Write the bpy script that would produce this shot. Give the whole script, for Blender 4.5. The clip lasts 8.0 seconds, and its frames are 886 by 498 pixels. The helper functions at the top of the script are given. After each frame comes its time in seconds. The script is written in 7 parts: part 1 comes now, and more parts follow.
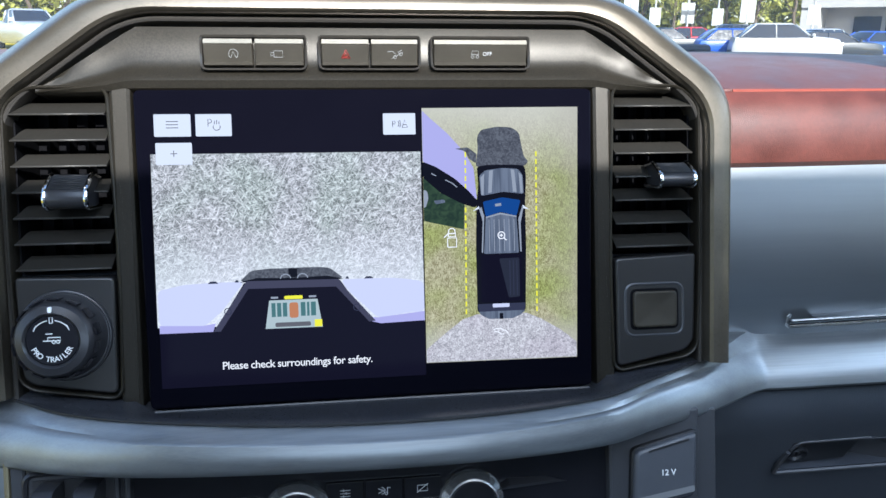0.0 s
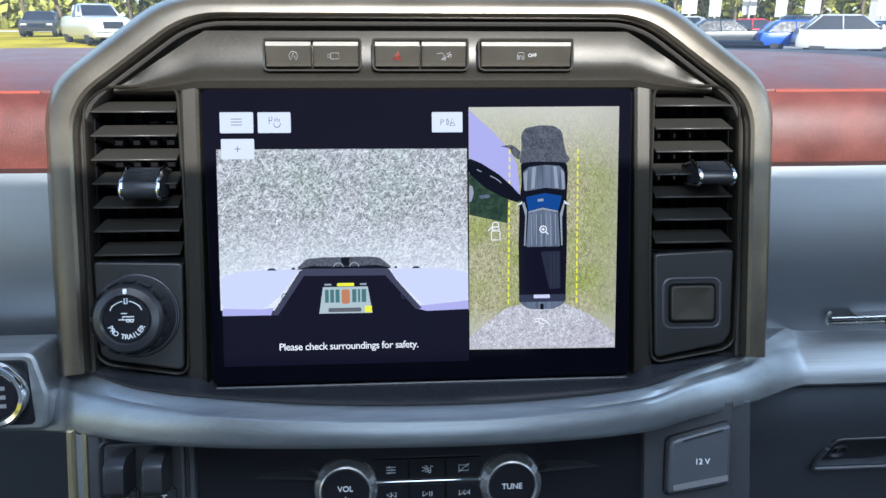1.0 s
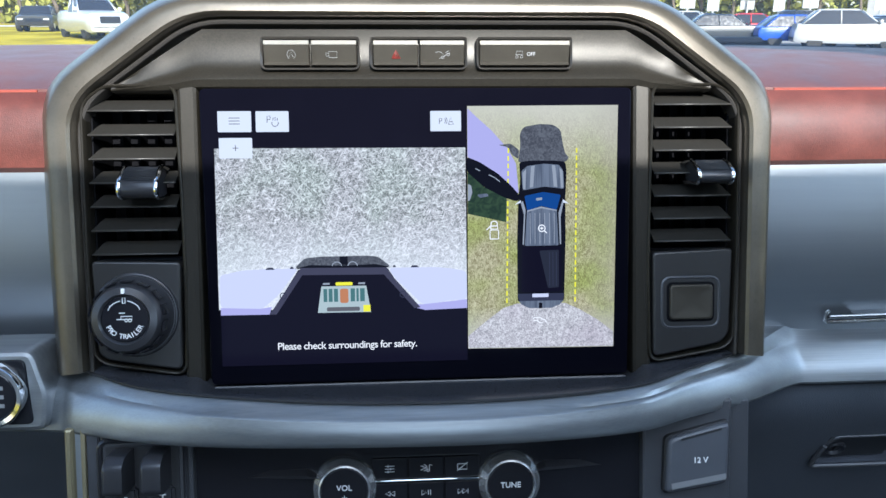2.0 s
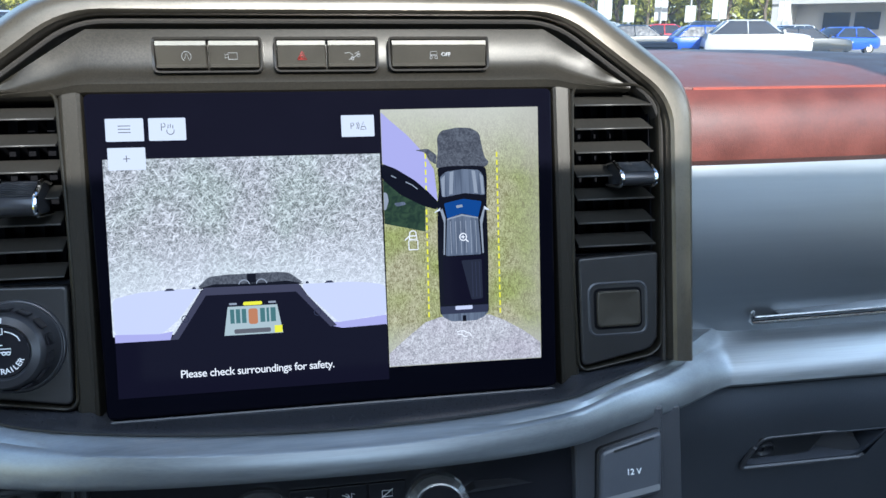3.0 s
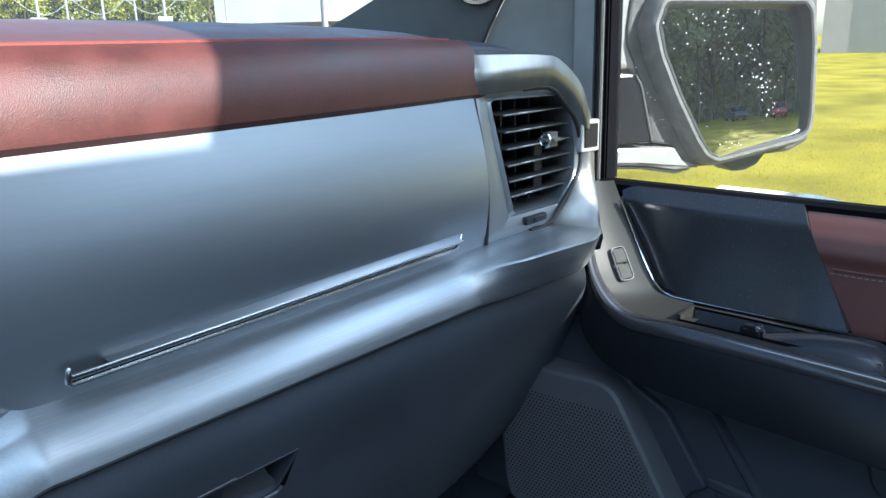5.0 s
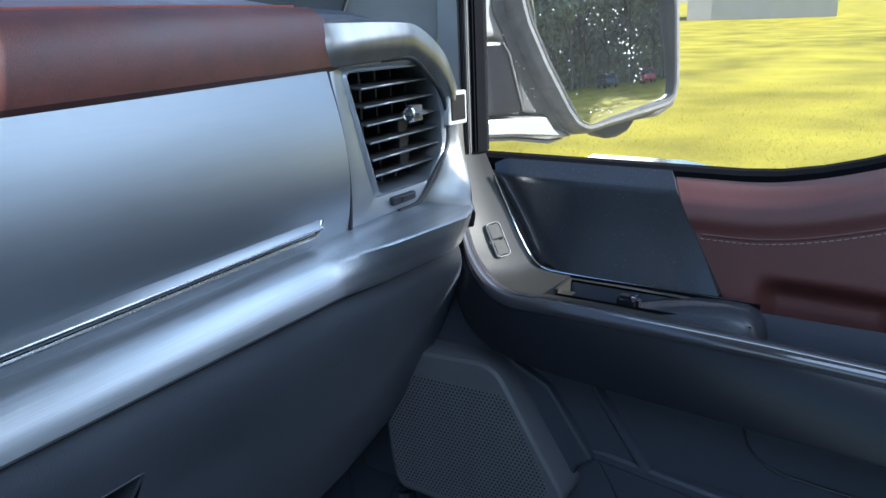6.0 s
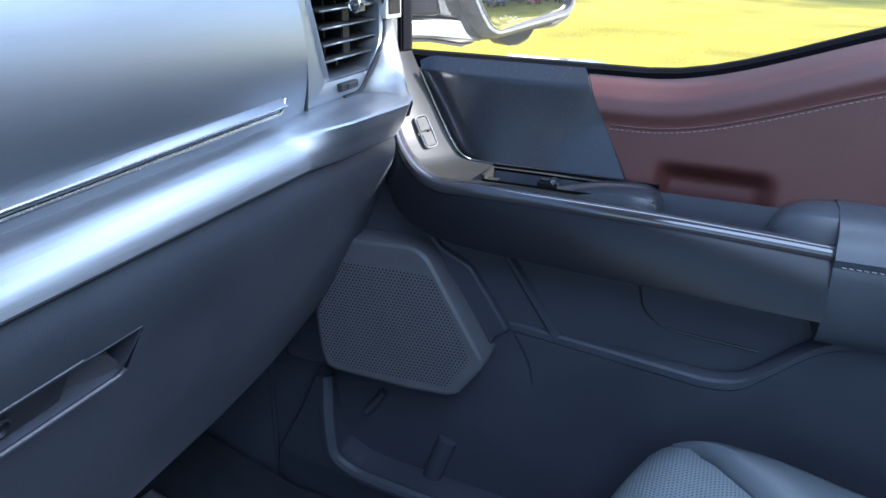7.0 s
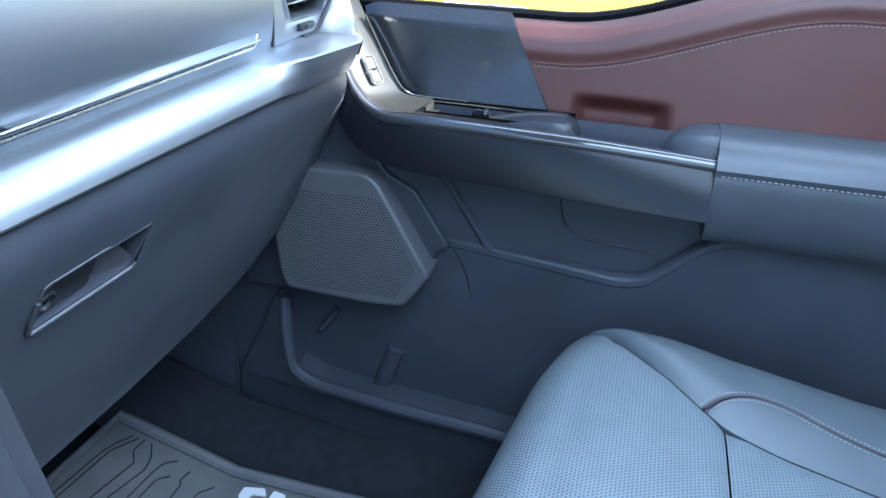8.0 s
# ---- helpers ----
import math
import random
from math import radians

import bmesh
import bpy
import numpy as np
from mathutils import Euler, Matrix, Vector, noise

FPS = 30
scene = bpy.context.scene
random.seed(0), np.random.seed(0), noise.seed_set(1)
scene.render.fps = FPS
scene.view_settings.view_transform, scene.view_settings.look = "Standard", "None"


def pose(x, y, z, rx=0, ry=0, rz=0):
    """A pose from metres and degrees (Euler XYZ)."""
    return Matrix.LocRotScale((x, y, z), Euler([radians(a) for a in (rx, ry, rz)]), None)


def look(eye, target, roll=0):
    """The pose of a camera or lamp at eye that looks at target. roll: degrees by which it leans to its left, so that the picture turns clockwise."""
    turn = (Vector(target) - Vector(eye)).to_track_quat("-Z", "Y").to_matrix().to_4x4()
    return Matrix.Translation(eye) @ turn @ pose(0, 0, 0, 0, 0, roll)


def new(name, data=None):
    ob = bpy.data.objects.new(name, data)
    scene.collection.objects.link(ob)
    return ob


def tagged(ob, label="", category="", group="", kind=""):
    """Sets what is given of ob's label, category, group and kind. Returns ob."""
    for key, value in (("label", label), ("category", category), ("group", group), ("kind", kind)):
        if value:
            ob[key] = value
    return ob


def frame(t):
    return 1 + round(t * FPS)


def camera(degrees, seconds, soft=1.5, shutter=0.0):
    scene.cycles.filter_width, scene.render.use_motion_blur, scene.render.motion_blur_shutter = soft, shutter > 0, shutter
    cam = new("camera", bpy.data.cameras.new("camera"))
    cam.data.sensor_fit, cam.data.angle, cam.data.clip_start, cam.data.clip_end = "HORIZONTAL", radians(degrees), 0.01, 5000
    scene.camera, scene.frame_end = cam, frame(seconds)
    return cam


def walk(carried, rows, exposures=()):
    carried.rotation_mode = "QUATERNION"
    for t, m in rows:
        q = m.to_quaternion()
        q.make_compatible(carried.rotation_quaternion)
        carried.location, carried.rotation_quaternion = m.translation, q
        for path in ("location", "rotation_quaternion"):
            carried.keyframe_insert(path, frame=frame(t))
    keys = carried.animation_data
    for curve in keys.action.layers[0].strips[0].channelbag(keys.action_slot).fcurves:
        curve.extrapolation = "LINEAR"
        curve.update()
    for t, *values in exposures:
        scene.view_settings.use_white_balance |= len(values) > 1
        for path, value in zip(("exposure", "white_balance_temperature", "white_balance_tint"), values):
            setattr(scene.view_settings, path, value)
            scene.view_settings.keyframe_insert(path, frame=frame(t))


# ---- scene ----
cam = camera(61.5, 8.0)
PATH = [
    (0, (-0.019, -0.004, 1.733), (0.246, 1.899, 1.175), 0.4),
    (0.5, (-0.023, -0.04, 1.745), (0.149, 1.872, 1.181), 0.1),
    (1, (-0.018, -0.027, 1.739), (0.112, 1.884, 1.163), 0.2),
    (1.2, (-0.019, -0.025, 1.742), (0.108, 1.881, 1.151), 0.2),
    (2.3, (-0.018, -0.026, 1.740), (0.129, 1.881, 1.156), 0.2),
    (2.5, (-0.018, -0.026, 1.737), (0.155, 1.883, 1.163), 0.1),
    (3, (-0.008, -0.001, 1.734), (0.313, 1.892, 1.173), -0.0),
    (3.5, (0.016, 0.039, 1.72), (0.686, 1.852, 1.209), 0.3),
    (4, (0.058, 0.068, 1.706), (1.099, 1.705, 1.217), 0.2),
    (4.5, (0.124, 0.077, 1.694), (1.406, 1.527, 1.194), -0.6),
    (5, (0.164, 0.086, 1.692), (1.6, 1.373, 1.162), -1.6),
    (5.2, (0.171, 0.089, 1.690), (1.653, 1.318, 1.151), -1.8),
    (6.3, (0.216, 0.099, 1.683), (1.840, 1.067, 1.030), -1.9),
    (6.5, (0.203, 0.118, 1.677), (1.852, 1.012, 0.983), -1.0),
    (7, (0.113, 0.132, 1.666), (1.826, 0.805, 0.885), 1.2),
    (7.5, (0.04, 0.12, 1.673), (1.773, 0.662, 0.834), 2.1),
    (8, (-0.007, 0.112, 1.669), (1.731, 0.584, 0.799), 2.4),
]
EXPOSURES = [(0.0, 1.40, 5900, 8), (2.5, 1.42, 5850, 7), (3.5, 1.38, 5650, 5), (4.0, 1.42, 5600, 4), (4.5, 1.46, 5620, 4), (5.0, 1.5, 5650, 4), (6.5, 1.68, 5500, 12), (7.0, 2.18, 5480, 14), (7.5, 2.55, 5440, 14), (8.0, 2.84, 5520, 8)]
walk(cam, [(t, look(eye, target, roll)) for t, eye, target, roll in PATH], EXPOSURES)

# ---- world and sun ----
SUN_WAY = Vector((-0.13, 0.85, -0.51)).normalized()      # the way the sunlight goes
world = bpy.data.worlds.new("world")
scene.world = world
world.use_nodes = True
wn = world.node_tree.nodes
sky = wn.new("ShaderNodeTexSky")
sky.sky_type, sky.sun_disc = "NISHITA", False
sky.sun_elevation = math.asin(-SUN_WAY.z)
sky.sun_rotation = math.atan2(-SUN_WAY.x, -SUN_WAY.y)
sky.air_density, sky.dust_density = 1.0, 1.5
wn["Background"].inputs["Strength"].default_value = 0.15
world.node_tree.links.new(sky.outputs[0], wn["Background"].inputs["Color"])
sun = new("sun", bpy.data.lights.new("sun", "SUN"))
sun.data.energy, sun.data.angle, sun.data.color = 5.0, radians(0.5), (1.0, 0.94, 0.86)
sun.matrix_world = look((2, -6, 8), Vector((2, -6, 8)) + SUN_WAY)

# skylight through the openings: the roof panel, the rear window, the rear side window, the door window's upper part
for name_, eye_, aim_, wide_, high_, watts_ in (("roof_light", (0.0, -0.13, 2.20), (0.0, -0.13, 1.0), 0.98, 0.62, 3.2), ("rear_window_light", (0.0, -1.69, 1.84), (0.0, 0.0, 1.80), 1.2, 0.42, 3.0),
                                                ("rear_side_light", (0.85, -1.07, 1.83), (0.0, -1.07, 1.78), 0.84, 0.44, 2.0), ("door_window_light", (0.83, 0.0, 1.95), (0.2, 0.0, 1.55), 0.9, 0.2, 1.1)):
    lamp = new(name_, bpy.data.lights.new(name_, "AREA"))
    lamp.data.shape, lamp.data.size, lamp.data.size_y, lamp.data.energy, lamp.data.color = "RECTANGLE", wide_, high_, watts_, (0.68, 0.83, 1.0)
    lamp.matrix_world = look(eye_, aim_)


# ---- materials ----
def rgb(c):
    return (*c, 1.0) if len(c) == 3 else c


def material(name, base, rough=0.5, metal=0.0, vary=0.12, scale=40.0, fine=900.0, bump=0.0, bump_scale=None,
             stretch=(1, 1, 1), coat=0.0, rough_vary=0.04, sheen=0.0, spec=0.5, each=0.0, aniso=0.0):
    """A principled surface with colour and gloss that vary at two scales, and a fine relief."""
    m = bpy.data.materials.new(name)
    m.use_nodes = True
    n, l = m.node_tree.nodes, m.node_tree.links
    b = n["Principled BSDF"]
    tc = n.new("ShaderNodeTexCoord")
    mp = n.new("ShaderNodeMapping")
    mp.inputs["Scale"].default_value = stretch
    l.new(tc.outputs["Object"], mp.inputs["Vector"])
    big, small = n.new("ShaderNodeTexNoise"), n.new("ShaderNodeTexNoise")
    big.inputs["Scale"].default_value, small.inputs["Scale"].default_value = scale, fine
    big.inputs["Detail"].default_value, small.inputs["Detail"].default_value = 4, 3
    for t in (big, small):
        l.new(mp.outputs[0], t.inputs["Vector"])
    add = n.new("ShaderNodeMath")
    add.operation = "MULTIPLY_ADD"
    add.inputs[1].default_value = 0.4
    l.new(small.outputs["Fac"], add.inputs[0]), l.new(big.outputs["Fac"], add.inputs[2])
    ramp = n.new("ShaderNodeMapRange")
    ramp.inputs["From Min"].default_value, ramp.inputs["From Max"].default_value = 0.45, 0.95
    ramp.inputs["To Min"].default_value, ramp.inputs["To Max"].default_value = 1 - vary, 1 + vary
    l.new(add.outputs[0], ramp.inputs["Value"])
    mul = n.new("ShaderNodeVectorMath")
    mul.operation = "SCALE"
    mul.inputs[0].default_value = base[:3]
    l.new(ramp.outputs[0], mul.inputs["Scale"])
    out = mul.outputs[0]
    if each:
        info = n.new("ShaderNodeObjectInfo")
        mr = n.new("ShaderNodeMapRange")
        mr.inputs["To Min"].default_value, mr.inputs["To Max"].default_value = 1 - each, 1 + each
        l.new(info.outputs["Random"], mr.inputs["Value"])
        m2 = n.new("ShaderNodeVectorMath")
        m2.operation = "SCALE"
        l.new(out, m2.inputs[0]), l.new(mr.outputs[0], m2.inputs["Scale"])
        out = m2.outputs[0]
    l.new(out, b.inputs["Base Color"])
    rr = n.new("ShaderNodeMapRange")
    rr.inputs["From Min"].default_value, rr.inputs["From Max"].default_value = 0.3, 0.7
    rr.inputs["To Min"].default_value, rr.inputs["To Max"].default_value = max(0.02, rough - rough_vary), min(1, rough + rough_vary)
    l.new(small.outputs["Fac"] if bump_scale is None else big.outputs["Fac"], rr.inputs["Value"])
    l.new(rr.outputs[0], b.inputs["Roughness"])
    b.inputs["Metallic"].default_value = metal
    b.inputs["Coat Weight"].default_value = coat
    b.inputs["Coat Roughness"].default_value = 0.06
    b.inputs["Sheen Weight"].default_value = sheen
    b.inputs["Specular IOR Level"].default_value = spec
    if aniso:                                            # brushed along x
        b.inputs["Anisotropic"].default_value = aniso
        way = n.new("ShaderNodeCombineXYZ")
        way.inputs[0].default_value = 1.0
        l.new(way.outputs[0], b.inputs["Tangent"])
    if bump:
        bt = small
        if bump_scale:
            bt = n.new("ShaderNodeTexVoronoi")
            bt.inputs["Scale"].default_value = bump_scale
            l.new(mp.outputs[0], bt.inputs["Vector"])
        bp = n.new("ShaderNodeBump")
        bp.inputs["Strength"].default_value, bp.inputs["Distance"].default_value = bump, 0.0006
        l.new(bt.outputs["Distance" if bump_scale else "Fac"], bp.inputs["Height"])
        l.new(bp.outputs[0], b.inputs["Normal"])
    return m


def dotted(name, base, hole, pitch, size, rough=0.5):
    """A sheet with a hexagonal field of small pierced holes, pitch apart, in the object's own x (across) and second axis."""
    m = material(name, base, rough, vary=0.08, scale=30, fine=600, bump=0.1)
    n, l = m.node_tree.nodes, m.node_tree.links
    b = n["Principled BSDF"]
    uv = n.new("ShaderNodeUVMap")
    uv.uv_map = "holes"
    a = n.new("ShaderNodeVectorMath")
    a.operation = "SCALE"
    a.inputs["Scale"].default_value = 1.0 / pitch
    l.new(uv.outputs[0], a.inputs[0])
    best = None
    for off in ((0, 0, 0), (0.5, 0.866, 0)):
        v = n.new("ShaderNodeVectorMath")
        v.operation = "ADD"
        v.inputs[1].default_value = off
        l.new(a.outputs[0], v.inputs[0])
        w = n.new("ShaderNodeVectorMath")
        w.operation = "WRAP"
        w.inputs[1].default_value, w.inputs[2].default_value = (0.5, 0.866, 1), (-0.5, -0.866, -1)
        l.new(v.outputs[0], w.inputs[0])
        ln = n.new("ShaderNodeVectorMath")
        ln.operation = "LENGTH"
        l.new(w.outputs[0], ln.inputs[0])
        if best is None:
            best = ln.outputs["Value"]
        else:
            mn = n.new("ShaderNodeMath")
            mn.operation = "MINIMUM"
            l.new(best, mn.inputs[0]), l.new(ln.outputs["Value"], mn.inputs[1])
            best = mn.outputs[0]
    st = n.new("ShaderNodeMapRange")
    st.inputs["From Min"].default_value, st.inputs["From Max"].default_value = size * 0.8, size * 1.2
    l.new(best, st.inputs["Value"])
    mix = n.new("ShaderNodeMix")
    mix.data_type = "RGBA"
    old = b.inputs["Base Color"].links[0].from_socket
    mix.inputs[6].default_value = rgb(hole)
    l.new(st.outputs[0], mix.inputs[0]), l.new(old, mix.inputs[7])
    l.new(mix.outputs[2], b.inputs["Base Color"])
    bp = n.new("ShaderNodeBump")
    bp.inputs["Strength"].default_value, bp.inputs["Distance"].default_value = 0.6, 0.0008
    l.new(st.outputs[0], bp.inputs["Height"])
    l.new(bp.outputs[0], b.inputs["Normal"])
    return m


def glow(name, colour, strength=1.0, dark=None, scale=300.0, streak=(1, 1, 1), tint=None, wide=18.0, fades=(), blades=False):
    """A lit display area; with dark it shows a speckled picture of two colours."""
    m = bpy.data.materials.new(name)
    m.use_nodes = True
    n, l = m.node_tree.nodes, m.node_tree.links
    b = n["Principled BSDF"]
    b.inputs["Base Color"].default_value = (0.0008, 0.0008, 0.0012, 1)
    b.inputs["Roughness"].default_value = 0.06
    b.inputs["Specular IOR Level"].default_value = 0.012
    b.inputs["Emission Strength"].default_value = strength
    b.inputs["Emission Color"].default_value = rgb(colour)
    if dark:
        tc, mp = n.new("ShaderNodeTexCoord"), n.new("ShaderNodeMapping")
        mp.inputs["Scale"].default_value = streak
        l.new(tc.outputs["Object"], mp.inputs["Vector"])
        t1, t2 = n.new("ShaderNodeTexNoise"), n.new("ShaderNodeTexNoise")
        t1.inputs["Scale"].default_value, t2.inputs["Scale"].default_value = scale, wide
        t1.inputs["Detail"].default_value, t1.inputs["Distortion"].default_value = 5, 1.6
        l.new(mp.outputs[0], t1.inputs["Vector"]), l.new(tc.outputs["Object"], t2.inputs["Vector"])
        r = n.new("ShaderNodeMapRange")
        r.inputs["From Min"].default_value, r.inputs["From Max"].default_value = 0.38, 0.63
        fac = t1.outputs["Fac"]
        if blades:                                     # crossing families of short stalks
            for turn in (28, -40, 78):
                mp2, t3, mxx = n.new("ShaderNodeMapping"), n.new("ShaderNodeTexNoise"), n.new("ShaderNodeMath")
                mp2.inputs["Rotation"].default_value = (0, radians(turn), 0)
                mp2.inputs["Scale"].default_value = (1, 1, 4.0)
                mp2.vector_type = "TEXTURE"
                t3.inputs["Scale"].default_value, t3.inputs["Detail"].default_value, t3.inputs["Distortion"].default_value = scale * 1.5, 2, 0.6
                l.new(tc.outputs["Object"], mp2.inputs["Vector"]), l.new(mp2.outputs[0], t3.inputs["Vector"])
                mxx.operation = "MAXIMUM"
                l.new(fac, mxx.inputs[0]), l.new(t3.outputs["Fac"], mxx.inputs[1])
                fac = mxx.outputs[0]
            r.inputs["From Min"].default_value, r.inputs["From Max"].default_value = 0.5, 0.72
        l.new(fac, r.inputs["Value"])
        mx = n.new("ShaderNodeMix")
        mx.data_type = "RGBA"
        mx.inputs[6].default_value, mx.inputs[7].default_value = rgb(dark), rgb(colour)
        l.new(r.outputs[0], mx.inputs[0])
        out = mx.outputs[2]
        if tint:
            r2 = n.new("ShaderNodeMapRange")
            r2.inputs["From Min"].default_value, r2.inputs["From Max"].default_value = 0.4, 0.65
            l.new(t2.outputs["Fac"], r2.inputs["Value"])
            m3 = n.new("ShaderNodeMix")
            m3.data_type, m3.blend_type = "RGBA", "MULTIPLY"
            m3.inputs[7].default_value = rgb(tint)
            l.new(r2.outputs[0], m3.inputs[0]), l.new(out, m3.inputs[6])
            out = m3.outputs[2]
        for axis_, a, b_, most, colour_ in fades:          # the picture pales along one of its axes
            sp = n.new("ShaderNodeSeparateXYZ")
            l.new(tc.outputs["Object"], sp.inputs[0])
            r3, m4 = n.new("ShaderNodeMapRange"), n.new("ShaderNodeMix")
            r3.inputs["From Min"].default_value, r3.inputs["From Max"].default_value, r3.inputs["To Max"].default_value = a, b_, most
            l.new(sp.outputs[axis_], r3.inputs["Value"])
            m4.data_type = "RGBA"
            m4.inputs[7].default_value = rgb(colour_)
            l.new(r3.outputs[0], m4.inputs[0]), l.new(out, m4.inputs[6])
            out = m4.outputs[2]
        l.new(out, b.inputs["Emission Color"])
    return m


GRAPHITE = material("graphite satin metal paint", (0.098, 0.085, 0.066), 0.30, 0.6, 0.3, 25, 3200, 0.12, spec=0.4)
GRAPHITE_IN = material("dark satin bezel", (0.055, 0.050, 0.045), 0.28, 0.45, 0.05, 30, 400, 0.0, rough_vary=0.0)
BRONZE = material("dark bronze satin brow", (0.019, 0.0165, 0.0125), 0.36, 0.35, 0.35, 900, 3200, 0.05, spec=0.25)
BRUSHED = material("brushed aluminium", (0.31, 0.325, 0.34), 0.42, 0.88, 0.25, 60, 1300, 0.0, stretch=(0.02, 1, 1), rough_vary=0.05)
BRUSHED_DARK = material("brushed gunmetal panel", (0.315, 0.338, 0.362), 0.39, 0.87, 0.05, 40, 500, 0.0, stretch=(0.03, 1, 1), rough_vary=0.02)
CHROME = material("polished chrome", (0.75, 0.76, 0.78), 0.09, 1.0, 0.03, 40, 700, rough_vary=0.04)
SATIN_CHROME = material("satin chrome", (0.55, 0.55, 0.55), 0.25, 1.0, 0.06, 60, 900, rough_vary=0.03)
RING = material("bright faceted chrome", (0.6, 0.6, 0.61), 0.22, 0.85, 0.03, 60, 900, rough_vary=0.0)
TAB_GREY = material("satin grey tab", (0.16, 0.16, 0.165), 0.36, 0.3, 0.05, 60, 900)
SILVER = material("satin silver clip", (0.5, 0.5, 0.5), 0.4, 0.5, 0.04, 60, 900)
LEATHER = material("russet leather", (0.074, 0.0180, 0.0125), 0.45, 0, 0.34, 34, 500, 0.2, 1500, rough_vary=0.06, spec=0.42, sheen=0.06)
LEATHER_DOOR = material("brown door leather", (0.088, 0.031, 0.026), 0.40, 0, 0.14, 12, 500, 0.2, 1500, rough_vary=0.06, spec=0.5)
BLACK_LEATHER = material("black leather", (0.046, 0.051, 0.060), 0.34, 0, 0.12, 20, 700, 0.2, 1500, rough_vary=0.06)
SEAT_LEATHER = material("dark blue-grey leather", (0.078, 0.089, 0.098), 0.34, 0, 0.1, 15, 700, 0.15, 1500, rough_vary=0.06)
GLOVE = material("grained grey-black glovebox", (0.065, 0.072, 0.086), 0.46, 0, 0.12, 14, 900, 0.3, 1100, rough_vary=0.05)
SOFT_BLACK = material("grained black plastic", (0.044, 0.048, 0.060), 0.46, 0, 0.12, 14, 900, 0.25, 1300, rough_vary=0.05, spec=0.38)
BLACK = material("matt black plastic", (0.012, 0.012, 0.014), 0.5, 0, 0.15, 40, 900, 0.1)
BLADE = material("satin metal blade", (0.3, 0.3, 0.305), 0.3, 0.85, 0.05, 60, 900)
PULL = material("satin chrome pull", (0.24, 0.245, 0.255), 0.34, 0.95, 0.02, 6, 30, rough_vary=0.0)
VENT_GREY = material("satin grey vent blade", (0.05, 0.047, 0.043), 0.36, 0.3, 0.06, 60, 400, 0.0, spec=0.3)
PIANO = material("gloss black trim", (0.012, 0.012, 0.015), 0.12, 0, 0.1, 20, 300, spec=0.3, coat=0.1, rough_vary=0.03)
PURPLE_GLOSS = material("dark smoked trim", (0.0105, 0.0112, 0.0140), 0.25, 0.0, 0.06, 10, 60, rough_vary=0.0, spec=0.22)
GLASS_BLACK = material("black screen glass", (0.0022, 0.0022, 0.0045), 0.06, 0, 0.1, 8, 50, rough_vary=0.02, spec=0.015)
KNOB = material("dark satin knob", (0.034, 0.034, 0.038), 0.28, 0.3, 0.03, 30, 200, rough_vary=0.0)
HEADLINER = material("grey cloth headliner", (0.40, 0.385, 0.36), 0.9, 0, 0.08, 60, 900, 0.3)
PILLAR = material("dark grained pillar trim", (0.105, 0.101, 0.094), 0.6, 0, 0.12, 30, 900, 0.3)
PILLAR_GREY = material("grey pillar trim", (0.24, 0.235, 0.22), 0.6, 0, 0.1, 30, 900, 0.3)
RUBBER = material("black rubber mat", (0.13, 0.13, 0.13), 0.55, 0, 0.15, 20, 500, 0.3)
CARPET = material("black carpet", (0.010, 0.012, 0.016), 0.95, 0, 0.3, 60, 1500, 0.6)
THREAD = material("pale stitching thread", (0.33, 0.31, 0.30), 0.7, 0, 0.1, 200, 2000)
SEAM_RED = material("rust seam", (0.2, 0.04, 0.025), 0.5, 0, 0.1, 200, 2000)
DARK_THREAD = material("brown stitching thread", (0.32, 0.2, 0.18), 0.7, 0, 0.1, 200, 2000)
BURGUNDY = material("burgundy piping", (0.026, 0.014, 0.020), 0.42, 0, 0.1, 200, 2000)
WHITE_INK = material("white print", (0.75, 0.75, 0.75), 0.6, 0, 0.03)
GREY_INK = material("grey print", (0.22, 0.22, 0.22), 0.6, 0, 0.03)
RED_INK = material("red print", (0.22, 0.025, 0.02), 0.5, 0, 0.03)
WHITE_PAINT = material("white car paint", (0.27, 0.262, 0.248), 0.38, 0, 0.08, 8, 90, coat=0.2)
BAR_EDGE = material("dark gloss roll", (0.05, 0.048, 0.052), 0.10, 0.35, 0.05, 20, 300, coat=0.6, rough_vary=0.02)
LID_GREY = material("blue-grey socket lid", (0.062, 0.065, 0.075), 0.38, 0, 0.1, 40, 900)
FOOT_BLACK = material("black stack foot", (0.026, 0.027, 0.032), 0.30, 0, 0.1, 40, 900, spec=0.4)
LEDGE = material("satin silver ledge", (0.046, 0.043, 0.037), 0.42, 0.5, 0.06, 60, 900, spec=0.4)
MIRROR_GREY = material("grained grey mirror plastic", (0.078, 0.075, 0.071), 0.6, 0, 0.3, 60, 420, 0.8, spec=0.35)
MIRROR = material("mirror glass", (0.78, 0.8, 0.79), 0.02, 1.0, 0.01, 5, 20, rough_vary=0.0)
DROP = material("water drop", (0.9, 0.92, 0.95), 0.05, 0.0, 0.02, spec=1.0, coat=1.0)
SPEAKER_MESH = dotted("perforated speaker mesh", (0.105, 0.105, 0.112), (0.008, 0.008, 0.01), 0.0042, 0.3, 0.5)
SEAT_MESH = dotted("perforated blue-grey leather", (0.160, 0.184, 0.197), (0.058, 0.066, 0.074), 0.0040, 0.24, 0.42)
TWEETER_MESH = dotted("perforated metal grille", (0.3, 0.3, 0.3), (0.03, 0.03, 0.03), 0.0042, 0.3, 0.4)


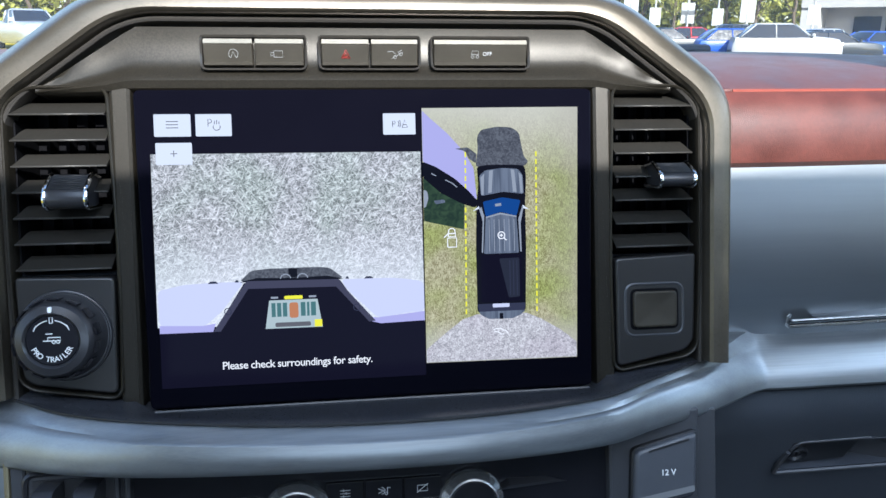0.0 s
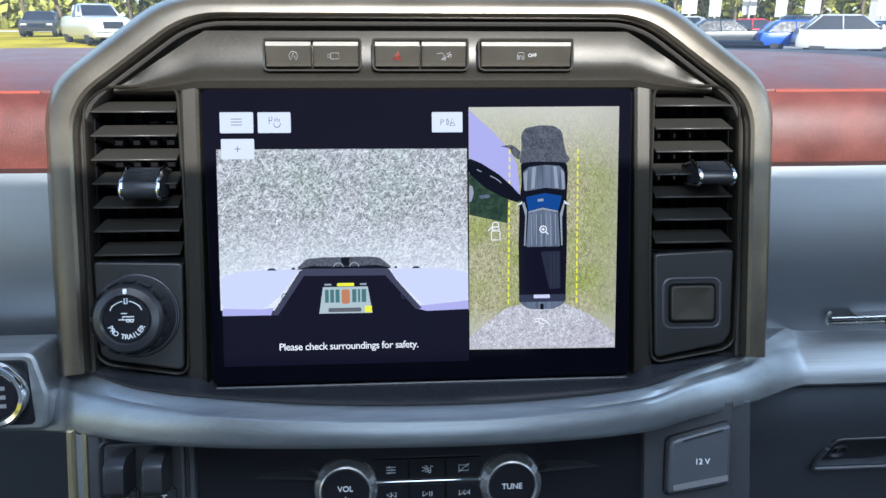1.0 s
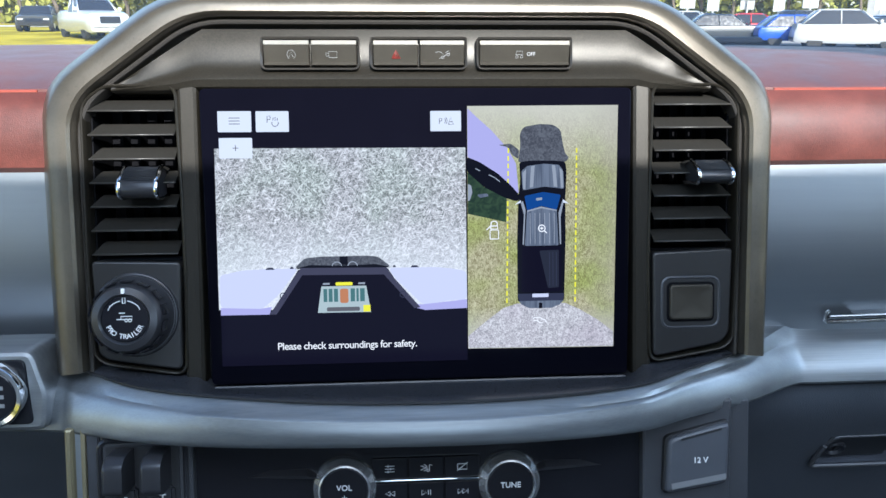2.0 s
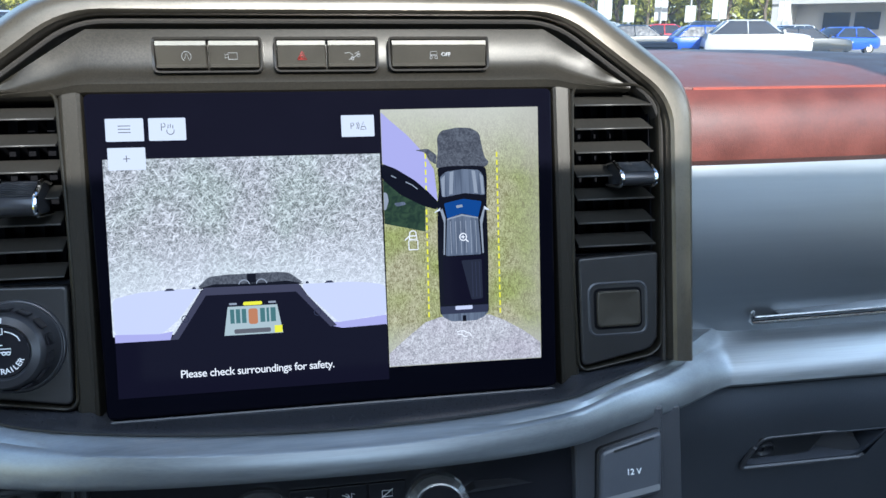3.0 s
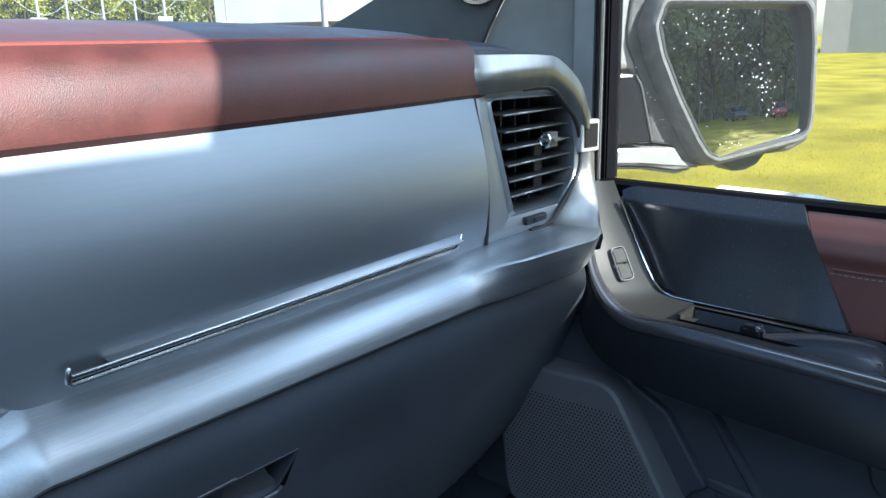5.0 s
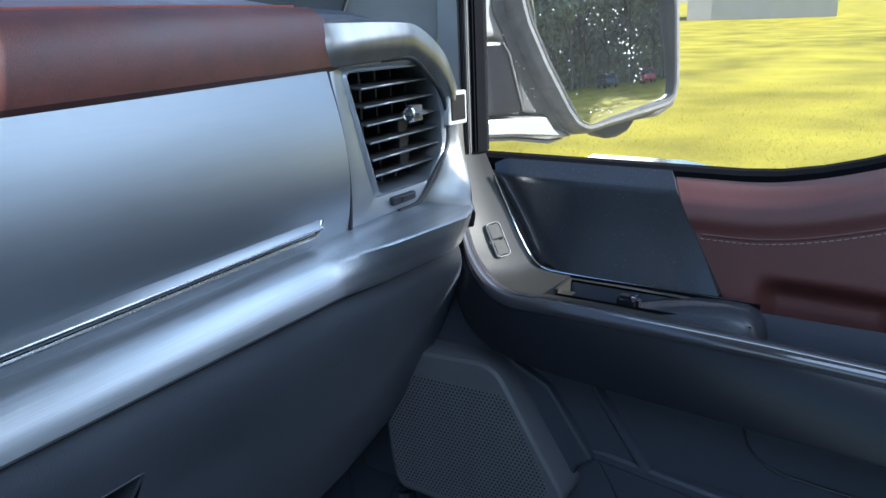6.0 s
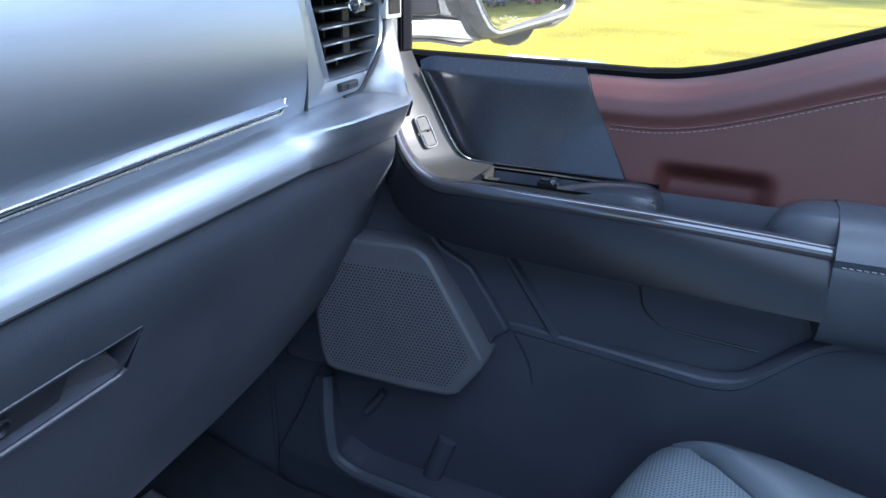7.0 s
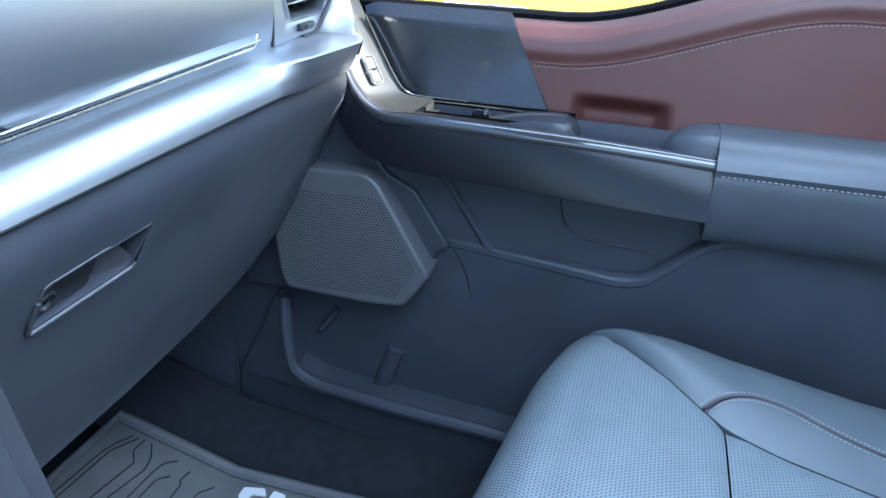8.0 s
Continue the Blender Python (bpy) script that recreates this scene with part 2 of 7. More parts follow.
def glass(name, tint=(1, 1, 1), gloss=0.06, dust=0.0):
    m = bpy.data.materials.new(name)
    m.use_nodes = True
    n, l = m.node_tree.nodes, m.node_tree.links
    n.remove(n["Principled BSDF"])
    tr, gl, mx = n.new("ShaderNodeBsdfTransparent"), n.new("ShaderNodeBsdfGlossy"), n.new("ShaderNodeMixShader")
    tr.inputs[0].default_value = rgb(tint)
    gl.inputs["Roughness"].default_value = 0.02
    mx.inputs[0].default_value = gloss
    clear = tr.outputs[0]
    if dust:                                             # a thin film of dust that lets light through
        film, m2 = n.new("ShaderNodeBsdfTranslucent"), n.new("ShaderNodeMixShader")
        film.inputs[0].default_value = (0.8, 0.82, 0.85, 1)
        m2.inputs[0].default_value = dust
        l.new(clear, m2.inputs[1]), l.new(film.outputs[0], m2.inputs[2])
        clear = m2.outputs[0]
    l.new(clear, mx.inputs[1]), l.new(gl.outputs[0], mx.inputs[2])
    l.new(mx.outputs[0], n["Material Output"].inputs["Surface"])
    return m


PANE = glass("window glass", (0.95, 0.97, 0.96), 0.03, 0.04)
DUSTY = glass("dusty windscreen glass", (0.95, 0.97, 0.96), 0.03, 0.09)
TINTED = glass("privacy glass", (0.10, 0.11, 0.11), 0.04)


# ---- mesh helpers ----
def link(name, bm, mat, parent=None, label="", angle=32):
    me = bpy.data.meshes.new(name)
    bmesh.ops.recalc_face_normals(bm, faces=bm.faces)
    bm.to_mesh(me)
    bm.free()
    me.materials.append(mat)
    me.polygons.foreach_set("use_smooth", [True] * len(me.polygons))
    me.set_sharp_from_angle(angle=radians(angle))
    for p in me.polygons:
        if len(p.vertices) > 4:
            p.use_smooth = False
    ob = new(name, me)
    if parent:
        ob.parent = parent
    if label:
        ob["label"] = label
    return ob


def part(name, bm, mat, parent, label="", angle=32):
    return link(name, bm, mat, parent, label, angle)


def thing(name, label, category, at=None, group="", kind=""):
    ob = new(name)
    ob.empty_display_size = 0.05
    if at is not None:
        ob.matrix_world = at
    return tagged(ob, label, category, group, kind)


def solid(name, bm, mat, label, category, group="", kind="", angle=32):
    return tagged(link(name, bm, mat, angle=angle), label, category, group, kind)


def rounded(poly, r, n=4):
    """A polygon with its corners rounded; r is one radius or one for each corner."""
    out, k = [], len(poly)
    rs = r if isinstance(r, (list, tuple)) else [r] * k
    for i in range(k):
        p0, p, p1 = (Vector(poly[(i + j) % k][:2]) for j in (-1, 0, 1))
        a, b = p0 - p, p1 - p
        d = min(rs[i], a.length * 0.48, b.length * 0.48)
        if d < 1e-6:
            out.append(tuple(p))
            continue
        q0, q1 = p + a.normalized() * d, p + b.normalized() * d
        for s in range(n + 1):
            t = s / n
            out.append(tuple(q0 * (1 - t) ** 2 + p * 2 * t * (1 - t) + q1 * t * t))
    return out


def rect(x0, x1, z0, z1):
    return [(x0, z0), (x1, z0), (x1, z1), (x0, z1)]


AXES = {"y": lambda a, b, d: (a, d, b), "x": lambda a, b, d: (d, a, b), "z": lambda a, b, d: (a, b, d)}


def prism(poly, d0, d1, bev=0.0, axis="y", bm=None, seg=2):
    """A polygon drawn out along an axis from d0 (the shown face, its rim rounded by bev) to d1."""
    bm = bm or bmesh.new()
    to = AXES[axis]
    n = len(poly)
    sgn = 1 if d1 > d0 else -1
    c = Vector((sum(p[0] for p in poly) / n, sum(p[1] for p in poly) / n))
    rings = []
    area = sum(poly[i][0] * poly[(i + 1) % n][1] - poly[(i + 1) % n][0] * poly[i][1] for i in range(n))
    w = 1 if area > 0 else -1

    def inset(o):
        if o <= 0:
            return poly
        res = []
        for i in range(n):
            a, p, b = Vector(poly[i - 1]), Vector(poly[i]), Vector(poly[(i + 1) % n])
            e0, e1 = (p - a), (b - p)
            e0 = e0.normalized() if e0.length > 1e-9 else e1.normalized()
            e1 = e1.normalized() if e1.length > 1e-9 else e0
            nn = Vector((-(e0.y + e1.y), e0.x + e1.x)) * w
            nn = nn.normalized() if nn.length > 1e-6 else Vector((-e0.y, e0.x)) * w
            k = max(0.4, nn.dot(Vector((-e0.y, e0.x)) * w))
            res.append(p + nn * (o / k))
        for _ in range(4):
            for i in range(n):
                j = (i + 1) % n
                if (res[j] - res[i]).dot(Vector(poly[j]) - Vector(poly[i])) < 0:
                    mid = (res[i] + res[j]) / 2
                    res[i], res[j] = mid, mid.copy()
        return [tuple(q) for q in res]
    if bev > 0:
        for s in range(seg + 1):
            a = math.pi / 2 * s / seg
            rings.append((inset(bev * (1 - math.sin(a))), d0 + sgn * bev * (1 - math.cos(a))))
    else:
        rings.append((poly, d0))
    rings.append((poly, d1))
    vs = [[bm.verts.new(to(p[0], p[1], d)) for p in ring] for ring, d in rings]
    bm.faces.new(vs[0])
    bm.faces.new(list(reversed(vs[-1])))
    for a, b in zip(vs, vs[1:]):
        for i in range(n):
            bm.faces.new((a[i], a[(i + 1) % n], b[(i + 1) % n], b[i]))
    return bm


def box(x0, x1, y0, y1, z0, z1, bev=0.0, bm=None, seg=2):
    bm = bm or bmesh.new()
    vs = [bm.verts.new((x, y, z)) for x in (x0, x1) for y in (y0, y1) for z in (z0, z1)]
    fs = [bm.faces.new([vs[i] for i in f]) for f in ((0, 1, 3, 2), (4, 6, 7, 5), (0, 4, 5, 1), (2, 3, 7, 6), (0, 2, 6, 4), (1, 5, 7, 3))]
    if bev:
        es = list({e for f in fs for e in f.edges})
        bmesh.ops.bevel(bm, geom=es, offset=bev, segments=seg, affect="EDGES")
    return bm


def lathe(profile, cx=0, cz=0, seg=40, bm=None, axis="y"):
    """Turns (radius, depth) round an axis along y (or z, or x) through cx, cz."""
    bm = bm or bmesh.new()
    rings = []
    for r, d in profile:
        ring = []
        for i in range(seg):
            a = 2 * math.pi * i / seg
            p = (cx + r * math.cos(a), cz + r * math.sin(a))
            ring.append(bm.verts.new(AXES[axis](p[0], p[1], d)))
        rings.append(ring)
    for a, b in zip(rings, rings[1:]):
        for i in range(seg):
            bm.faces.new((a[i], a[(i + 1) % seg], b[(i + 1) % seg], b[i]))
    bm.faces.new(rings[0]), bm.faces.new(list(reversed(rings[-1])))
    return bm


def loft(rings, closed=False, caps=False, bm=None, uv=None):
    """A skin over rows of points; closed joins each row's ends."""
    bm = bm or bmesh.new()
    vs = [[bm.verts.new(p) for p in ring] for ring in rings]
    m = len(vs[0])
    for a, b in zip(vs, vs[1:]):
        for i in range(m if closed else m - 1):
            bm.faces.new((a[i], a[(i + 1) % m], b[(i + 1) % m], b[i]))
    if caps and closed:
        bm.faces.new(vs[0]), bm.faces.new(list(reversed(vs[-1])))
    return bm


def spline(pts, n=6):
    """Catmull-Rom through rows of numbers."""
    p = np.array(pts, float)
    p = np.vstack([2 * p[0] - p[1], p, 2 * p[-1] - p[-2]])
    out = []
    for i in range(1, len(p) - 2):
        for s in range(n):
            t = s / n
            out.append(0.5 * (2 * p[i] + (p[i + 1] - p[i - 1]) * t + (2 * p[i - 1] - 5 * p[i] + 4 * p[i + 1] - p[i + 2]) * t * t
                              + (3 * p[i] - p[i - 1] - 3 * p[i + 1] + p[i + 2]) * t ** 3))
    out.append(p[-2])
    return [tuple(float(c) for c in q) for q in out]


def tube(pts, r, seg=8, bm=None, closed=False, flat=1.0):
    """A round rod along points."""
    bm = bm or bmesh.new()
    P = [Vector(p) for p in pts]
    rings, prev = [], None
    for i, p in enumerate(P):
        if closed:
            t = (P[(i + 1) % len(P)] - P[i - 1]).normalized()
        else:
            t = (P[min(i + 1, len(P) - 1)] - P[max(i - 1, 0)]).normalized()
        u = prev if prev else (Vector((0, 0, 1)) if abs(t.z) < 0.9 else Vector((1, 0, 0)))
        u = (u - t * u.dot(t)).normalized()
        prev = u
        v = t.cross(u)
        rings.append([p + (u * math.cos(2 * math.pi * k / seg) * flat + v * math.sin(2 * math.pi * k / seg)) * r for k in range(seg)])
    vs = [[bm.verts.new(q) for q in ring] for ring in rings]
    pairs = list(zip(vs, vs[1:])) + ([(vs[-1], vs[0])] if closed else [])
    for a, b in pairs:
        for k in range(seg):
            bm.faces.new((a[k], a[(k + 1) % seg], b[(k + 1) % seg], b[k]))
    if not closed:
        bm.faces.new(vs[0]), bm.faces.new(list(reversed(vs[-1])))
    return bm


def sweep2d(path, profile, axis="y", bm=None, closed=False):
    """Carries a profile of (outward, depth) along a path in a plane, with mitred corners; outward is to the path's left."""
    bm = bm or bmesh.new()
    n = len(path)
    rows = []
    for i in range(n):
        p = Vector(path[i])
        a = Vector(path[i - 1]) if (i > 0 or closed) else None
        b = Vector(path[(i + 1) % n]) if (i < n - 1 or closed) else None
        e0 = (p - a).normalized() if a is not None else None
        e1 = (b - p).normalized() if b is not None else None
        e0, e1 = e0 or e1, e1 or e0
        nn = Vector((-(e0.y + e1.y), e0.x + e1.x)).normalized()
        k = max(0.5, nn.dot(Vector((-e0.y, e0.x))))
        rows.append([AXES[axis](*(p + nn * (o / k)), d) for o, d in profile])
    vs = [[bm.verts.new(q) for q in row] for row in rows]
    m = len(profile)
    pairs = list(zip(vs, vs[1:])) + ([(vs[-1], vs[0])] if closed else [])
    for a, b in pairs:
        for k in range(m):
            bm.faces.new((a[k], a[(k + 1) % m], b[(k + 1) % m], b[k]))
    if not closed:
        bm.faces.new(vs[0]), bm.faces.new(list(reversed(vs[-1])))
    return bm


def bend(pts, r, n=5):
    """An open path with rounded corners."""
    out = [tuple(pts[0])]
    for i in range(1, len(pts) - 1):
        p0, p, p1 = Vector(pts[i - 1]), Vector(pts[i]), Vector(pts[i + 1])
        a, b = p0 - p, p1 - p
        d = min(r, a.length * 0.45, b.length * 0.45)
        q0, q1 = p + a.normalized() * d, p + b.normalized() * d
        for s in range(n + 1):
            t = s / n
            out.append(tuple(q0 * (1 - t) ** 2 + p * 2 * t * (1 - t) + q1 * t * t))
    out.append(tuple(pts[-1]))
    return out


def holes_uv(ob, ax, ay):
    """A map in metres along two of the object's axes, for pierced sheets."""
    me = ob.data
    uv = me.uv_layers.new(name="holes")
    for lp in me.loops:
        c = me.vertices[lp.vertex_index].co
        uv.data[lp.index].uv = (c[ax], c[ay])


def lettering(name, text, size, m, mat, parent=None, label="", thick=0.0002, spacing=1.0):
    """Text as a thin mesh at the pose m; it reads along m's x, upright along m's y."""
    cu = bpy.data.curves.new(name, "FONT")
    cu.body, cu.size, cu.align_x, cu.align_y, cu.extrude, cu.space_character = text, size, "CENTER", "CENTER", thick, spacing
    cu.resolution_u, cu.offset = 3, size * 0.004
    tmp = bpy.data.objects.new(name, cu)
    scene.collection.objects.link(tmp)
    dg = bpy.context.evaluated_depsgraph_get()
    me = bpy.data.meshes.new_from_object(tmp.evaluated_get(dg))
    bpy.data.objects.remove(tmp)
    me.materials.clear()
    me.materials.append(mat)
    ob = new(name, me)
    ob.parent = parent
    ob.matrix_basis = m
    if label:
        ob["label"] = label
    return ob


FLAT = pose(0, 0, 0, 90, 0, 0)          # turns print from lying to standing, facing the driver


def strokes(name, lines, r, d, mat, parent, label=""):
    """Line symbols drawn with thin rods in the stack's face."""
    bm = bmesh.new()
    for ln in lines:
        tube([(x, d, z) for x, z in ln], r, 6, bm)
    return part(name, bm, mat, parent, label)


def arc(cx, cz, r, a0, a1, n=10):
    return [(cx + r * math.cos(radians(a0 + (a1 - a0) * i / n)), cz + r * math.sin(radians(a0 + (a1 - a0) * i / n))) for i in range(n + 1)]


# ---- the ground ----
def ground_z(x, y):
    t = min(1.0, max(0.0, (y - 15.0) / 30.0))
    k = min(1.0, max(0.0, (x - 5.0) / 10.0)) * min(1.0, max(0.0, (85.0 - x) / 20.0))      # the car park lies lower than the lawn
    return (1.1 - 0.5 * k) * t * t * (3 - 2 * t)


GRASS = material("sunlit lawn", (0.27, 0.222, 0.020), 0.9, 0, 0.5, 0.5, 14, 0.8, spec=0.05)
ROAD = material("pale concrete road", (0.42, 0.41, 0.38), 0.9, 0, 0.12, 0.5, 20, 0.3)
ASPHALT = material("grey asphalt lot", (0.16, 0.16, 0.16), 0.9, 0, 0.15, 0.5, 30, 0.3)
xs = [-900, -300, -120] + [-80 + 5 * i for i in range(33)] + [120, 300, 900]
ys = [-900, -300, -100] + [-60 + 5 * i for i in range(33)] + [150, 400, 1500]
solid("ground", loft([[(x, y, ground_z(x, y)) for x in xs] for y in ys]), GRASS, "sunlit yellow-green lawn round the parked truck", "lawn", kind="structure")


def strip(name, y0, y1, x0, x1, mat, label, lift):
    nx, ny = round((x1 - x0) / 5), max(2, round((y1 - y0) / 5))
    rows = [[(x0 + (x1 - x0) * i / nx, y, ground_z(x0 + (x1 - x0) * i / nx, y) + lift) for i in range(nx + 1)] for y in (y0 + (y1 - y0) * j / ny for j in range(ny + 1))]
    solid(name, loft(rows), mat, label, name, kind="structure")


strip("parking_lot", 30, 90, 15, 80, ASPHALT, "grey asphalt car park beyond the lawn", 0.03)
strip("road", 62, 74, -80, 5, ROAD, "pale concrete road beyond the lawn", 0.03)

# ---- the cab's shell ----
FLOOR_Z = 0.86
solid("floor", box(-0.86, 0.86, -1.7, 1.1, FLOOR_Z - 0.04, FLOOR_Z), CARPET, "black carpeted floor of the cab", "floor", kind="structure")
# roof with the open glass roof panel's rounded opening
RX, RY0, RY1, RZ = 0.86, -1.7, 0.36, 2.14
HX, HY0, HY1 = 0.528, -0.455, 0.20


def slab(name, x0, x1, y0, y1, label):
    solid(name, box(x0, x1, y0, y1, RZ, RZ + 0.05), HEADLINER, label, "ceiling", kind="structure")


slab("ceiling", -RX, RX, RY0, HY0, "grey cloth headliner behind the open roof panel")
slab("ceiling", -RX, RX, HY1, RY1, "grey cloth headliner before the open roof panel")
slab("ceiling", -RX, -HX - 0.03, HY0, HY1, "grey cloth headliner beside the open roof panel")
slab("ceiling", HX, RX, HY0, HY1, "grey cloth headliner beside the open roof panel")
corner = [(HX + 0.001, HY1 + 0.001)] + arc(HX - 0.45, HY1 - 0.45, 0.45, 0, 90, 10)
solid("ceiling_corner", prism(corner, RZ + 0.001, RZ + 0.049, axis="z"), HEADLINER, "rounded corner of the roof opening", "ceiling", kind="structure")


def windowed(name, axis_, d0, d1, a0, a1, z0, z1, w0, w1, wz0, wz1, label):
    """A lining wall with one window opening through it, built of four butting pieces."""
    ob = thing(name, label, "wall", kind="structure")
    for p in (rect(a0, a1, z0, wz0), rect(a0, a1, wz1, z1), rect(a0, w0, wz0, wz1), rect(w1, a1, wz0, wz1)):
        part("lining", prism(p, d0, d1, axis=axis_), PILLAR_GREY, ob)
    pn = part("pane", prism(rect(w0, w1, wz0, wz1), (d0 + d1) / 2 - 0.002, (d0 + d1) / 2 + 0.002, axis=axis_), TINTED, ob)


windowed("wall_back", "y", -1.74, -1.70, -0.86, 0.86, FLOOR_Z, RZ, -0.62, 0.62, 1.62, 2.06, "grey lined back wall with the rear window")
windowed("wall_right", "x", 0.86, 0.92, -1.7, -0.5, FLOOR_Z, RZ, -1.5, -0.64, 1.6, 2.06, "grey lining behind the passenger door")
# unseen panel added across the open driver's doorway to block yellow light off the lawn
solid("light_block_left", box(-0.92, -0.87, -0.5, 1.08, FLOOR_Z, 1.40), HEADLINER, "unseen grey panel added to block lawn light on the driver's side", "wall", kind="structure")
windowed("wall_left", "x", -0.92, -0.86, -1.7, -0.5, FLOOR_Z, RZ, -1.5, -0.64, 1.6, 2.06, "grey lining with the rear side window")
solid("firewall", box(-0.86, 0.86, 1.08, 1.12, FLOOR_Z - 0.2, 1.66), CARPET, "black lined bulkhead under the dashboard", "wall", kind="structure")
# header rail over the windscreen
solid("windscreen_header", box(-0.86, 0.86, 0.34, 0.40, RZ - 0.03, RZ + 0.05, 0.01), HEADLINER, "grey trim over the windscreen", "trim", kind="structure")

# ---- the dashboard ----
dash = thing("dashboard", "truck dashboard with russet leather pad and brushed metal panel", "dashboard")


def pad_ring(x):
    """The leather roll's section at x: from under its lower lip, over the seam, to the windscreen."""
    k = max(0.0, (x - 0.45) / 0.35)
    drop = -0.006 * k * k
    y = 0.452 + 0.03 * max(0.0, (x - 0.25) / 0.42) ** 1.5 * 0.9
    pts = [(y + 0.03, 1.645), (y + 0.004, 1.6475), (y - 0.001, 1.652), (y - 0.0015, 1.662), (y + 0.0005, 1.675), (y + 0.005, 1.687), (y + 0.012, 1.6945), (y + 0.0165, 1.697)]
    return [(x, a, b + drop * (b - 1.645) / 0.05) for a, b in pts]


def top_ring(x):
    k = max(0.0, (abs(x) - 0.35) / 0.4)
    drop = -0.012 * k * k
    y = pad_ring(abs(x))[-1][1]
    pts = [(y, 1.6955), (y + 0.0015, 1.6985), (y + 0.02, 1.703), (y + 0.06, 1.709), (0.62, 1.715), (0.75, 1.716), (0.88, 1.713), (0.93, 1.705), (0.94, 1.67)]
    return [(x, a, b + drop) for a, b in pts]


XR = [0.225 + i * (0.640 - 0.225) / 22 for i in range(23)]
XT = [0.1 + i * (0.638 - 0.1) / 24 for i in range(25)]


def pad_end(x, k):
    """The roll's last sections lean: its foot runs further out than its crown."""
    return [(x + k * max(0.0, 1 - max(0.0, b - 1.665) / 0.034), a, b) for _, a, b in pad_ring(x)]



part("pad", loft([pad_ring(x) for x in XR] + [pad_end(0.642, 0.008), pad_end(0.646, 0.0125), [(x - 0.001, y + 0.003, z) for x, y, z in pad_end(0.648, 0.0125)], [(x - 0.001, y + 0.03, z) for x, y, z in pad_end(0.648, 0.0125)]]), LEATHER, dash, "russet leather roll, partly sunlit")
part("pad", loft([[(-x, y, z) for x, y, z in pad_ring(x)] for x in [0.225 + 0.03 * i for i in range(14)]]), LEATHER, dash, "russet leather roll, partly sunlit")
part("top", loft([top_ring(-x) for x in reversed(XT)] + [top_ring(x) for x in XT]), LEATHER, dash, "russet leather dashboard top")


def cover_ring(x):
    """Dark end cover between the leather top and the vent's surround."""
    zo = float(np.interp(x, [.63, .722, .742, .772, .79, .80], [1.684, 1.682, 1.676, 1.655, 1.626, 1.60]))
    yo = float(np.interp(x, [.63, .66, .72, .80], [.478, .475, .459, .456]))
    pts = [(x, yo + 0.012, zo - 0.004), (x, yo + 0.006, zo - 0.001)]
    return pts + [(x, max(a, yo + 0.012 + 0.006 * k), min(b - 0.001, zo + 0.003 + 0.014 * min(1, k / 4))) for k, (_, a, b) in enumerate(top_ring(x))]


part("end_cover", loft([cover_ring(x) for x in (.634, .645, .66, .69, .72, .735, .75, .765, .78, .79, .80)]), SOFT_BLACK, dash, "dark grained end cover")
for sx in (1, -1):
    n = 42 if sx > 0 else 26
    xs_ = [0.24 + i * 0.0095 for i in range(n)]
    part("seam_line", tube([(sx * x, pad_ring(x)[-1][1] + 0.0005, pad_ring(x)[-1][2] + 0.0002) for x in xs_], 0.0011, 6), SEAM_RED, dash, "rust red seam")


def panel_ring(x, top=1.649):
    y = 0.452 + 0.03 * max(0.0, (x - 0.25) / 0.42) ** 1.5 * 0.9
    foot_y = 0.460 + 0.004 * max(0.0, (x - 0.3)) / 0.34
    pts = []
    for i in range(13):
        t = i / 12
        z = 1.649 + (1.524 - 1.649) * t
        lean = 0.0095 * max(0.0, (x - 0.5) / 0.136) * (1 - t)
        pts.append((x + lean, y + 0.0035 + (foot_y - y - 0.0035) * t - 0.0105 * math.sin(math.pi * t ** 1.1), z))
    return pts


part("panel", loft([panel_ring(x) for x in [0.225 + i * (0.636 - 0.225) / 20 for i in range(21)]]), BRUSHED_DARK, dash, "brushed gunmetal upper glovebox lid")
part("panel", loft([[(-x, y, z) for x, y, z in panel_ring(x)] for x in [0.225 + 0.035 * i for i in range(12)]]), BRUSHED_DARK, dash, "brushed gunmetal panel")
# chrome pull along the lid's foot
def pull_y(x):
    return panel_ring(x)[10][1]


face_, under_, edge_ = [], [], []
for i in range(33):
    x = .2925 + .307 * i / 32
    y, ze = pull_y(x), 1.5398 + .0016 * (x - .2925) / .307
    grow = .0003 + .0042 * min(1.0, max(0.0, (x - .311) / .13))
    edge_.append((x, y - .0058, ze))
    if x > .310:
        face_.append([(x, y + .0008, ze + grow + .0006), (x, y - .0012, ze + grow), (x, y - .0050, ze + .0007), (x, y - .0058, ze)])
    under_.append([(x, y - .0057, ze - .0002), (x, y - .0044, ze - .0022), (x, y - .0010, ze - .0034), (x, y + .002, ze - .0036)])
strip_ = part("pull_strip", loft(face_), PULL, dash, "satin chrome pull strip")
part("strip_edge", tube(edge_, .0008, 8), SATIN_CHROME, strip_, "bright polished edge")
part("strip_under", loft(under_), PIANO, strip_, "dark undercut")
lip_ = [(.2928, 1.5432), (.2915, 1.5420), (.2912, 1.5360)] + [(.2925 + .300 * i / 20, 1.5346 + .0016 * i / 20) for i in range(21)] + [(.5985, 1.5408), (.6010, 1.5462)]
part("strip_lip", tube([(x, pull_y(x) - .0034, z) for x, z in lip_], .0013, 8, flat=1.3), SATIN_CHROME, strip_, "satin lower lip")

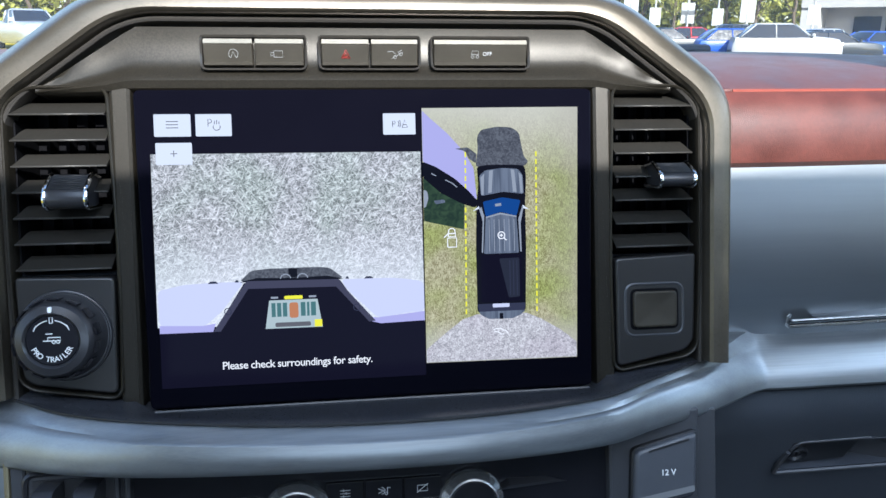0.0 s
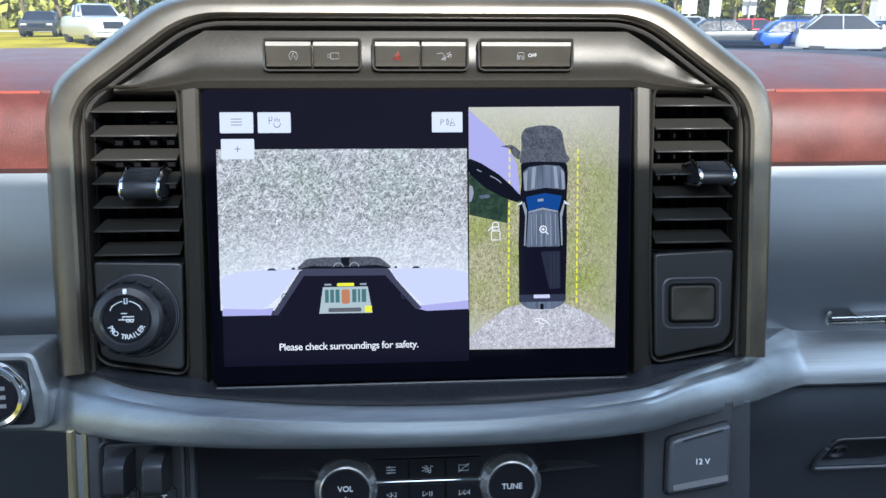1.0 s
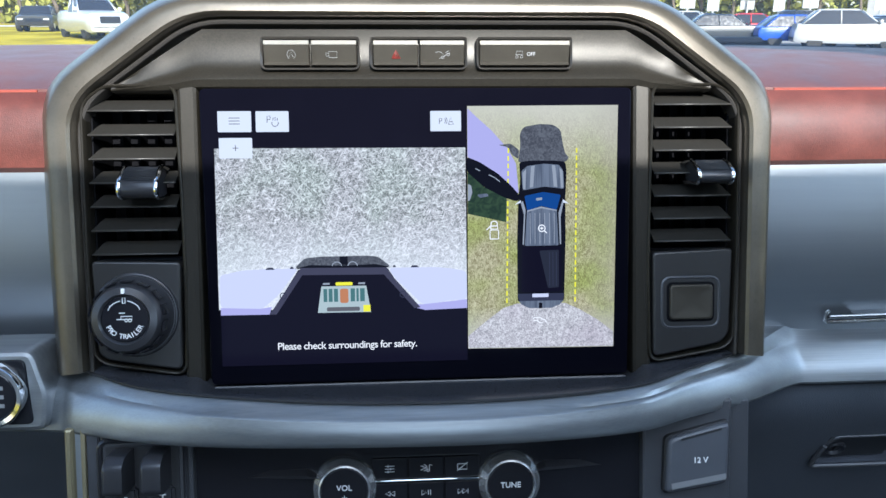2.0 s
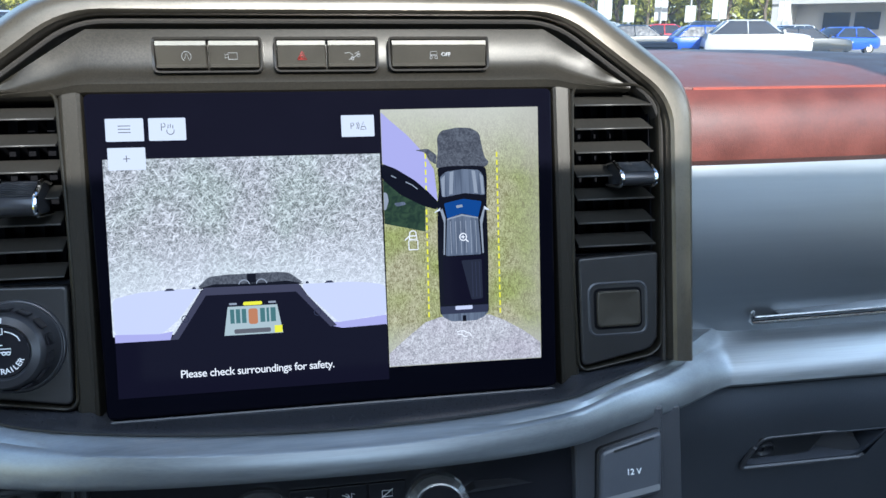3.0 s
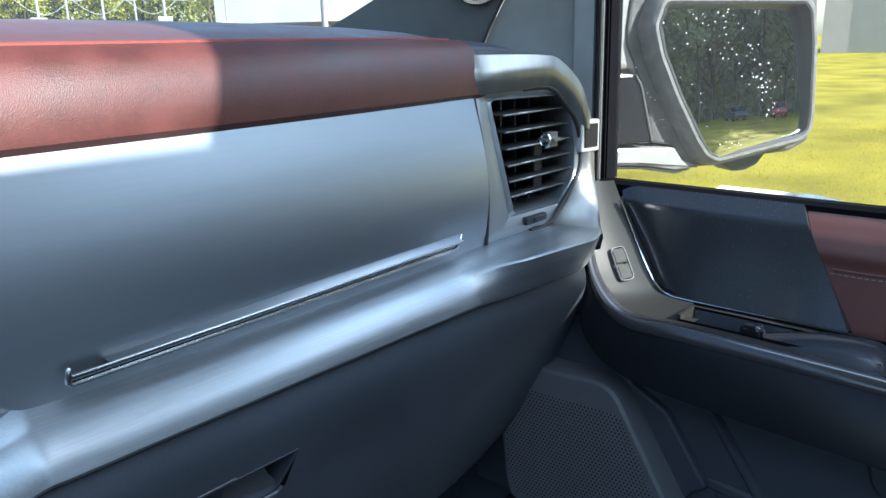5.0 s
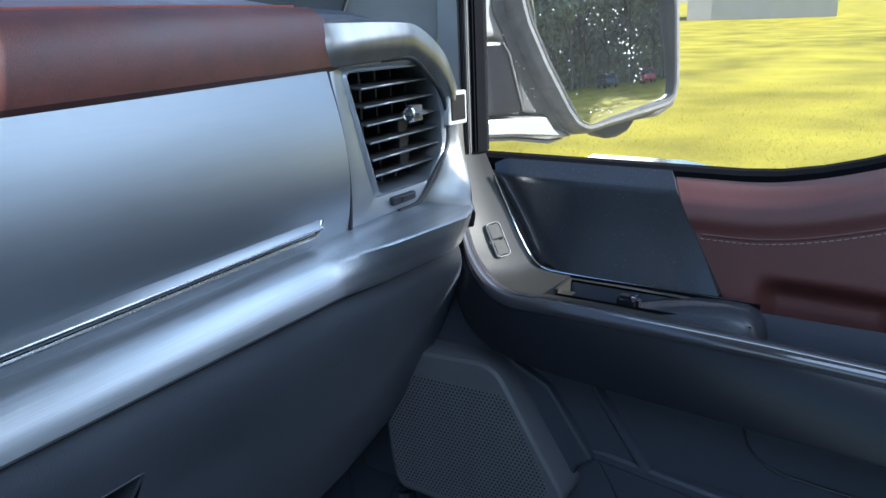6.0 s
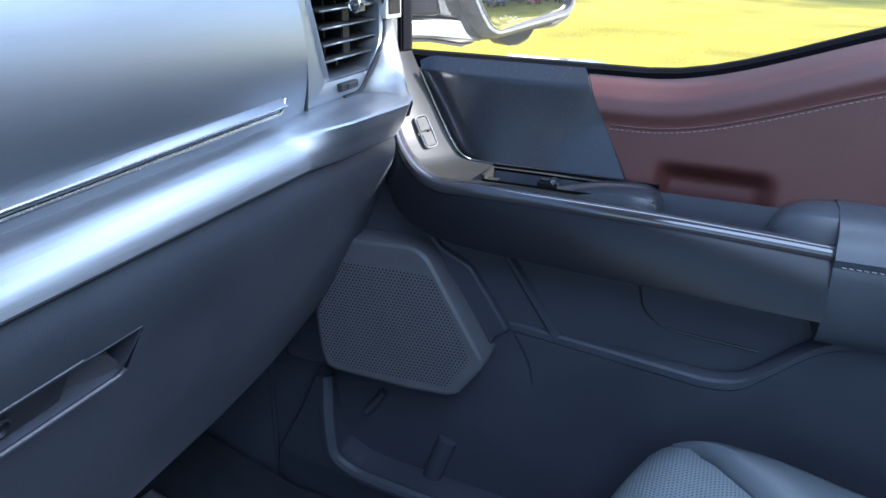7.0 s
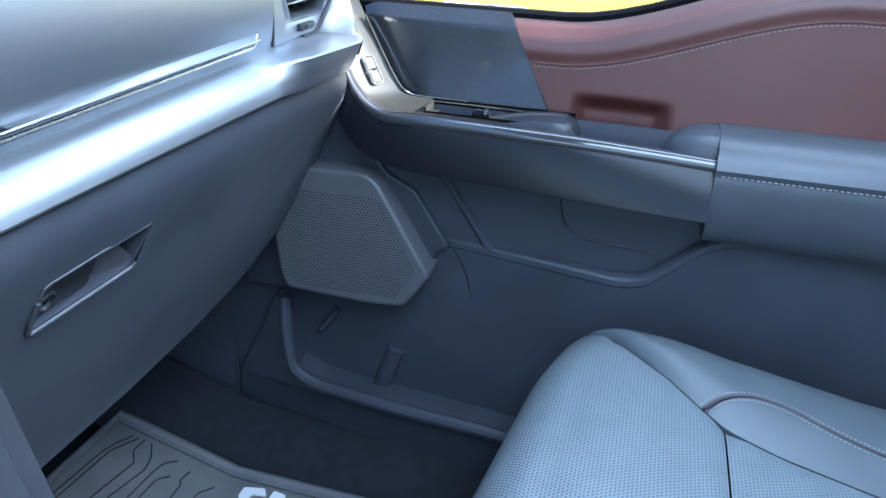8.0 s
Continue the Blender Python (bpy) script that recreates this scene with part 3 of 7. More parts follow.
# the brushed beam that bows under the stack and runs to the door
BEAM = [  # x, back y, crest y, foot y, foot z
    (-0.60, .470, .432, .437, 1.492), (-0.27, .443, .408, .414, 1.490), (-.214, .414, .392, .397, 1.496),
    (-.172, .389, .372, .377, 1.501), (-.118, .373, .355, .360, 1.506), (-.04, .361, .345, .350, 1.509), (.047, .360, .344, .349, 1.509), (.124, .371, .356, .361, 1.506),
    (.167, .392, .378, .383, 1.502), (.217, .419, .403, .408, 1.497), (.262, .455, .432, .436, 1.493), (.285, .468, .435, .439, 1.492), (.36, .474, .434, .439, 1.492),
    (.5, .474, .431, .438, 1.492), (.583, .471, .430, .437, 1.492), (.592, .471, .429, .437, 1.492), (.635, .469, .412, .431, 1.492),
    (.72, .466, .402, .424, 1.493), (.748, .466, .412, .431, 1.494), (.767, .466, .430, .444, 1.498), (.774, .466, .440, .450, 1.503)]
BEAM_RUN = spline(BEAM[:15], 5)[:-1]
for p, q in zip(BEAM[14:17], BEAM[15:18]):               # the facet before the end vent keeps straight edges
    BEAM_RUN += [tuple(a + (b - a) * i / 4 for a, b in zip(p, q)) for i in range(4)]
BEAM_RUN += spline(BEAM[17:], 5)
rows = []
for x, yb, yc, yf, zf in BEAM_RUN:
    zt = 1.528
    back = .0015 if abs(x) < .235 else .03
    far = min(1.0, max(0.0, (x - .583) / .052))          # past the facet the face stands upright
    w = min(1.0, max(0.0, (abs(x) - .12) / .15)) * (1 - far)
    cy, cz = yc + .004 + .008 * w, zt - .0035 - .0065 * w    # crest between the ledge and the leaning face
    fy, fz = yf - .004 - .0035 * w, zf + .002 + .0025 * w
    P = lambda k: (x, cy + (fy - cy) * k, cz + (fz - cz) * k)
    bow = .0012 + .0012 * w
    rows.append([(x, yb + back, zf + 0.004), (x, yb + back, zt + 0.001), (x, yb, zt + 0.0006), (x, yb + (cy - yb) * .5, (zt + cz) / 2 + .001), (x, cy + .003, cz + .0018 * (.4 + .6 * w)), (x, cy + .0012, cz + .0006), (x, cy - .0004, cz - .0004)]
                + [(x, P(k)[1] - bow * math.sin(math.pi * k), P(k)[2] + bow * .6 * math.sin(math.pi * k)) for k in (.12, .3, .5, .7, .88)]
                + [(x, fy, fz), (x, fy + .001, fz - .002), (x, yf + .002, zf), (x, yf + 0.02, zf)])
part("beam_seam", tube([(x, yf - .0002, zf - .0010) for x, yb, yc, yf, zf in BEAM_RUN if .214 < x < .735], .0011, 6), BLACK, dash, "dark seam under the beam")
part("beam", loft(rows, True, True), BRUSHED, dash, "brushed aluminium beam across the dashboard")

# surround of the end vent: inner edge, crest and outer edge along its bow
SUR = [(.634, 1.6505, .488, .634, 1.667, .487, .636, 1.684, .494), (.648, 1.6505, .4755, .650, 1.667, .470, .652, 1.684, .479), (.715, 1.652, .464, .713, 1.6665, .455, .716, 1.682, .460),
       (.730, 1.6515, .462, .733, 1.6625, .453, .742, 1.676, .457), (.757, 1.6365, .461, .763, 1.643, .452, .772, 1.655, .455), (.771, 1.619, .460, .778, 1.623, .451, .790, 1.626, .455),
       (.7795, 1.598, .460, .787, 1.598, .4525, .800, 1.598, .456), (.7785, 1.573, .459, .788, 1.568, .449, .803, 1.563, .456), (.761, 1.550, .459, .781, 1.544, .437, .800, 1.532, .450),
       (.744, 1.538, .461, .766, 1.531, .425, .785, 1.509, .442), (.728, 1.529, .463, .752, 1.526, .414, .768, 1.500, .428)]
rows = []
for r in spline(SUR, 5):
    a, b, c = (Vector((r[k], r[k + 2], r[k + 1])) for k in (0, 3, 6))
    away = (c - a).normalized()
    q = lambda p0, p1, p2, t: p0 * (1 - t) ** 2 + p1 * 2 * t * (1 - t) + p2 * t * t
    m0, m1 = a.lerp(b, .55), b.lerp(c, .4)
    rows.append([a + Vector((0, .03, 0)), a + Vector((0, .003, 0)), a.lerp(b, .06), a.lerp(b, .3), m0] + [q(m0, b, m1, t) for t in (.2, .4, .6, .8, 1.0)] + [b.lerp(c, .7), b.lerp(c, .93), c + Vector((0, .003, 0)), c + away * .002 + Vector((0, .02, 0)), c + Vector((0, .09, 0))])
# same metal as the beam; the warm reflected tone is put into its colour
part("vent_surround", loft(rows), material("brushed aluminium with warm light in the colour", (0.265, 0.262, 0.248), 0.37, 0.88, 0.2, 60, 1300, 0.0, stretch=(1, 1, 0.02), rough_vary=0.04), dash, "brushed aluminium surround of the end vent")
# chrome badge clip on the surround
clip_ = prism(rounded(rect(0.7765, 0.8005, 1.5895, 1.6195), 0.002), 0.4512, 0.462, 0.001)
for v in clip_.verts:
    v.co.y += (0.7985 - v.co.x) * .2
part("side_clip", clip_, SILVER, dash, "chrome framed side clip")
clip_ = prism(rounded(rect(0.7798, 0.7975, 1.5935, 1.6160), 0.001), 0.4502, 0.455, 0.0004)
for v in clip_.verts:
    v.co.y += (0.7985 - v.co.x) * .2
part("clip_window", clip_, PIANO, dash, "black insert")


def vent_blades(parent, outline, zs, x_of, y0, depth, thick, mat, name="blade"):
    for z in zs:
        xa, xb = x_of(z)
        sec = [(y0, z), (y0 + 0.001, z + thick / 2), (y0 + depth, z + thick / 2 + depth * 0.1), (y0 + depth, z - thick / 2 + depth * 0.1), (y0 + 0.001, z - thick / 2)]
        part(name, loft([[(xa, y, zz) for y, zz in sec], [(xb, y, zz) for y, zz in sec]], True, True), mat, parent)


end_vent = thing("air_vent", "black end air vent with grey blades beside the passenger door", "air vent")
VENT = [(.680, 1.548), (.752, 1.548), (.772, 1.572), (.772, 1.600), (.7625, 1.633), (.749, 1.645), (.666, 1.645)]
RIM = [(.6405, 1.5275), (.729, 1.5285), (.7805, 1.572), (.7805, 1.599), (.772, 1.6205), (.7315, 1.6535), (.6485, 1.6515)]
VY = 0.468


def vent_y(x, z):
    """Depth of the vent's face plate, which follows the panel beside it."""
    k = min(1.0, max(0.0, (x - .64) / .1))
    t = min(1.0, max(0.0, (1.649 - z) / .125))
    beside = .4823 - .0182 * t - .007 * math.sin(math.pi * t ** 1.1)
    return beside * (1 - k) + .460 * k


hole = rounded(VENT, .005)
rim_ = rounded(RIM, .005)
rows = [[(x, vent_y(x, z) + .02, z) for x, z in rim_], [(x, vent_y(x, z) + .001, z) for x, z in rim_]]
for k, d in ((.08, 0), (.3, .0002), (.6, .0012), (.84, .003), (.92, .0010), (.97, .001), (1.0, .003), (1.0, .07)):
    rows.append([(a[0] + (b[0] - a[0]) * k, vent_y(a[0] + (b[0] - a[0]) * k, a[1]) + d, a[1] + (b[1] - a[1]) * k) for a, b in zip(rim_, hole)])
part("seam_gap", tube([(.6385 + .009 * t, vent_y(.64, 1.5275 + .1225 * t) - .0016, 1.5275 + .1225 * t) for t in [i / 10 for i in range(11)]], .0015, 6), BLACK, end_vent, "dark seam")
part("face_plate", loft(rows, True), BRUSHED_DARK, end_vent, "brushed gunmetal face plate")
part("rim_channel", tube([(x, vent_y(x, z) - .0008, z) for x, z in bend([(.700, 1.5282), (.729, 1.5285), (.7805, 1.572), (.7805, 1.599), (.772, 1.6205), (.7315, 1.6535), (.70, 1.653)], .010)], .0021, 8), BLACK, end_vent, "dark channel round the vent")
part("back", prism(VENT, VY + 0.055, VY + 0.06), BLACK, end_vent)


def vent_x(z):
    left = .6665 + (1.645 - z) / .097 * .0140
    return left, float(np.interp(z, [1.548, 1.572, 1.600, 1.633, 1.645], [.752, .772, .772, .7625, .749]))


vent_blades(end_vent, VENT, [1.633, 1.6185, 1.604, 1.5895, 1.5755, 1.562], vent_x, VY - .002, .016, .0016, VENT_GREY)
for z in [1.633, 1.6185, 1.604, 1.5895, 1.5755, 1.562]:
    xa, xb = vent_x(z)
    part("blade_edge", tube([(xa, VY - .0022, z), (xb, VY - .0022, z)], .0010, 6), BLADE, end_vent, "bright front edge")
for i in range(4):
    x = 0.69 + 0.021 * i
    part("inner_vane", box(x, x + 0.0025, VY + 0.018, VY + 0.05, 1.550, 1.644), BLACK, end_vent)
tab = part("tab", box(0.7225, 0.7465, VY - 0.014, VY + 0.004, 1.6000, 1.6130, 0.0055, seg=5), TAB_GREY, end_vent, "rounded satin thumb tab")
part("tab_end", tube([(0.7222, VY - .0080 + .0052 * math.cos(a), 1.6065 + .0062 * math.sin(a)) for a in [math.pi * i / 10 for i in range(21)]], .0011, 8), CHROME, tab, "bright ring")
part("tab_stem", box(0.724, 0.738, VY + 0.006, VY + 0.016, 1.562, 1.602, 0.001), BLACK, tab, "black stem")
part("foot_slot", prism(rounded(rect(0.692, 0.724, 1.5345, 1.5415), 0.002), 0.4585, 0.468, 0.001), BLACK, end_vent, "small slider under the vent")
part("foot_slider", prism(rounded(rect(0.703, 0.722, 1.5355, 1.5405), 0.001), 0.4575, 0.466, 0.0008), KNOB, end_vent, "small black slider")

# lower dash and glovebox, black grained: it swells under the beam, then falls away from the passenger
LOW_Z = (1.205, 1.225, 1.30, 1.394, 1.431, 1.46, 1.48, 1.497)
LOW_Y = (.570, .560, .525, .482, .461, .4455, .4385, .440)
END_Z = (1.205, 1.214, 1.233, 1.25, 1.275, 1.3085, 1.35, 1.39, 1.4385, 1.46, 1.48, 1.497)
END_X = (.50, .626, .702, .735, .768, .790, .803, .806, .790, .779, .766, .760)


def low_y(z):
    """Depth of the lower dash at height z, with its bends eased."""
    return float(np.mean([np.interp(z + k * .006, LOW_Z, LOW_Y) for k in (-2, -1, 0, 1, 2)]))


SATIN_BLACK_ = material("dark satin flap", (0.02, 0.021, 0.024), 0.34, 0.1, 0.12, 40, 900)
glove = thing("glovebox", "black grained glovebox under the dashboard", "glovebox")
GX0, GX1, GZ0, GZ1 = 0.3175, 0.4310, 1.3965, 1.4335          # the latch's opening
g_zs = sorted([1.205 + (1.497 - 1.205) * i / 36 for i in range(37)] + [GZ0, GZ1], reverse=True)
g_xs = sorted([0.212 + i * 0.248 / 14 for i in range(15)] + [GX0, GX1])
bm_ = bmesh.new()
grid_ = []
for z in g_zs:
    xr, y = float(np.interp(z, END_Z, END_X)), low_y(z)
    row = [(x, y, z) for x in g_xs] + [(.46 + (xr - .006 - .46) * i / 14, y, z) for i in range(1, 15)]
    grid_.append(row + [(xr - .002, y + .0015, z), (xr, y + .006, z), (xr, y + .12, z)])
last = grid_[-1]
grid_ += [[(x, y + .004, z - .0025) for x, y, z in last], [(x, y + .012, z - .003) for x, y, z in last], [(x, .85, z + .04) for x, y, z in last]]
vs_ = [[bm_.verts.new(p) for p in r] for r in grid_]
for a, b in zip(vs_, vs_[1:]):
    for k in range(len(a) - 1):
        xm, zm = (a[k].co.x + a[k + 1].co.x) / 2, (a[k].co.z + b[k].co.z) / 2
        if not (GX0 < xm < GX1 and GZ0 < zm < GZ1):
            bm_.faces.new((a[k], b[k], b[k + 1], a[k + 1]))
part("lid", bm_, GLOVE, glove)
# latch in the leaning face: a well with a pale lip, a pull flap, a ramp and a keyhole; x across, y inward, z up the slope
GL = pose(.36, .4715, 1.4125, 27.3, 0, 0)
LIP = material("satin grey latch lip", (0.085, 0.085, 0.092), 0.42, 0.2, 0.1, 40, 900)
WELL = rounded([(-.0445, -.0185), (.062, -.0185), (.0725, .0235), (-.0405, .0245)], [.008, .012, .004, .012])
latch = part("latch", sweep2d(WELL, [(.003, -.0006), (.0005, -.0012), (0.0, .0), (0.0, .028), (.003, .028)], closed=True), SOFT_BLACK, glove, "black latch well")
latch.matrix_basis = GL
part("latch_back", prism(WELL, .024, .028), BLACK, latch, "black well floor")
part("latch_lip", tube([(x, -.0012, z) for x, z in bend([(.0655, -.0145), (.0625, -.0185), (-.0435, -.0185), (-.0440, -.004), (-.0425, .012)], .004)], .0019, 8), LIP, latch, "pale satin lower lip")
part("latch_lip", tube([(x, -.0006, z) for x, z in bend([(-.0415, .014), (-.0385, .0242), (.021, .0252)], .006)], .0012, 8), LIP, latch, "pale satin upper lip")
part("latch_flap", prism(rounded([(-.0425, -.016), (.0185, -.0130), (.0215, .0232), (-.0385, .0225)], [.008, .002, .002, .008]), .004, .018, .0015), SATIN_BLACK_, latch, "satin black pull flap")
part("latch_ramp", loft([[(.0195, .013, -.0165), (.063, .0005, -.0165)], [(.0215, .013, -.002), (.060, .002, -.006)], [(.0245, .013, .0135), (.0555, .006, -.001)], [(.0255, .024, .0145), (.058, .024, .001)]]), LIP, latch, "grey ramp in the well")
part("keyhole", lathe([(.0082, .006), (.0082, .0025), (.0070, .0012), (.0056, .0035), (.001, .004)], -.028, .001, 24), FOOT_BLACK, latch, "round keyhole")
part("key_slot", box(-.0288, -.0272, .0022, .004, -.0012, .0032), KNOB, latch, "dark key slot")
left_low = loft([[(-x, low_y(z), z) for z in g_zs] + [(-x, .85, 1.24)] for x in [0.212 + 0.03 * i for i in range(13)]])
tagged(link("knee_panel", left_low, GLOVE), "black grained knee panel under the dashboard", "panel")

SATIN_BLACK = material("satin black plastic", (0.042, 0.043, 0.048), 0.34, 0, 0.12, 40, 1400, 0.02)

# ---- the centre stack; its own x across, y into the dash, z up its leaning face ----
STACK = pose(0, 0.45, 1.70, -13.7, 0, 0)
stack = thing("center_stack", "graphite centre stack with a large touchscreen, vents and buttons", "dashboard console", STACK)
IN_ = bend([(-.2085, -.173), (-.2105, -.009), (-.1397, .0437), (.1397, .0437), (.2105, -.009), (.2085, -.173)], .02, 6)
OUT_ = bend([(-.237, -.176), (-.2412, .0045), (-.162, .0652), (.162, .0652), (.2412, .0045), (.237, -.176)], .024, 6)
rows = []
for a, b in zip(IN_, OUT_):
    a, b = Vector(a), Vector(b)
    rows.append([(*a.lerp(b, k), d) for k, d in ((0, .02), (0, -.001), (.03, -.006), (.09, -.0078), (.25, -.0076), (.43, -.0066), (.50, -.0050), (.72, .0065), (.95, .0195), (1.0, .026), (1.0, .07))])
part("outer_frame", loft([[(x, d, z) for x, z, d in r] for r in rows]), GRAPHITE, stack, "graphite metallic arched frame")
for e in (0, -1):
    part("frame_foot", loft([[(x, d, z) for x, z, d in rows[e]], [(rows[e][0][0], .07, rows[e][0][1])] * len(rows[e])]), GRAPHITE_IN, stack)
INNER = bend([(-.2062, -.174), (-.2078, -.0105), (-.1385, .0408), (.1385, .0408), (.2078, -.0105), (.2062, -.174)], .018, 6)
part("inner_rim", sweep2d(INNER, [(-.0016, .014), (-.0016, .003), (-.0010, .0006), (.0002, -.0002), (.0014, .0004), (.0020, .0022), (.0022, .014)]), GRAPHITE_IN, stack)
part("backing", box(-.1500, .1500, .012, .03, -.2, .042), BLACK, stack)
# bezel bars round the screen and the vents
for sx in (1, -1):
    part("bezel_post", prism(rounded(rect(min(sx * .1365, sx * .1495), max(sx * .1365, sx * .1495), -.186, .004), .002), .0, .02, .003), BRONZE, stack, "bronze bezel post")
    lip = rounded([(-.2022, -.1635), (-.1965, -.1680), (-.1500, -.1755), (-.1485, -.104), (-.1515, .0004), (-.1922, .0006), (-.2048, -.0092), (-.2048, -.104)], [.004, .006, .006, .02, .0055, .006, .006, .02], 5)
    lip = lip if sx < 0 else [(-x, z) for x, z in reversed(lip)]
    part("bezel_lip", sweep2d(lip, [(0, .012), (0, .0030), (-.0004, .0008), (-.0010, -.0006), (-.0017, -.0010), (-.0024, -.0004), (-.0029, .0012), (-.0030, .012)], closed=True), BRONZE, stack, "rounded lip of the vent opening")
# brow above the screen: a rounded ledge, then the hollow that holds the buttons
brow = []
for i in range(49):
    x = -.188 + .376 * i / 48
    z0 = -.0005 - (0.0012 if abs(x) > .143 else 0)
    h = float(np.interp(abs(x), [.134, .190], [.0382, .0004])) - z0
    hol = min(1.0, h / .03)
    prof_ = ((.02, 0), (.003, 0), (.0, .05), (-.0015, .16), (.0, .26), (.0022 * hol, .33), (.0042 * hol, .5), (.0042 * hol, .8), (.0032, .97), (.02, 1.0))
    brow.append([(x, d, z0 + h * k) for d, k in prof_])
part("brow", loft(brow), BRONZE, stack, "graphite brow with a hollow for the buttons")
# foot of the stack: runs forward to meet the beam
inv = STACK.inverted()
foot = []
for x, yb, yc, yf, zf in spline(BEAM, 5):
    if -0.214 <= x <= 0.218:
        f = inv @ Vector((x, yb, 1.5292))
        k = min(1, max(0, (abs(x) - .15) / .06))
        zt = -.186 + .014 * k + (0.008 if abs(x) > .137 else 0) * (1 - k)
        foot.append([(x, .01, zt), (x, .001, zt - .001), (x, .001 + (f.y - .001) * .3, zt + (f.z - zt) * .5), (x, .001 + (f.y - .001) * .62, zt + (f.z - zt) * .82), (x, f.y + .003, f.z + .001), (x, f.y, f.z), (x, f.y + .004, f.z - .012)])
part("foot", loft(foot), FOOT_BLACK, stack, "dark satin foot that flows onto the beam")
part("foot_gap", tube([(r[5][0], r[5][1] - .0003, r[5][2] + .0004) for r in foot], .0009, 6), BLACK, stack, "dark gap along the beam")

# touchscreen
scr = thing("touchscreen", "large black glass touchscreen showing camera views", "touchscreen", STACK)
part("glass", prism(rounded([(-.1325, -.184), (.1325, -.184), (.135, 0.0), (-.135, 0.0)], .004), -.0035, .01, .0012), GLASS_BLACK, scr, "glossy black glass")
part("lower_lip", prism(rounded([(-.132, -.195), (.132, -.195), (.133, -.185), (-.133, -.185)], .003), -.0015, .01, .0012), FOOT_BLACK, scr, "gloss black lower lip")
E_ = 0.42
GR = glow("camera view of pale grass", (0.88, 0.88, 0.93), E_, (0.17, 0.175, 0.185), 800, (1, 1, 1.0), (0.90, 0.97, 0.90), 26, ((2, -.080, -.118, .62, (.86, .88, .96)),), True)
GR2 = glow("camera view of green grass", (0.58, 0.55, 0.36), E_, (0.25, 0.22, 0.12), 640, (1.3, 1, 0.8), (0.74, 0.88, 0.45), 30, ((2, -.055, -.012, .85, (.62, .60, .53)), (2, -.138, -.152, .5, (.60, .58, .57)), (0, .102, .124, .45, (.42, .39, .33))))
G_WHITE = glow("display white", (0.72, 0.76, 0.88), E_)
G_TEXT = glow("display text", (0.9, 0.9, 0.95), E_)
G_LILAC = glow("display lilac", (0.42, 0.4, 0.72), E_)
G_PALE = glow("display pale blue", (0.6, 0.62, 0.82), E_)
G_DARK = glow("display dark navy", (0.0060, 0.0058, 0.0160), E_)
G_NAVY = glow("display navy", (0.035, 0.04, 0.075), E_)
G_BLUE = glow("display blue", (0.01, 0.06, 0.25), E_)
G_STEEL = glow("display steel", (0.16, 0.19, 0.26), E_, (0.09, 0.11, 0.16), 60, (6, 1, 0.3))
G_STEEL2 = glow("display light steel", (0.3, 0.33, 0.4), E_)
G_BLACK = glow("display black", (0.006, 0.007, 0.014), E_)
G_SHADE = glow("display shadow", (0.13, 0.14, 0.17), E_, (0.06, 0.065, 0.085), 420)
G_GREEN = glow("display shaded green", (0.04, 0.075, 0.045), E_, (0.02, 0.04, 0.03), 200)
G_YELLOW = glow("display yellow", (0.85, 0.8, 0.05), E_)
G_INK = glow("display dark ink", (0.12, 0.12, 0.14), E_)
G_TEAL = glow("display teal", (0.07, 0.17, 0.18), E_)
G_PLATE = glow("display plate", (0.42, 0.5, 0.52), E_)
G_ORANGE = glow("display orange", (0.5, 0.2, 0.1), E_)


def shown(name, poly, layer, mat, label=""):
    return part(name, prism(poly, -.0036 - .00012 * layer, -.0034), mat, scr, label)


shown("camera_picture", [(-.1265, -.1365), (.0284, -.1397), (.0284, -.0372), (-.1265, -.0367)], 1, GR, "rear camera picture of pale grass")
G_BAND = glow("display dusk violet", (0.055, 0.055, 0.095), E_)
G_BED = glow("display bed glint", (0.022, 0.026, 0.045), E_)
shown("picture_bumper", rounded([(-.1257, -.1150), (-.1113, -.1121), (-.0936, -.1114), (-.0771, -.1115), (-.0900, -.1281), (-.0982, -.1351), (-.1015, -.1365), (-.1255, -.1355)], .003), 2, G_PALE, "pale bumper corner")
shown("picture_bumper", rounded([(-.0213, -.1121), (.0086, -.1122), (.0196, -.1134), (.0283, -.1151), (.0283, -.1332), (.0192, -.1334), (.0001, -.1359), (-.0071, -.1287), (-.0172, -.1186)], .003), 2, G_PALE, "pale bumper corner")
shown("picture_bumper_edge", [(-.1254, -.1353), (-.1015, -.1363), (-.0940, -.1352), (-.0957, -.1402), (-.1254, -.1400)], 3, G_LILAC)
shown("picture_bumper_edge", [(-.0054, -.1352), (.0001, -.1357), (.0283, -.1330), (.0283, -.1388), (.0018, -.1395), (-.0042, -.138)], 3, G_LILAC)
shown("picture_tailgate", [(-.1254, -.1399), (-.0955, -.140), (-.0908, -.1335), (-.0771, -.1123), (-.0214, -.1125), (-.0055, -.1373), (.0018, -.1393), (.0283, -.1386), (.0283, -.172), (-.1254, -.172)], 4, G_DARK, "dark tailgate in the camera picture")
shown("picture_step", [(-.0955, -.1400), (-.0784, -.1150), (-.0755, -.1112), (-.0222, -.1118), (-.0175, -.1186), (-.0012, -.1375), (-.0050, -.1380), (-.0240, -.1162), (-.0748, -.1157), (-.0912, -.1400)], 5, G_BAND)
shown("picture_hitch", rounded([(-.0795, -.1112), (-.0731, -.1052), (-.0626, -.1043), (-.0338, -.1042), (-.0275, -.1049), (-.0195, -.1112)], .002), 3, G_SHADE)
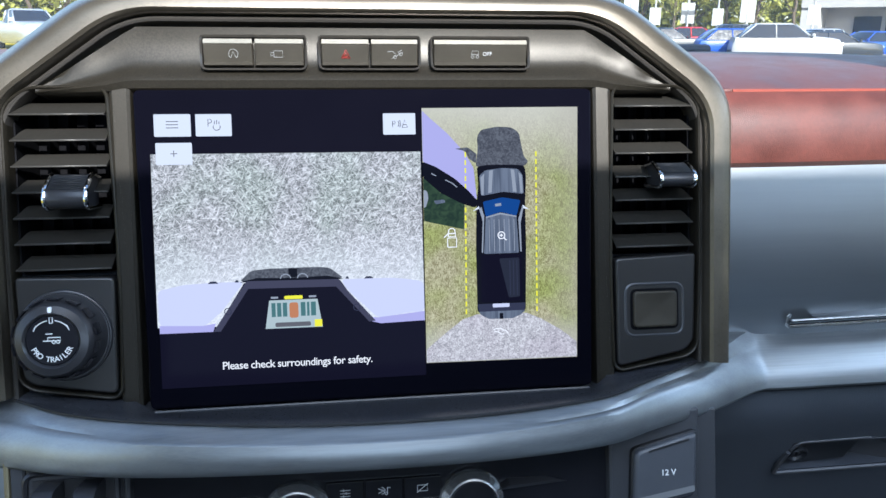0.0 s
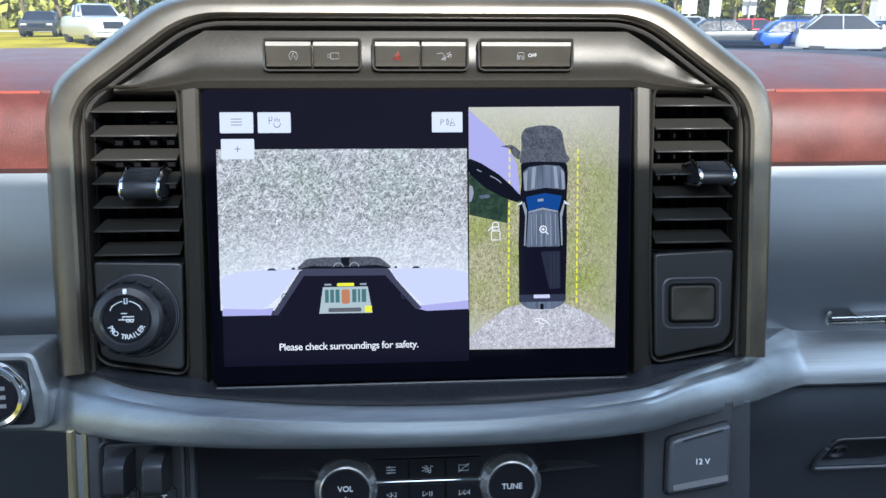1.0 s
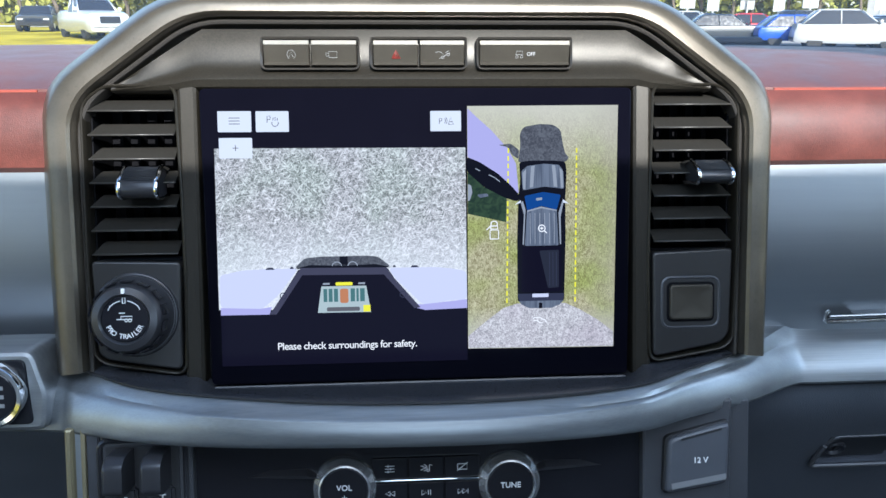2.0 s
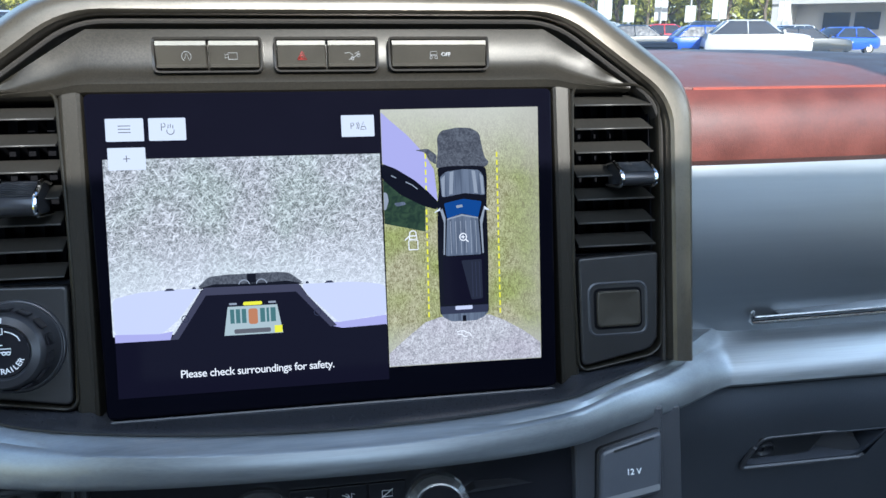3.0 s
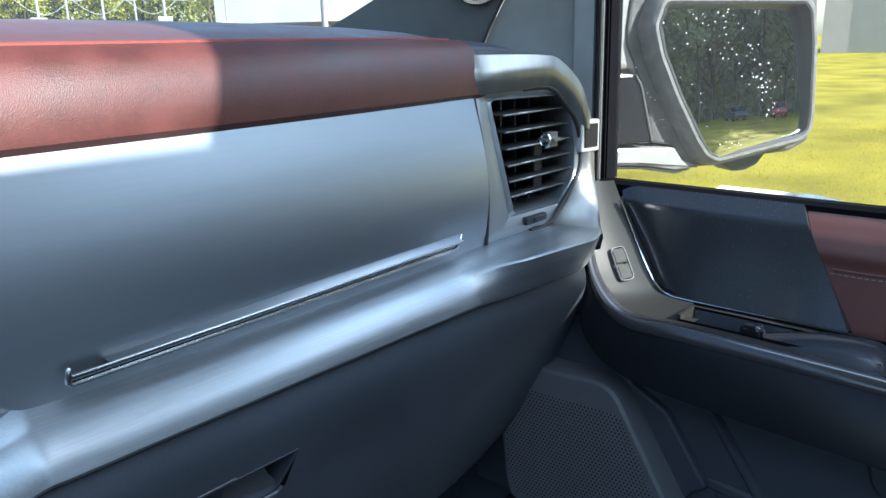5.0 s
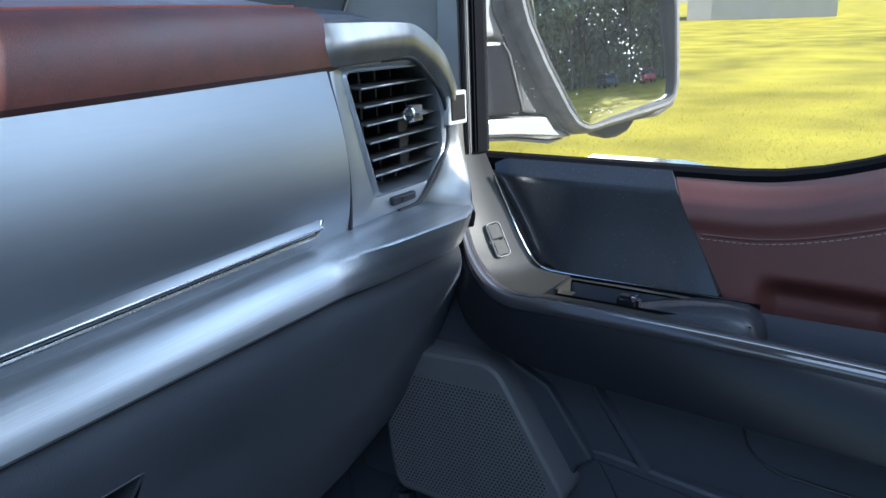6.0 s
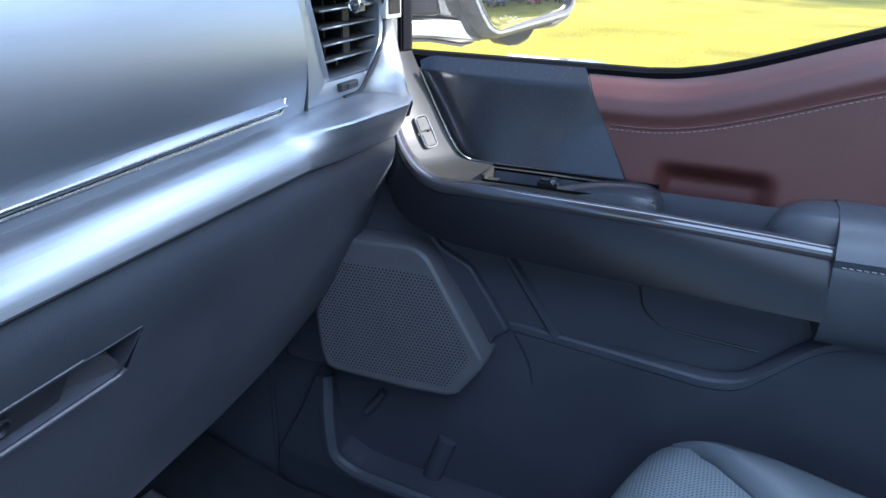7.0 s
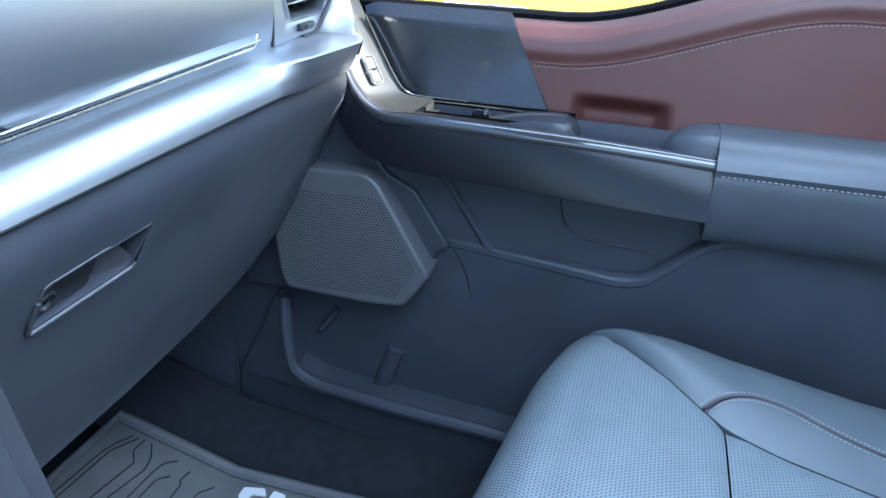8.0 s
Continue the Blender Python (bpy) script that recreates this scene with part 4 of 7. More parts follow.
shown("picture_hitch_edge", rounded([(-.0800, -.1118), (-.0700, -.1095), (-.0560, -.1100), (-.0420, -.1100), (-.0290, -.1095), (-.0190, -.1118)], .0015), 4, G_BLACK)
shown("picture_hitch_box", rect(-.0514, -.0464, -.1098, -.1045), 6, G_BLACK)
strokes("picture_chain", [arc(-.0532, -.1108, .0030, 10, 170, 8), arc(-.0434, -.1108, .0030, 10, 170, 8)], .0003, -.0043, G_STEEL2, scr)
for cx, cz in ((-.0868, -.1285), (-.0122, -.1290)):
    strokes("picture_sensor", [arc(cx, cz, .0019, 0, 360, 14)], .00025, -.0044, G_NAVY, scr)
for cx, cz, r_ in ((-.0946, -.1116, .0030), (-.0812, -.1113, .0012), (-.0173, -.1114, .0011), (-.0046, -.1117, .0028)):
    shown("picture_bump", [(cx - r_, cz - .0004), (cx + r_, cz - .0004), (cx + r_ * .5, cz + .0009), (cx - r_ * .5, cz + .0009)], 3, G_NAVY)
shown("picture_plate", [(-.0657, -.1396), (-.0325, -.1397), (-.0352, -.1230), (-.0631, -.1230)], 6, G_PLATE, "pale plate with plain bars")
for x0, x1 in ((-.0619, -.0596), (-.0587, -.0563), (-.0554, -.0529), (-.0450, -.0423), (-.0414, -.0400), (-.0391, -.0362)):
    shown("plate_bar", rect(x0, x1, -.1328, -.1246), 7, G_TEAL)
shown("plate_emblem", rounded(rect(-.0516, -.0464, -.1337, -.1246), .0016), 7, G_ORANGE)
shown("plate_sticker", rect(-.0372, -.0328, -.1394, -.1352), 7, G_YELLOW)
shown("plate_top_mark", rounded(rect(-.0543, -.0437, -.1226, -.1206), .0008), 8, G_YELLOW)
for x0 in (-.0621, -.0401):
    shown("plate_top_bar", rect(x0, x0 + .0042, -.1220, -.1209), 7, G_STEEL2)
shown("plate_foot_mark", rounded(rect(-.0600, -.0394, -.1388, -.1362), .0010), 7, G_INK)
# view from above
shown("top_view", [(.0288, -.1648), (.1230, -.1657), (.1260, -.0112), (.0298, -.0115)], 1, GR2, "view from above on green grass")
G_GRAVEL = glow("camera view of gravel", (0.72, 0.70, 0.74), E_, (0.33, 0.32, 0.35), 620, (1, 1, 1), (0.9, 0.86, 0.9), 30)
shown("gravel_picture", [(.0289, -.1645), (.1229, -.1654), (.1229, -.1560), (.1121, -.1477), (.1002, -.1407), (.0914, -.1368), (.0605, -.1366), (.0517, -.1392), (.0413, -.1469), (.0290, -.1567)], 2, G_GRAVEL, "pale gravel in the view from above")
shown("door_picture", rounded([(.0299, -.0129), (.0350, -.0179), (.0449, -.0267), (.0548, -.0379), (.0604, -.0477), (.0620, -.0666), (.0565, -.0625), (.0430, -.0506), (.0297, -.0433)], .001), 3, G_LILAC, "lilac open door in the view from above")
shown("door_shade", [(.0296, -.0529), (.0399, -.0622), (.0543, -.0690), (.0537, -.0845), (.0295, -.0789)], 3, G_GREEN)
shown("shade_gap", rounded([(.0297, -.0600), (.0318, -.0610), (.0325, -.0655), (.0308, -.0705), (.0296, -.0710)], .001), 4, G_STEEL2)
shown("shade_gap", rounded([(.0355, -.0668), (.0420, -.0662), (.0428, -.0680), (.0370, -.0690)], .001), 4, G_STEEL)
shown("door_edge", rounded([(.0295, -.0433), (.0373, -.0465), (.0487, -.0538), (.0566, -.0610), (.0627, -.0677), (.0610, -.0717), (.0528, -.0690), (.0399, -.0622), (.0295, -.0529)], .0015), 5, G_BLACK)
strokes("door_glint", [[(.0430, -.0545), (.0470, -.0565), (.0500, -.0590)], [(.0345, -.0505), (.0375, -.0520)]], .0003, -.0043, G_STEEL2, scr)
shown("shadow_picture", rounded([(.0616, -.0470), (.0632, -.0366), (.0629, -.0288), (.0654, -.0247), (.0753, -.0229), (.0840, -.0234), (.0889, -.0266), (.0904, -.0355), (.0918, -.0415), (.0943, -.0438), (.0932, -.0458), (.0910, -.0472)], .002), 3, G_SHADE)
shown("shadow_ear", rounded([(.0493, -.0359), (.0570, -.0351), (.0624, -.0391), (.0618, -.0448), (.0576, -.0419), (.0555, -.0374)], .001), 4, G_SHADE)
body = [(.0624, -.0468), (.0691, -.0459), (.0852, -.0460), (.0919, -.0467), (.0927, -.0527), (.0918, -.0700), (.0919, -.0960), (.0908, -.1353), (.0608, -.1356), (.0608, -.0953), (.0617, -.0694), (.0631, -.0580)]
shown("truck_body", rounded(body, .002), 4, G_BLACK, "dark pickup in the view from above")
shown("truck_hood", rounded([(.0638, -.0523), (.0673, -.0492), (.0778, -.0479), (.0878, -.0486), (.0905, -.0524), (.0910, -.0639), (.0785, -.0623), (.0645, -.0646)], .0015), 5, G_STEEL)
for q in ([(.0645, -.0535), (.0668, -.0510), (.0662, -.0640), (.0648, -.0640)], [(.0698, -.0495), (.0722, -.0489), (.0712, -.0625), (.0690, -.0630)], [(.0832, -.0488), (.0854, -.0490), (.0866, -.0627), (.0844, -.0624)], [(.0880, -.0505), (.0900, -.0525), (.0904, -.0632), (.0890, -.0630)]):
    shown("hood_glint", q, 6, G_STEEL2)
shown("truck_cowl", rounded([(.0645, -.0649), (.0785, -.0626), (.0908, -.0642), (.0893, -.0679), (.0776, -.0656), (.0653, -.0681)], .001), 6, G_BLACK)
shown("truck_windscreen", rounded([(.0656, -.0681), (.0776, -.0657), (.0888, -.0676), (.0862, -.0771), (.0763, -.0745), (.0672, -.0773)], .001), 7, G_BLUE)
shown("windscreen_glare", rounded([(.0729, -.0696), (.0767, -.0691), (.0769, -.0707), (.0731, -.0712)], .0005), 8, G_STEEL2)
shown("truck_roof", rounded([(.0672, -.0773), (.0763, -.0749), (.0862, -.0771), (.0874, -.0997), (.0656, -.0998)], .001), 5, G_STEEL)
shown("roof_edge", [(.0672, -.0773), (.0763, -.0749), (.0862, -.0771), (.0862, -.0779), (.0763, -.0760), (.0672, -.0782)], 6, G_STEEL2)
for i in range(6):
    shown("roof_rib", rect(.0689 + .0031 * i, .0693 + .0031 * i, -.0985, -.0790), 6, G_STEEL2)
for q in ([(.0632, -.0723), (.0645, -.0712), (.0662, -.0767), (.0650, -.0990), (.0642, -.0990), (.0652, -.0800)], [(.0901, -.0707), (.0906, -.0722), (.0887, -.0815), (.0890, -.0990), (.0882, -.0990), (.0874, -.0790)]):
    shown("truck_rail", q, 6, G_STEEL2)
shown("truck_bed", rounded([(.0637, -.1003), (.0889, -.1003), (.0888, -.1291), (.0632, -.1293)], .0015), 5, G_DARK)
shown("bed_glint", rounded([(.0749, -.1029), (.0874, -.1026), (.0874, -.1265), (.0804, -.1270)], .001), 6, G_BED)
for i in range(3):
    shown("bed_rib", rect(.0812 + .0022 * i, .0816 + .0022 * i, -.1255, -.1040), 7, G_NAVY)
shown("truck_tail", rounded([(.0606, -.1303), (.0909, -.1304), (.0902, -.1350), (.0617, -.1350)], .0008), 5, G_NAVY)
shown("tail_mark", rounded(rect(.0702, .0807, -.1327, -.1304), .0006), 6, G_PALE)
shown("truck_bumper", rounded([(.0614, -.1350), (.0907, -.1350), (.0878, -.1376), (.0825, -.1398), (.0678, -.1396), (.0631, -.1371)], .0008), 6, G_STEEL)
shown("bumper_hitch", rect(.0744, .0766, -.1399, -.1363), 7, G_BLACK)
shown("truck_mirror", [(.0593, -.0737), (.0632, -.0706), (.0632, -.0723)], 6, G_WHITE)
shown("truck_mirror", [(.0939, -.0732), (.0903, -.0705), (.0903, -.0726)], 6, G_WHITE)
for x0, x1 in ((.0555, .0539), (.0992, .0980)):
    for i in range(21):
        z = -.0381 - .00475 * i
        x = x0 + (x1 - x0) * i / 20
        shown("guide_dash", rect(x - .00045, x + .00045, z - .0030, z), 4, G_YELLOW)
ZX, ZZ = .0765, -.0887
strokes("zoom_symbol", [arc(ZX, ZZ, .0021, 0, 360, 16), [(ZX + .0015, ZZ - .0015), (ZX + .0031, ZZ - .0031)], [(ZX - .0010, ZZ), (ZX + .0010, ZZ)], [(ZX, ZZ - .0010), (ZX, ZZ + .0010)]], .00032, -.0046, G_TEXT, scr)
strokes("door_symbol", [[(.0434, -.0950), (.0488, -.0950), (.0488, -.0896), (.0434, -.0896), (.0434, -.0950)], [(.0438, -.0888), (.0484, -.0888), (.0478, -.0845), (.0468, -.0838), (.0452, -.0838), (.0442, -.0846), (.0438, -.0888)], [(.0438, -.0868), (.0412, -.0892)], [(.0442, -.0868), (.0480, -.0868)]], .00032, -.0046, G_TEXT, scr)
strokes("hitch_symbol", [[(.0703, -.1462), (.0722, -.1457), (.0748, -.1456), (.0765, -.1468), (.0782, -.1472), (.0794, -.1489)], [(.0708, -.1475), (.0735, -.1478), (.0750, -.1492), (.0766, -.1492)]], .0003, -.0046, G_TEXT, scr)
for x0, x1, z0, z1 in ((-.1238, -.1036, -.0268, -.0141), (-.1008, -.0808, -.0268, -.0142), (.0066, .0258, -.027, -.0145), (-.1234, -.1034, -.0428, -.0304)):
    shown("touch_key", rounded(rect(x0, x1, z0, z1), .0006), 6, G_WHITE, "pale touch key")
strokes("menu_symbol", [[(-.117, -.0183 - .0018 * i), (-.1104, -.0183 - .0018 * i)] for i in range(3)], .00022, -.0046, G_INK, scr)
strokes("plus_symbol", [[(-.1152, -.0366), (-.1116, -.0366)], [(-.1134, -.0384), (-.1134, -.0348)]], .00022, -.0046, G_INK, scr)
strokes("parking_hand_symbol", [[(-.0938, -.0213), (-.0938, -.0172), (-.0922, -.0172), (-.0917, -.0183), (-.0922, -.0193), (-.0938, -.0193)], arc(-.089, -.0215, .0020, -200, 20), [(-.0903, -.02), (-.0901, -.018)], [(-.089, -.02), (-.0889, -.0177)], [(-.0877, -.0202), (-.0876, -.0184)]], .0002, -.0046, G_INK, scr)
strokes("park_aid_symbol", [[(.0122, -.0226), (.0122, -.0192), (.0135, -.0192), (.0139, -.02), (.0135, -.0208), (.0122, -.0208)], arc(.0138, -.0207, .0022, -45, 45), arc(.0138, -.0207, .0032, -40, 40), [(.0178, -.0229), (.0194, -.0185), (.021, -.0229), (.0178, -.0229)], [(.0184, -.0213), (.0204, -.0213)]], .0002, -.0046, G_INK, scr)
lettering("notice", "Please check surroundings for safety.", .0064, pose(-.0474, -.0045, -.1604) @ FLAT, G_TEXT, scr, "white notice text", .0001, .93)

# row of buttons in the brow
# near black: puts the shade of hollows into the colour; also real rubber seals
SHADE_SEAL = material("near-black hollow shade and rubber", (0.006, 0.006, 0.007), 0.9, 0, 0.1, 40, 900, spec=0.02)
KEY_TOP = material("satin bright key edge", (0.17, 0.155, 0.125), 0.34, 0.7, 0.1, 60, 900)
KEY_FACE = material("satin bronze-grey key", (0.042, 0.037, 0.029), 0.36, 0.3, 0.12, 60, 900, spec=0.25)


def key(x0, x1, parent):
    sec = [(.01, .0262), (-.0036, .0262), (-.0040, .0256), (-.0008, .0164), (-.0012, .0158), (-.0022, .0142), (.01, .0136)]
    k = part("key", loft([[(x, d + e, z) for d, z in sec] for x, e in ((x0, .0012), (x0 + .0006, 0), (x1 - .0006, 0), (x1, .0012))], True, True), KEY_FACE, parent)
    part("key_top", loft([[(x, d, z) for d, z in ((-.0036, .0264), (-.0029, .0290), (-.0018, .0294), (.008, .0294), (.008, .0264))] for x in (x0 + .0003, x1 - .0003)], True, True), KEY_TOP, k, "bright satin upper edge")
    return k


def pod(x0, x1, n):
    ob = thing("button_group", "satin bronze-grey dashboard buttons with bright upper edges", "buttons", STACK, group="buttons above the screen")
    part("pod", sweep2d(rounded([(x0, .0125), (x1, .0125), (x1, .0302), (x0, .0302)], [.003, .003, .001, .001]), [(0, -.0015), (-.0012, -.0028), (-.0016, .012), (0, .012)], closed=True), GRAPHITE_IN, ob)
    w = (x1 - x0) / n
    for i in range(n):
        key(x0 + i * w + .0005, x0 + (i + 1) * w - .0005, ob)
    return ob


def key_mark(name, lines, r, _, mat, parent):
    """A symbol that lies on the key's leaning face."""
    bm = bmesh.new()
    for ln in lines:
        tube([(x, -.0009 - (z - .0164) * .348, z) for x, z in ln], r, 6, bm)
    return part(name, bm, mat, parent)


g1, g2, g3 = pod(-.0960, -.0378, 2), pod(-.0288, .0292, 2), pod(.0376, .0958, 1)
key_mark("auto_stop_symbol", [arc(-.0785, .0205, .0026, -60, 240), [(-.0797, .0191), (-.0785, .0221), (-.0773, .0191)]], .00014, -.0024, GREY_INK, g1)
key_mark("camera_symbol", [[(-.0555, .0188), (-.0505, .0188), (-.0505, .0222), (-.0555, .0222), (-.0555, .0188)], [(-.0555, .02), (-.0572, .0194), (-.0572, .0216), (-.0555, .021)]], .00014, -.0024, GREY_INK, g1)
key_mark("hazard_symbol", [[(-.0165, .0185), (-.0115, .0185), (-.014, .0228), (-.0165, .0185)], [(-.0152, .0192), (-.0128, .0192), (-.014, .0213), (-.0152, .0192)]], .0004, -.0026, RED_INK, g2)
key_mark("hill_symbol", [[(.0105, .0218), (.0135, .0222), (.0155, .0205)], [(.013, .0182), (.0195, .0215)], arc(.0150, .0190, .0009, 0, 360, 8), arc(.0185, .0206, .0009, 0, 360, 8), [(.0165, .0215), (.019, .0228)]], .00014, -.0024, GREY_INK, g2)
key_mark("traction_symbol", [[(.061, .0205), (.0655, .0205), (.065, .0225), (.0615, .0225), (.061, .0205)], arc(.0618, .0192, .0008, 0, 360, 8), arc(.0648, .0192, .0008, 0, 360, 8)], .00014, -.0024, GREY_INK, g3)
lettering("off_mark", "OFF", .0032, pose(.0706, -.0027, .0207) @ FLAT, GREY_INK, g3, "white lettering")


PANEL_DARK = material("dark brown satin panel", (0.0150, 0.0140, 0.0140), 0.32, 0, 0.12, 40, 1400, 0.02, spec=0.45)
BLADE_DARK = material("dark brown-grey vent blade", (0.020, 0.0185, 0.016), 0.42, 0.1, 0.1, 60, 400, spec=0.2)


def stack_vent(sx):
    ob = thing("air_vent", "dark centre air vent with seven grey blades and a thumb tab", "air vent", STACK, group="centre vents")
    x0, x1 = sorted((sx * .1505, sx * .2035))
    # housing, back and vanes carry the vent's inner shade as colour
    part("housing", sweep2d(rounded(rect(x0 - .001, x1 + .001, -.1045, .0005), .004), [(0, .010), (0.001, .010), (.001, .045), (0, .045)], closed=True), SHADE_SEAL, ob)
    part("back", box(x0, x1, .043, .047, -.104, 0), SHADE_SEAL, ob)
    for i in range(7):
        z = (-.0125 if sx < 0 else -.0100) - .0147 * i
        o, e = (x0 + .0002, x1 - .0012) if sx < 0 else (x1 - .0012, x0 + .0010)
        cut = .0045 if sx < 0 else -.0030
        rows = []
        for k, y, dz, th in ((0, .0010, 0, .0010), (1, .0045, .0024, .0012), (2, .0090, .0056, .0012), (3, .0120, .0074, .0010)):
            rows.append([(o + (cut * k / 3 if k else 0), y, z + dz), (e, y, z + dz), (e, y, z + dz - th), (o + (cut * k / 3 if k else 0), y, z + dz - th)])
        bl_ = part("blade", loft(rows, True, True), BLADE_DARK, ob, angle=20)
        part("blade_edge", tube([(o, .0009, z - .0004), (e, .0009, z - .0004)], .0006, 6), VENT_GREY, bl_, "grey front edge")
    for i in range(4):
        x = x0 + .01 + .011 * i
        part("inner_vane", box(x, x + .002, .028, .042, -.1, -.004), SHADE_SEAL, ob)
    xc, lo, hi = (-.1690, -.0670, -.0470) if sx < 0 else (.1845, -.0618, -.0462)
    h = hi - lo
    nose = rounded([(.008, hi - .001), (-.0050, hi), (-.0165, lo + .52 * h), (-.0180, lo + .20 * h), (-.0140, lo), (.008, lo + .002)], [.001, .003, .004, .003, .003, .001], 4)
    t = part("tab", prism(nose, xc - .0100, xc + .0100, .0006, axis="x"), KNOB, ob, "ribbed thumb tab")
    for k in range(8):
        u = .08 + .12 * k
        y, z = -.0056 - .0112 * u, hi - .0006 - (.48 * h - .001) * u
        part("rib", tube([(xc - .0092, y, z), (xc + .0092, y, z)], .0004, 5), BLACK, t)
    for e in (-1, 1):
        part("tab_end", tube([(xc + e * .0108, y, z) for y, z in nose[2:-2]], .0013, 8), CHROME, t, "polished chrome end")
    return ob


stack_vent(-1), stack_vent(1)

# trailer dial panel and the stowage button panel
dial = thing("trailer_dial", "black rotary dial with white lettering on a dark panel", "dial", STACK)
part("panel", prism(rounded([(-.2015, -.1625), (-.1960, -.1668), (-.1505, -.1742), (-.1500, -.1062), (-.2038, -.1048)], [.003, .004, .005, .003, .003]), -.0015, .012, .0015, seg=3), PANEL_DARK, dial)
DXC, DZC = -.1777, -.1384
ring_ = part("dial_ring", lathe([(.0246, .0), (.0240, -.006), (.0228, -.0085), (.0218, -.014), (.0206, -.0195), (.0190, -.0215), (.0152, -.0225), (.0142, -.0215), (.0139, -.0205), (.01, -.0205)], DXC, DZC, 56), KNOB, dial, "dark ridged ring")
part("dial_base", lathe([(.0262, .0), (.0262, -.0022), (.0256, -.0032), (.0250, -.0034), (.0248, -.0046), (.02, -.0046)], DXC, DZC, 56), KNOB, dial, "stepped satin base ring")
for i in range(14):
    aa = 2 * math.pi * i / 14
    grip = box(-.0034, .0034, -.0185, -.0085, -.0003, .0007, .0004)
    grip.transform(Matrix.Translation((DXC, 0, DZC)) @ Matrix.Rotation(aa, 4, "Y") @ Matrix.Translation((0, 0, .0218)))
    part("grip_pad", grip, PIANO, ring_)
part("dial_cap", lathe([(.0140, -.019), (.0138, -.0208), (.0132, -.0213), (.005, -.0215)], DXC, DZC, 44), PIANO, dial, "gloss black cap")
PY = -.0217
for i, ch in enumerate("PRO TRAILER"):
    a = 207 + i * 12.6
    if ch != " ":
        aa = radians(a)
        lettering("letter", ch, .0042, pose(DXC + .0104 * math.cos(aa), PY, DZC + .0104 * math.sin(aa)) @ FLAT @ pose(0, 0, 0, 0, 0, a + 90), WHITE_INK, dial, "white lettering", .0001)
strokes("dial_marks", [arc(DXC, DZC, .0112, 100, 140, 6), arc(DXC, DZC, .0112, 40, 80, 6), [(DXC - .0078, DZC + .0085), (DXC - .0092, DZC + .0056)], [(DXC + .0078, DZC + .0085), (DXC + .0092, DZC + .0056)],
                       [(DXC - .0008, DZC + .0097), (DXC + .0008, DZC + .0097), (DXC + .0008, DZC + .0128), (DXC - .0008, DZC + .0128), (DXC - .0008, DZC + .0097)],
                       [(DXC - .0045, DZC), (DXC + .0045, DZC), (DXC + .0045, DZC + .0018), (DXC - .002, DZC + .0018), (DXC - .002, DZC)], arc(DXC + .001, DZC - .0006, .0009, 0, 360, 8), arc(DXC + .0032, DZC - .0006, .0009, 0, 360, 8),
                       [(DXC - .003, DZC + .0038), (DXC + .0005, DZC + .0038)]], .00028, PY, WHITE_INK, dial)
part("pointer", prism(rounded(rect(DXC - .001, DXC + .001, DZC + .0155, DZC + .0185), .0006), -.0232, -.021), WHITE_INK, dial, "white pointer mark")

stow = thing("stowage_button", "dark panel with a recessed rectangular button", "button", STACK)
pan = rounded([(.1502, -.1742), (.196, -.1655), (.2012, -.1590), (.2030, -.1035), (.1498, -.1055)], [.005, .004, .003, .003, .003])
part("panel", prism(pan, -.0015, .012, .0015, seg=3), PANEL_DARK, stow)
part("recess_rim", sweep2d(rounded(rect(.1572, .1926, -.1535, -.1235), .005), [(0, -.0012), (-.0012, -.0022), (-.003, -.001), (-.003, .001), (0, .002)], closed=True), SATIN_BLACK, stow)
part("button_well", prism(rounded(rect(.1590, .1908, -.1512, -.1252), .004), -.0017, .006), SHADE_SEAL, stow, "well round the button, shade put into its colour")
dish_ = rounded(rect(.1605, .1892, -.1495, -.1268), .003, 6)
rings_ = []
for k, d in ((1.0, .003), (1.0, -.0026), (.985, -.0034), (.95, -.0037), (.85, -.0035), (.65, -.00315), (.4, -.0029), (.15, -.0028), (.03, -.0028)):
    rings_.append([(.17485 + (x - .17485) * k, d, -.13815 + (z + .13815) * k) for x, z in dish_])
part("push_button", loft(rings_, True, True), KEY_FACE, stow, "satin dark dished push button", 50)

# ---- lower console under the beam ----
RAIL = material("pale gold satin rail", (0.26, 0.225, 0.14), 0.36, 0.6, 0.1, 40, 900)
con = thing("lower_console", "black lower console with audio knobs and switches", "console", STACK)
part("face", prism(rounded([(-.2, -.42), (.2, -.42), (.2, -.2), (-.2, -.2)], .004), -.006, .06, .002), PIANO, con, "gloss black fascia")
part("fascia_left", prism(rounded(rect(-.199, -.143, -.42, -.2), .002), -.012, .0, .002), SATIN_BLACK, con)
part("fascia_right", prism(rounded(rect(.1395, .199, -.42, -.2), .002), -.012, .0, .002), SATIN_BLACK, con)
part("side_rail", prism(rounded(rect(-.2200, -.2145, -.46, -.2065), .001), -.012, .06, .002), RAIL, con, "pale gold satin side rail")
part("side_rail", prism(rounded(rect(-.2105, -.2075, -.46, -.2065), .001), -.012, .06, .001), RAIL, con, "pale gold satin side rail")
part("rail_bed", box(-.2145, -.2070, -.009, .06, -.46, -.204), BRUSHED_DARK, con, "grey bed between the rails")
part("edge_panel", box(-.2070, -.1995, -.0115, .06, -.46, -.2035, .0008), SATIN_BLACK, con)
part("side_panel", prism(rounded(rect(.2005, .2140, -.46, -.2035), .001), -.004, .06, .001), SATIN_BLACK, con, "flat black side panel")
KZ = -.2500
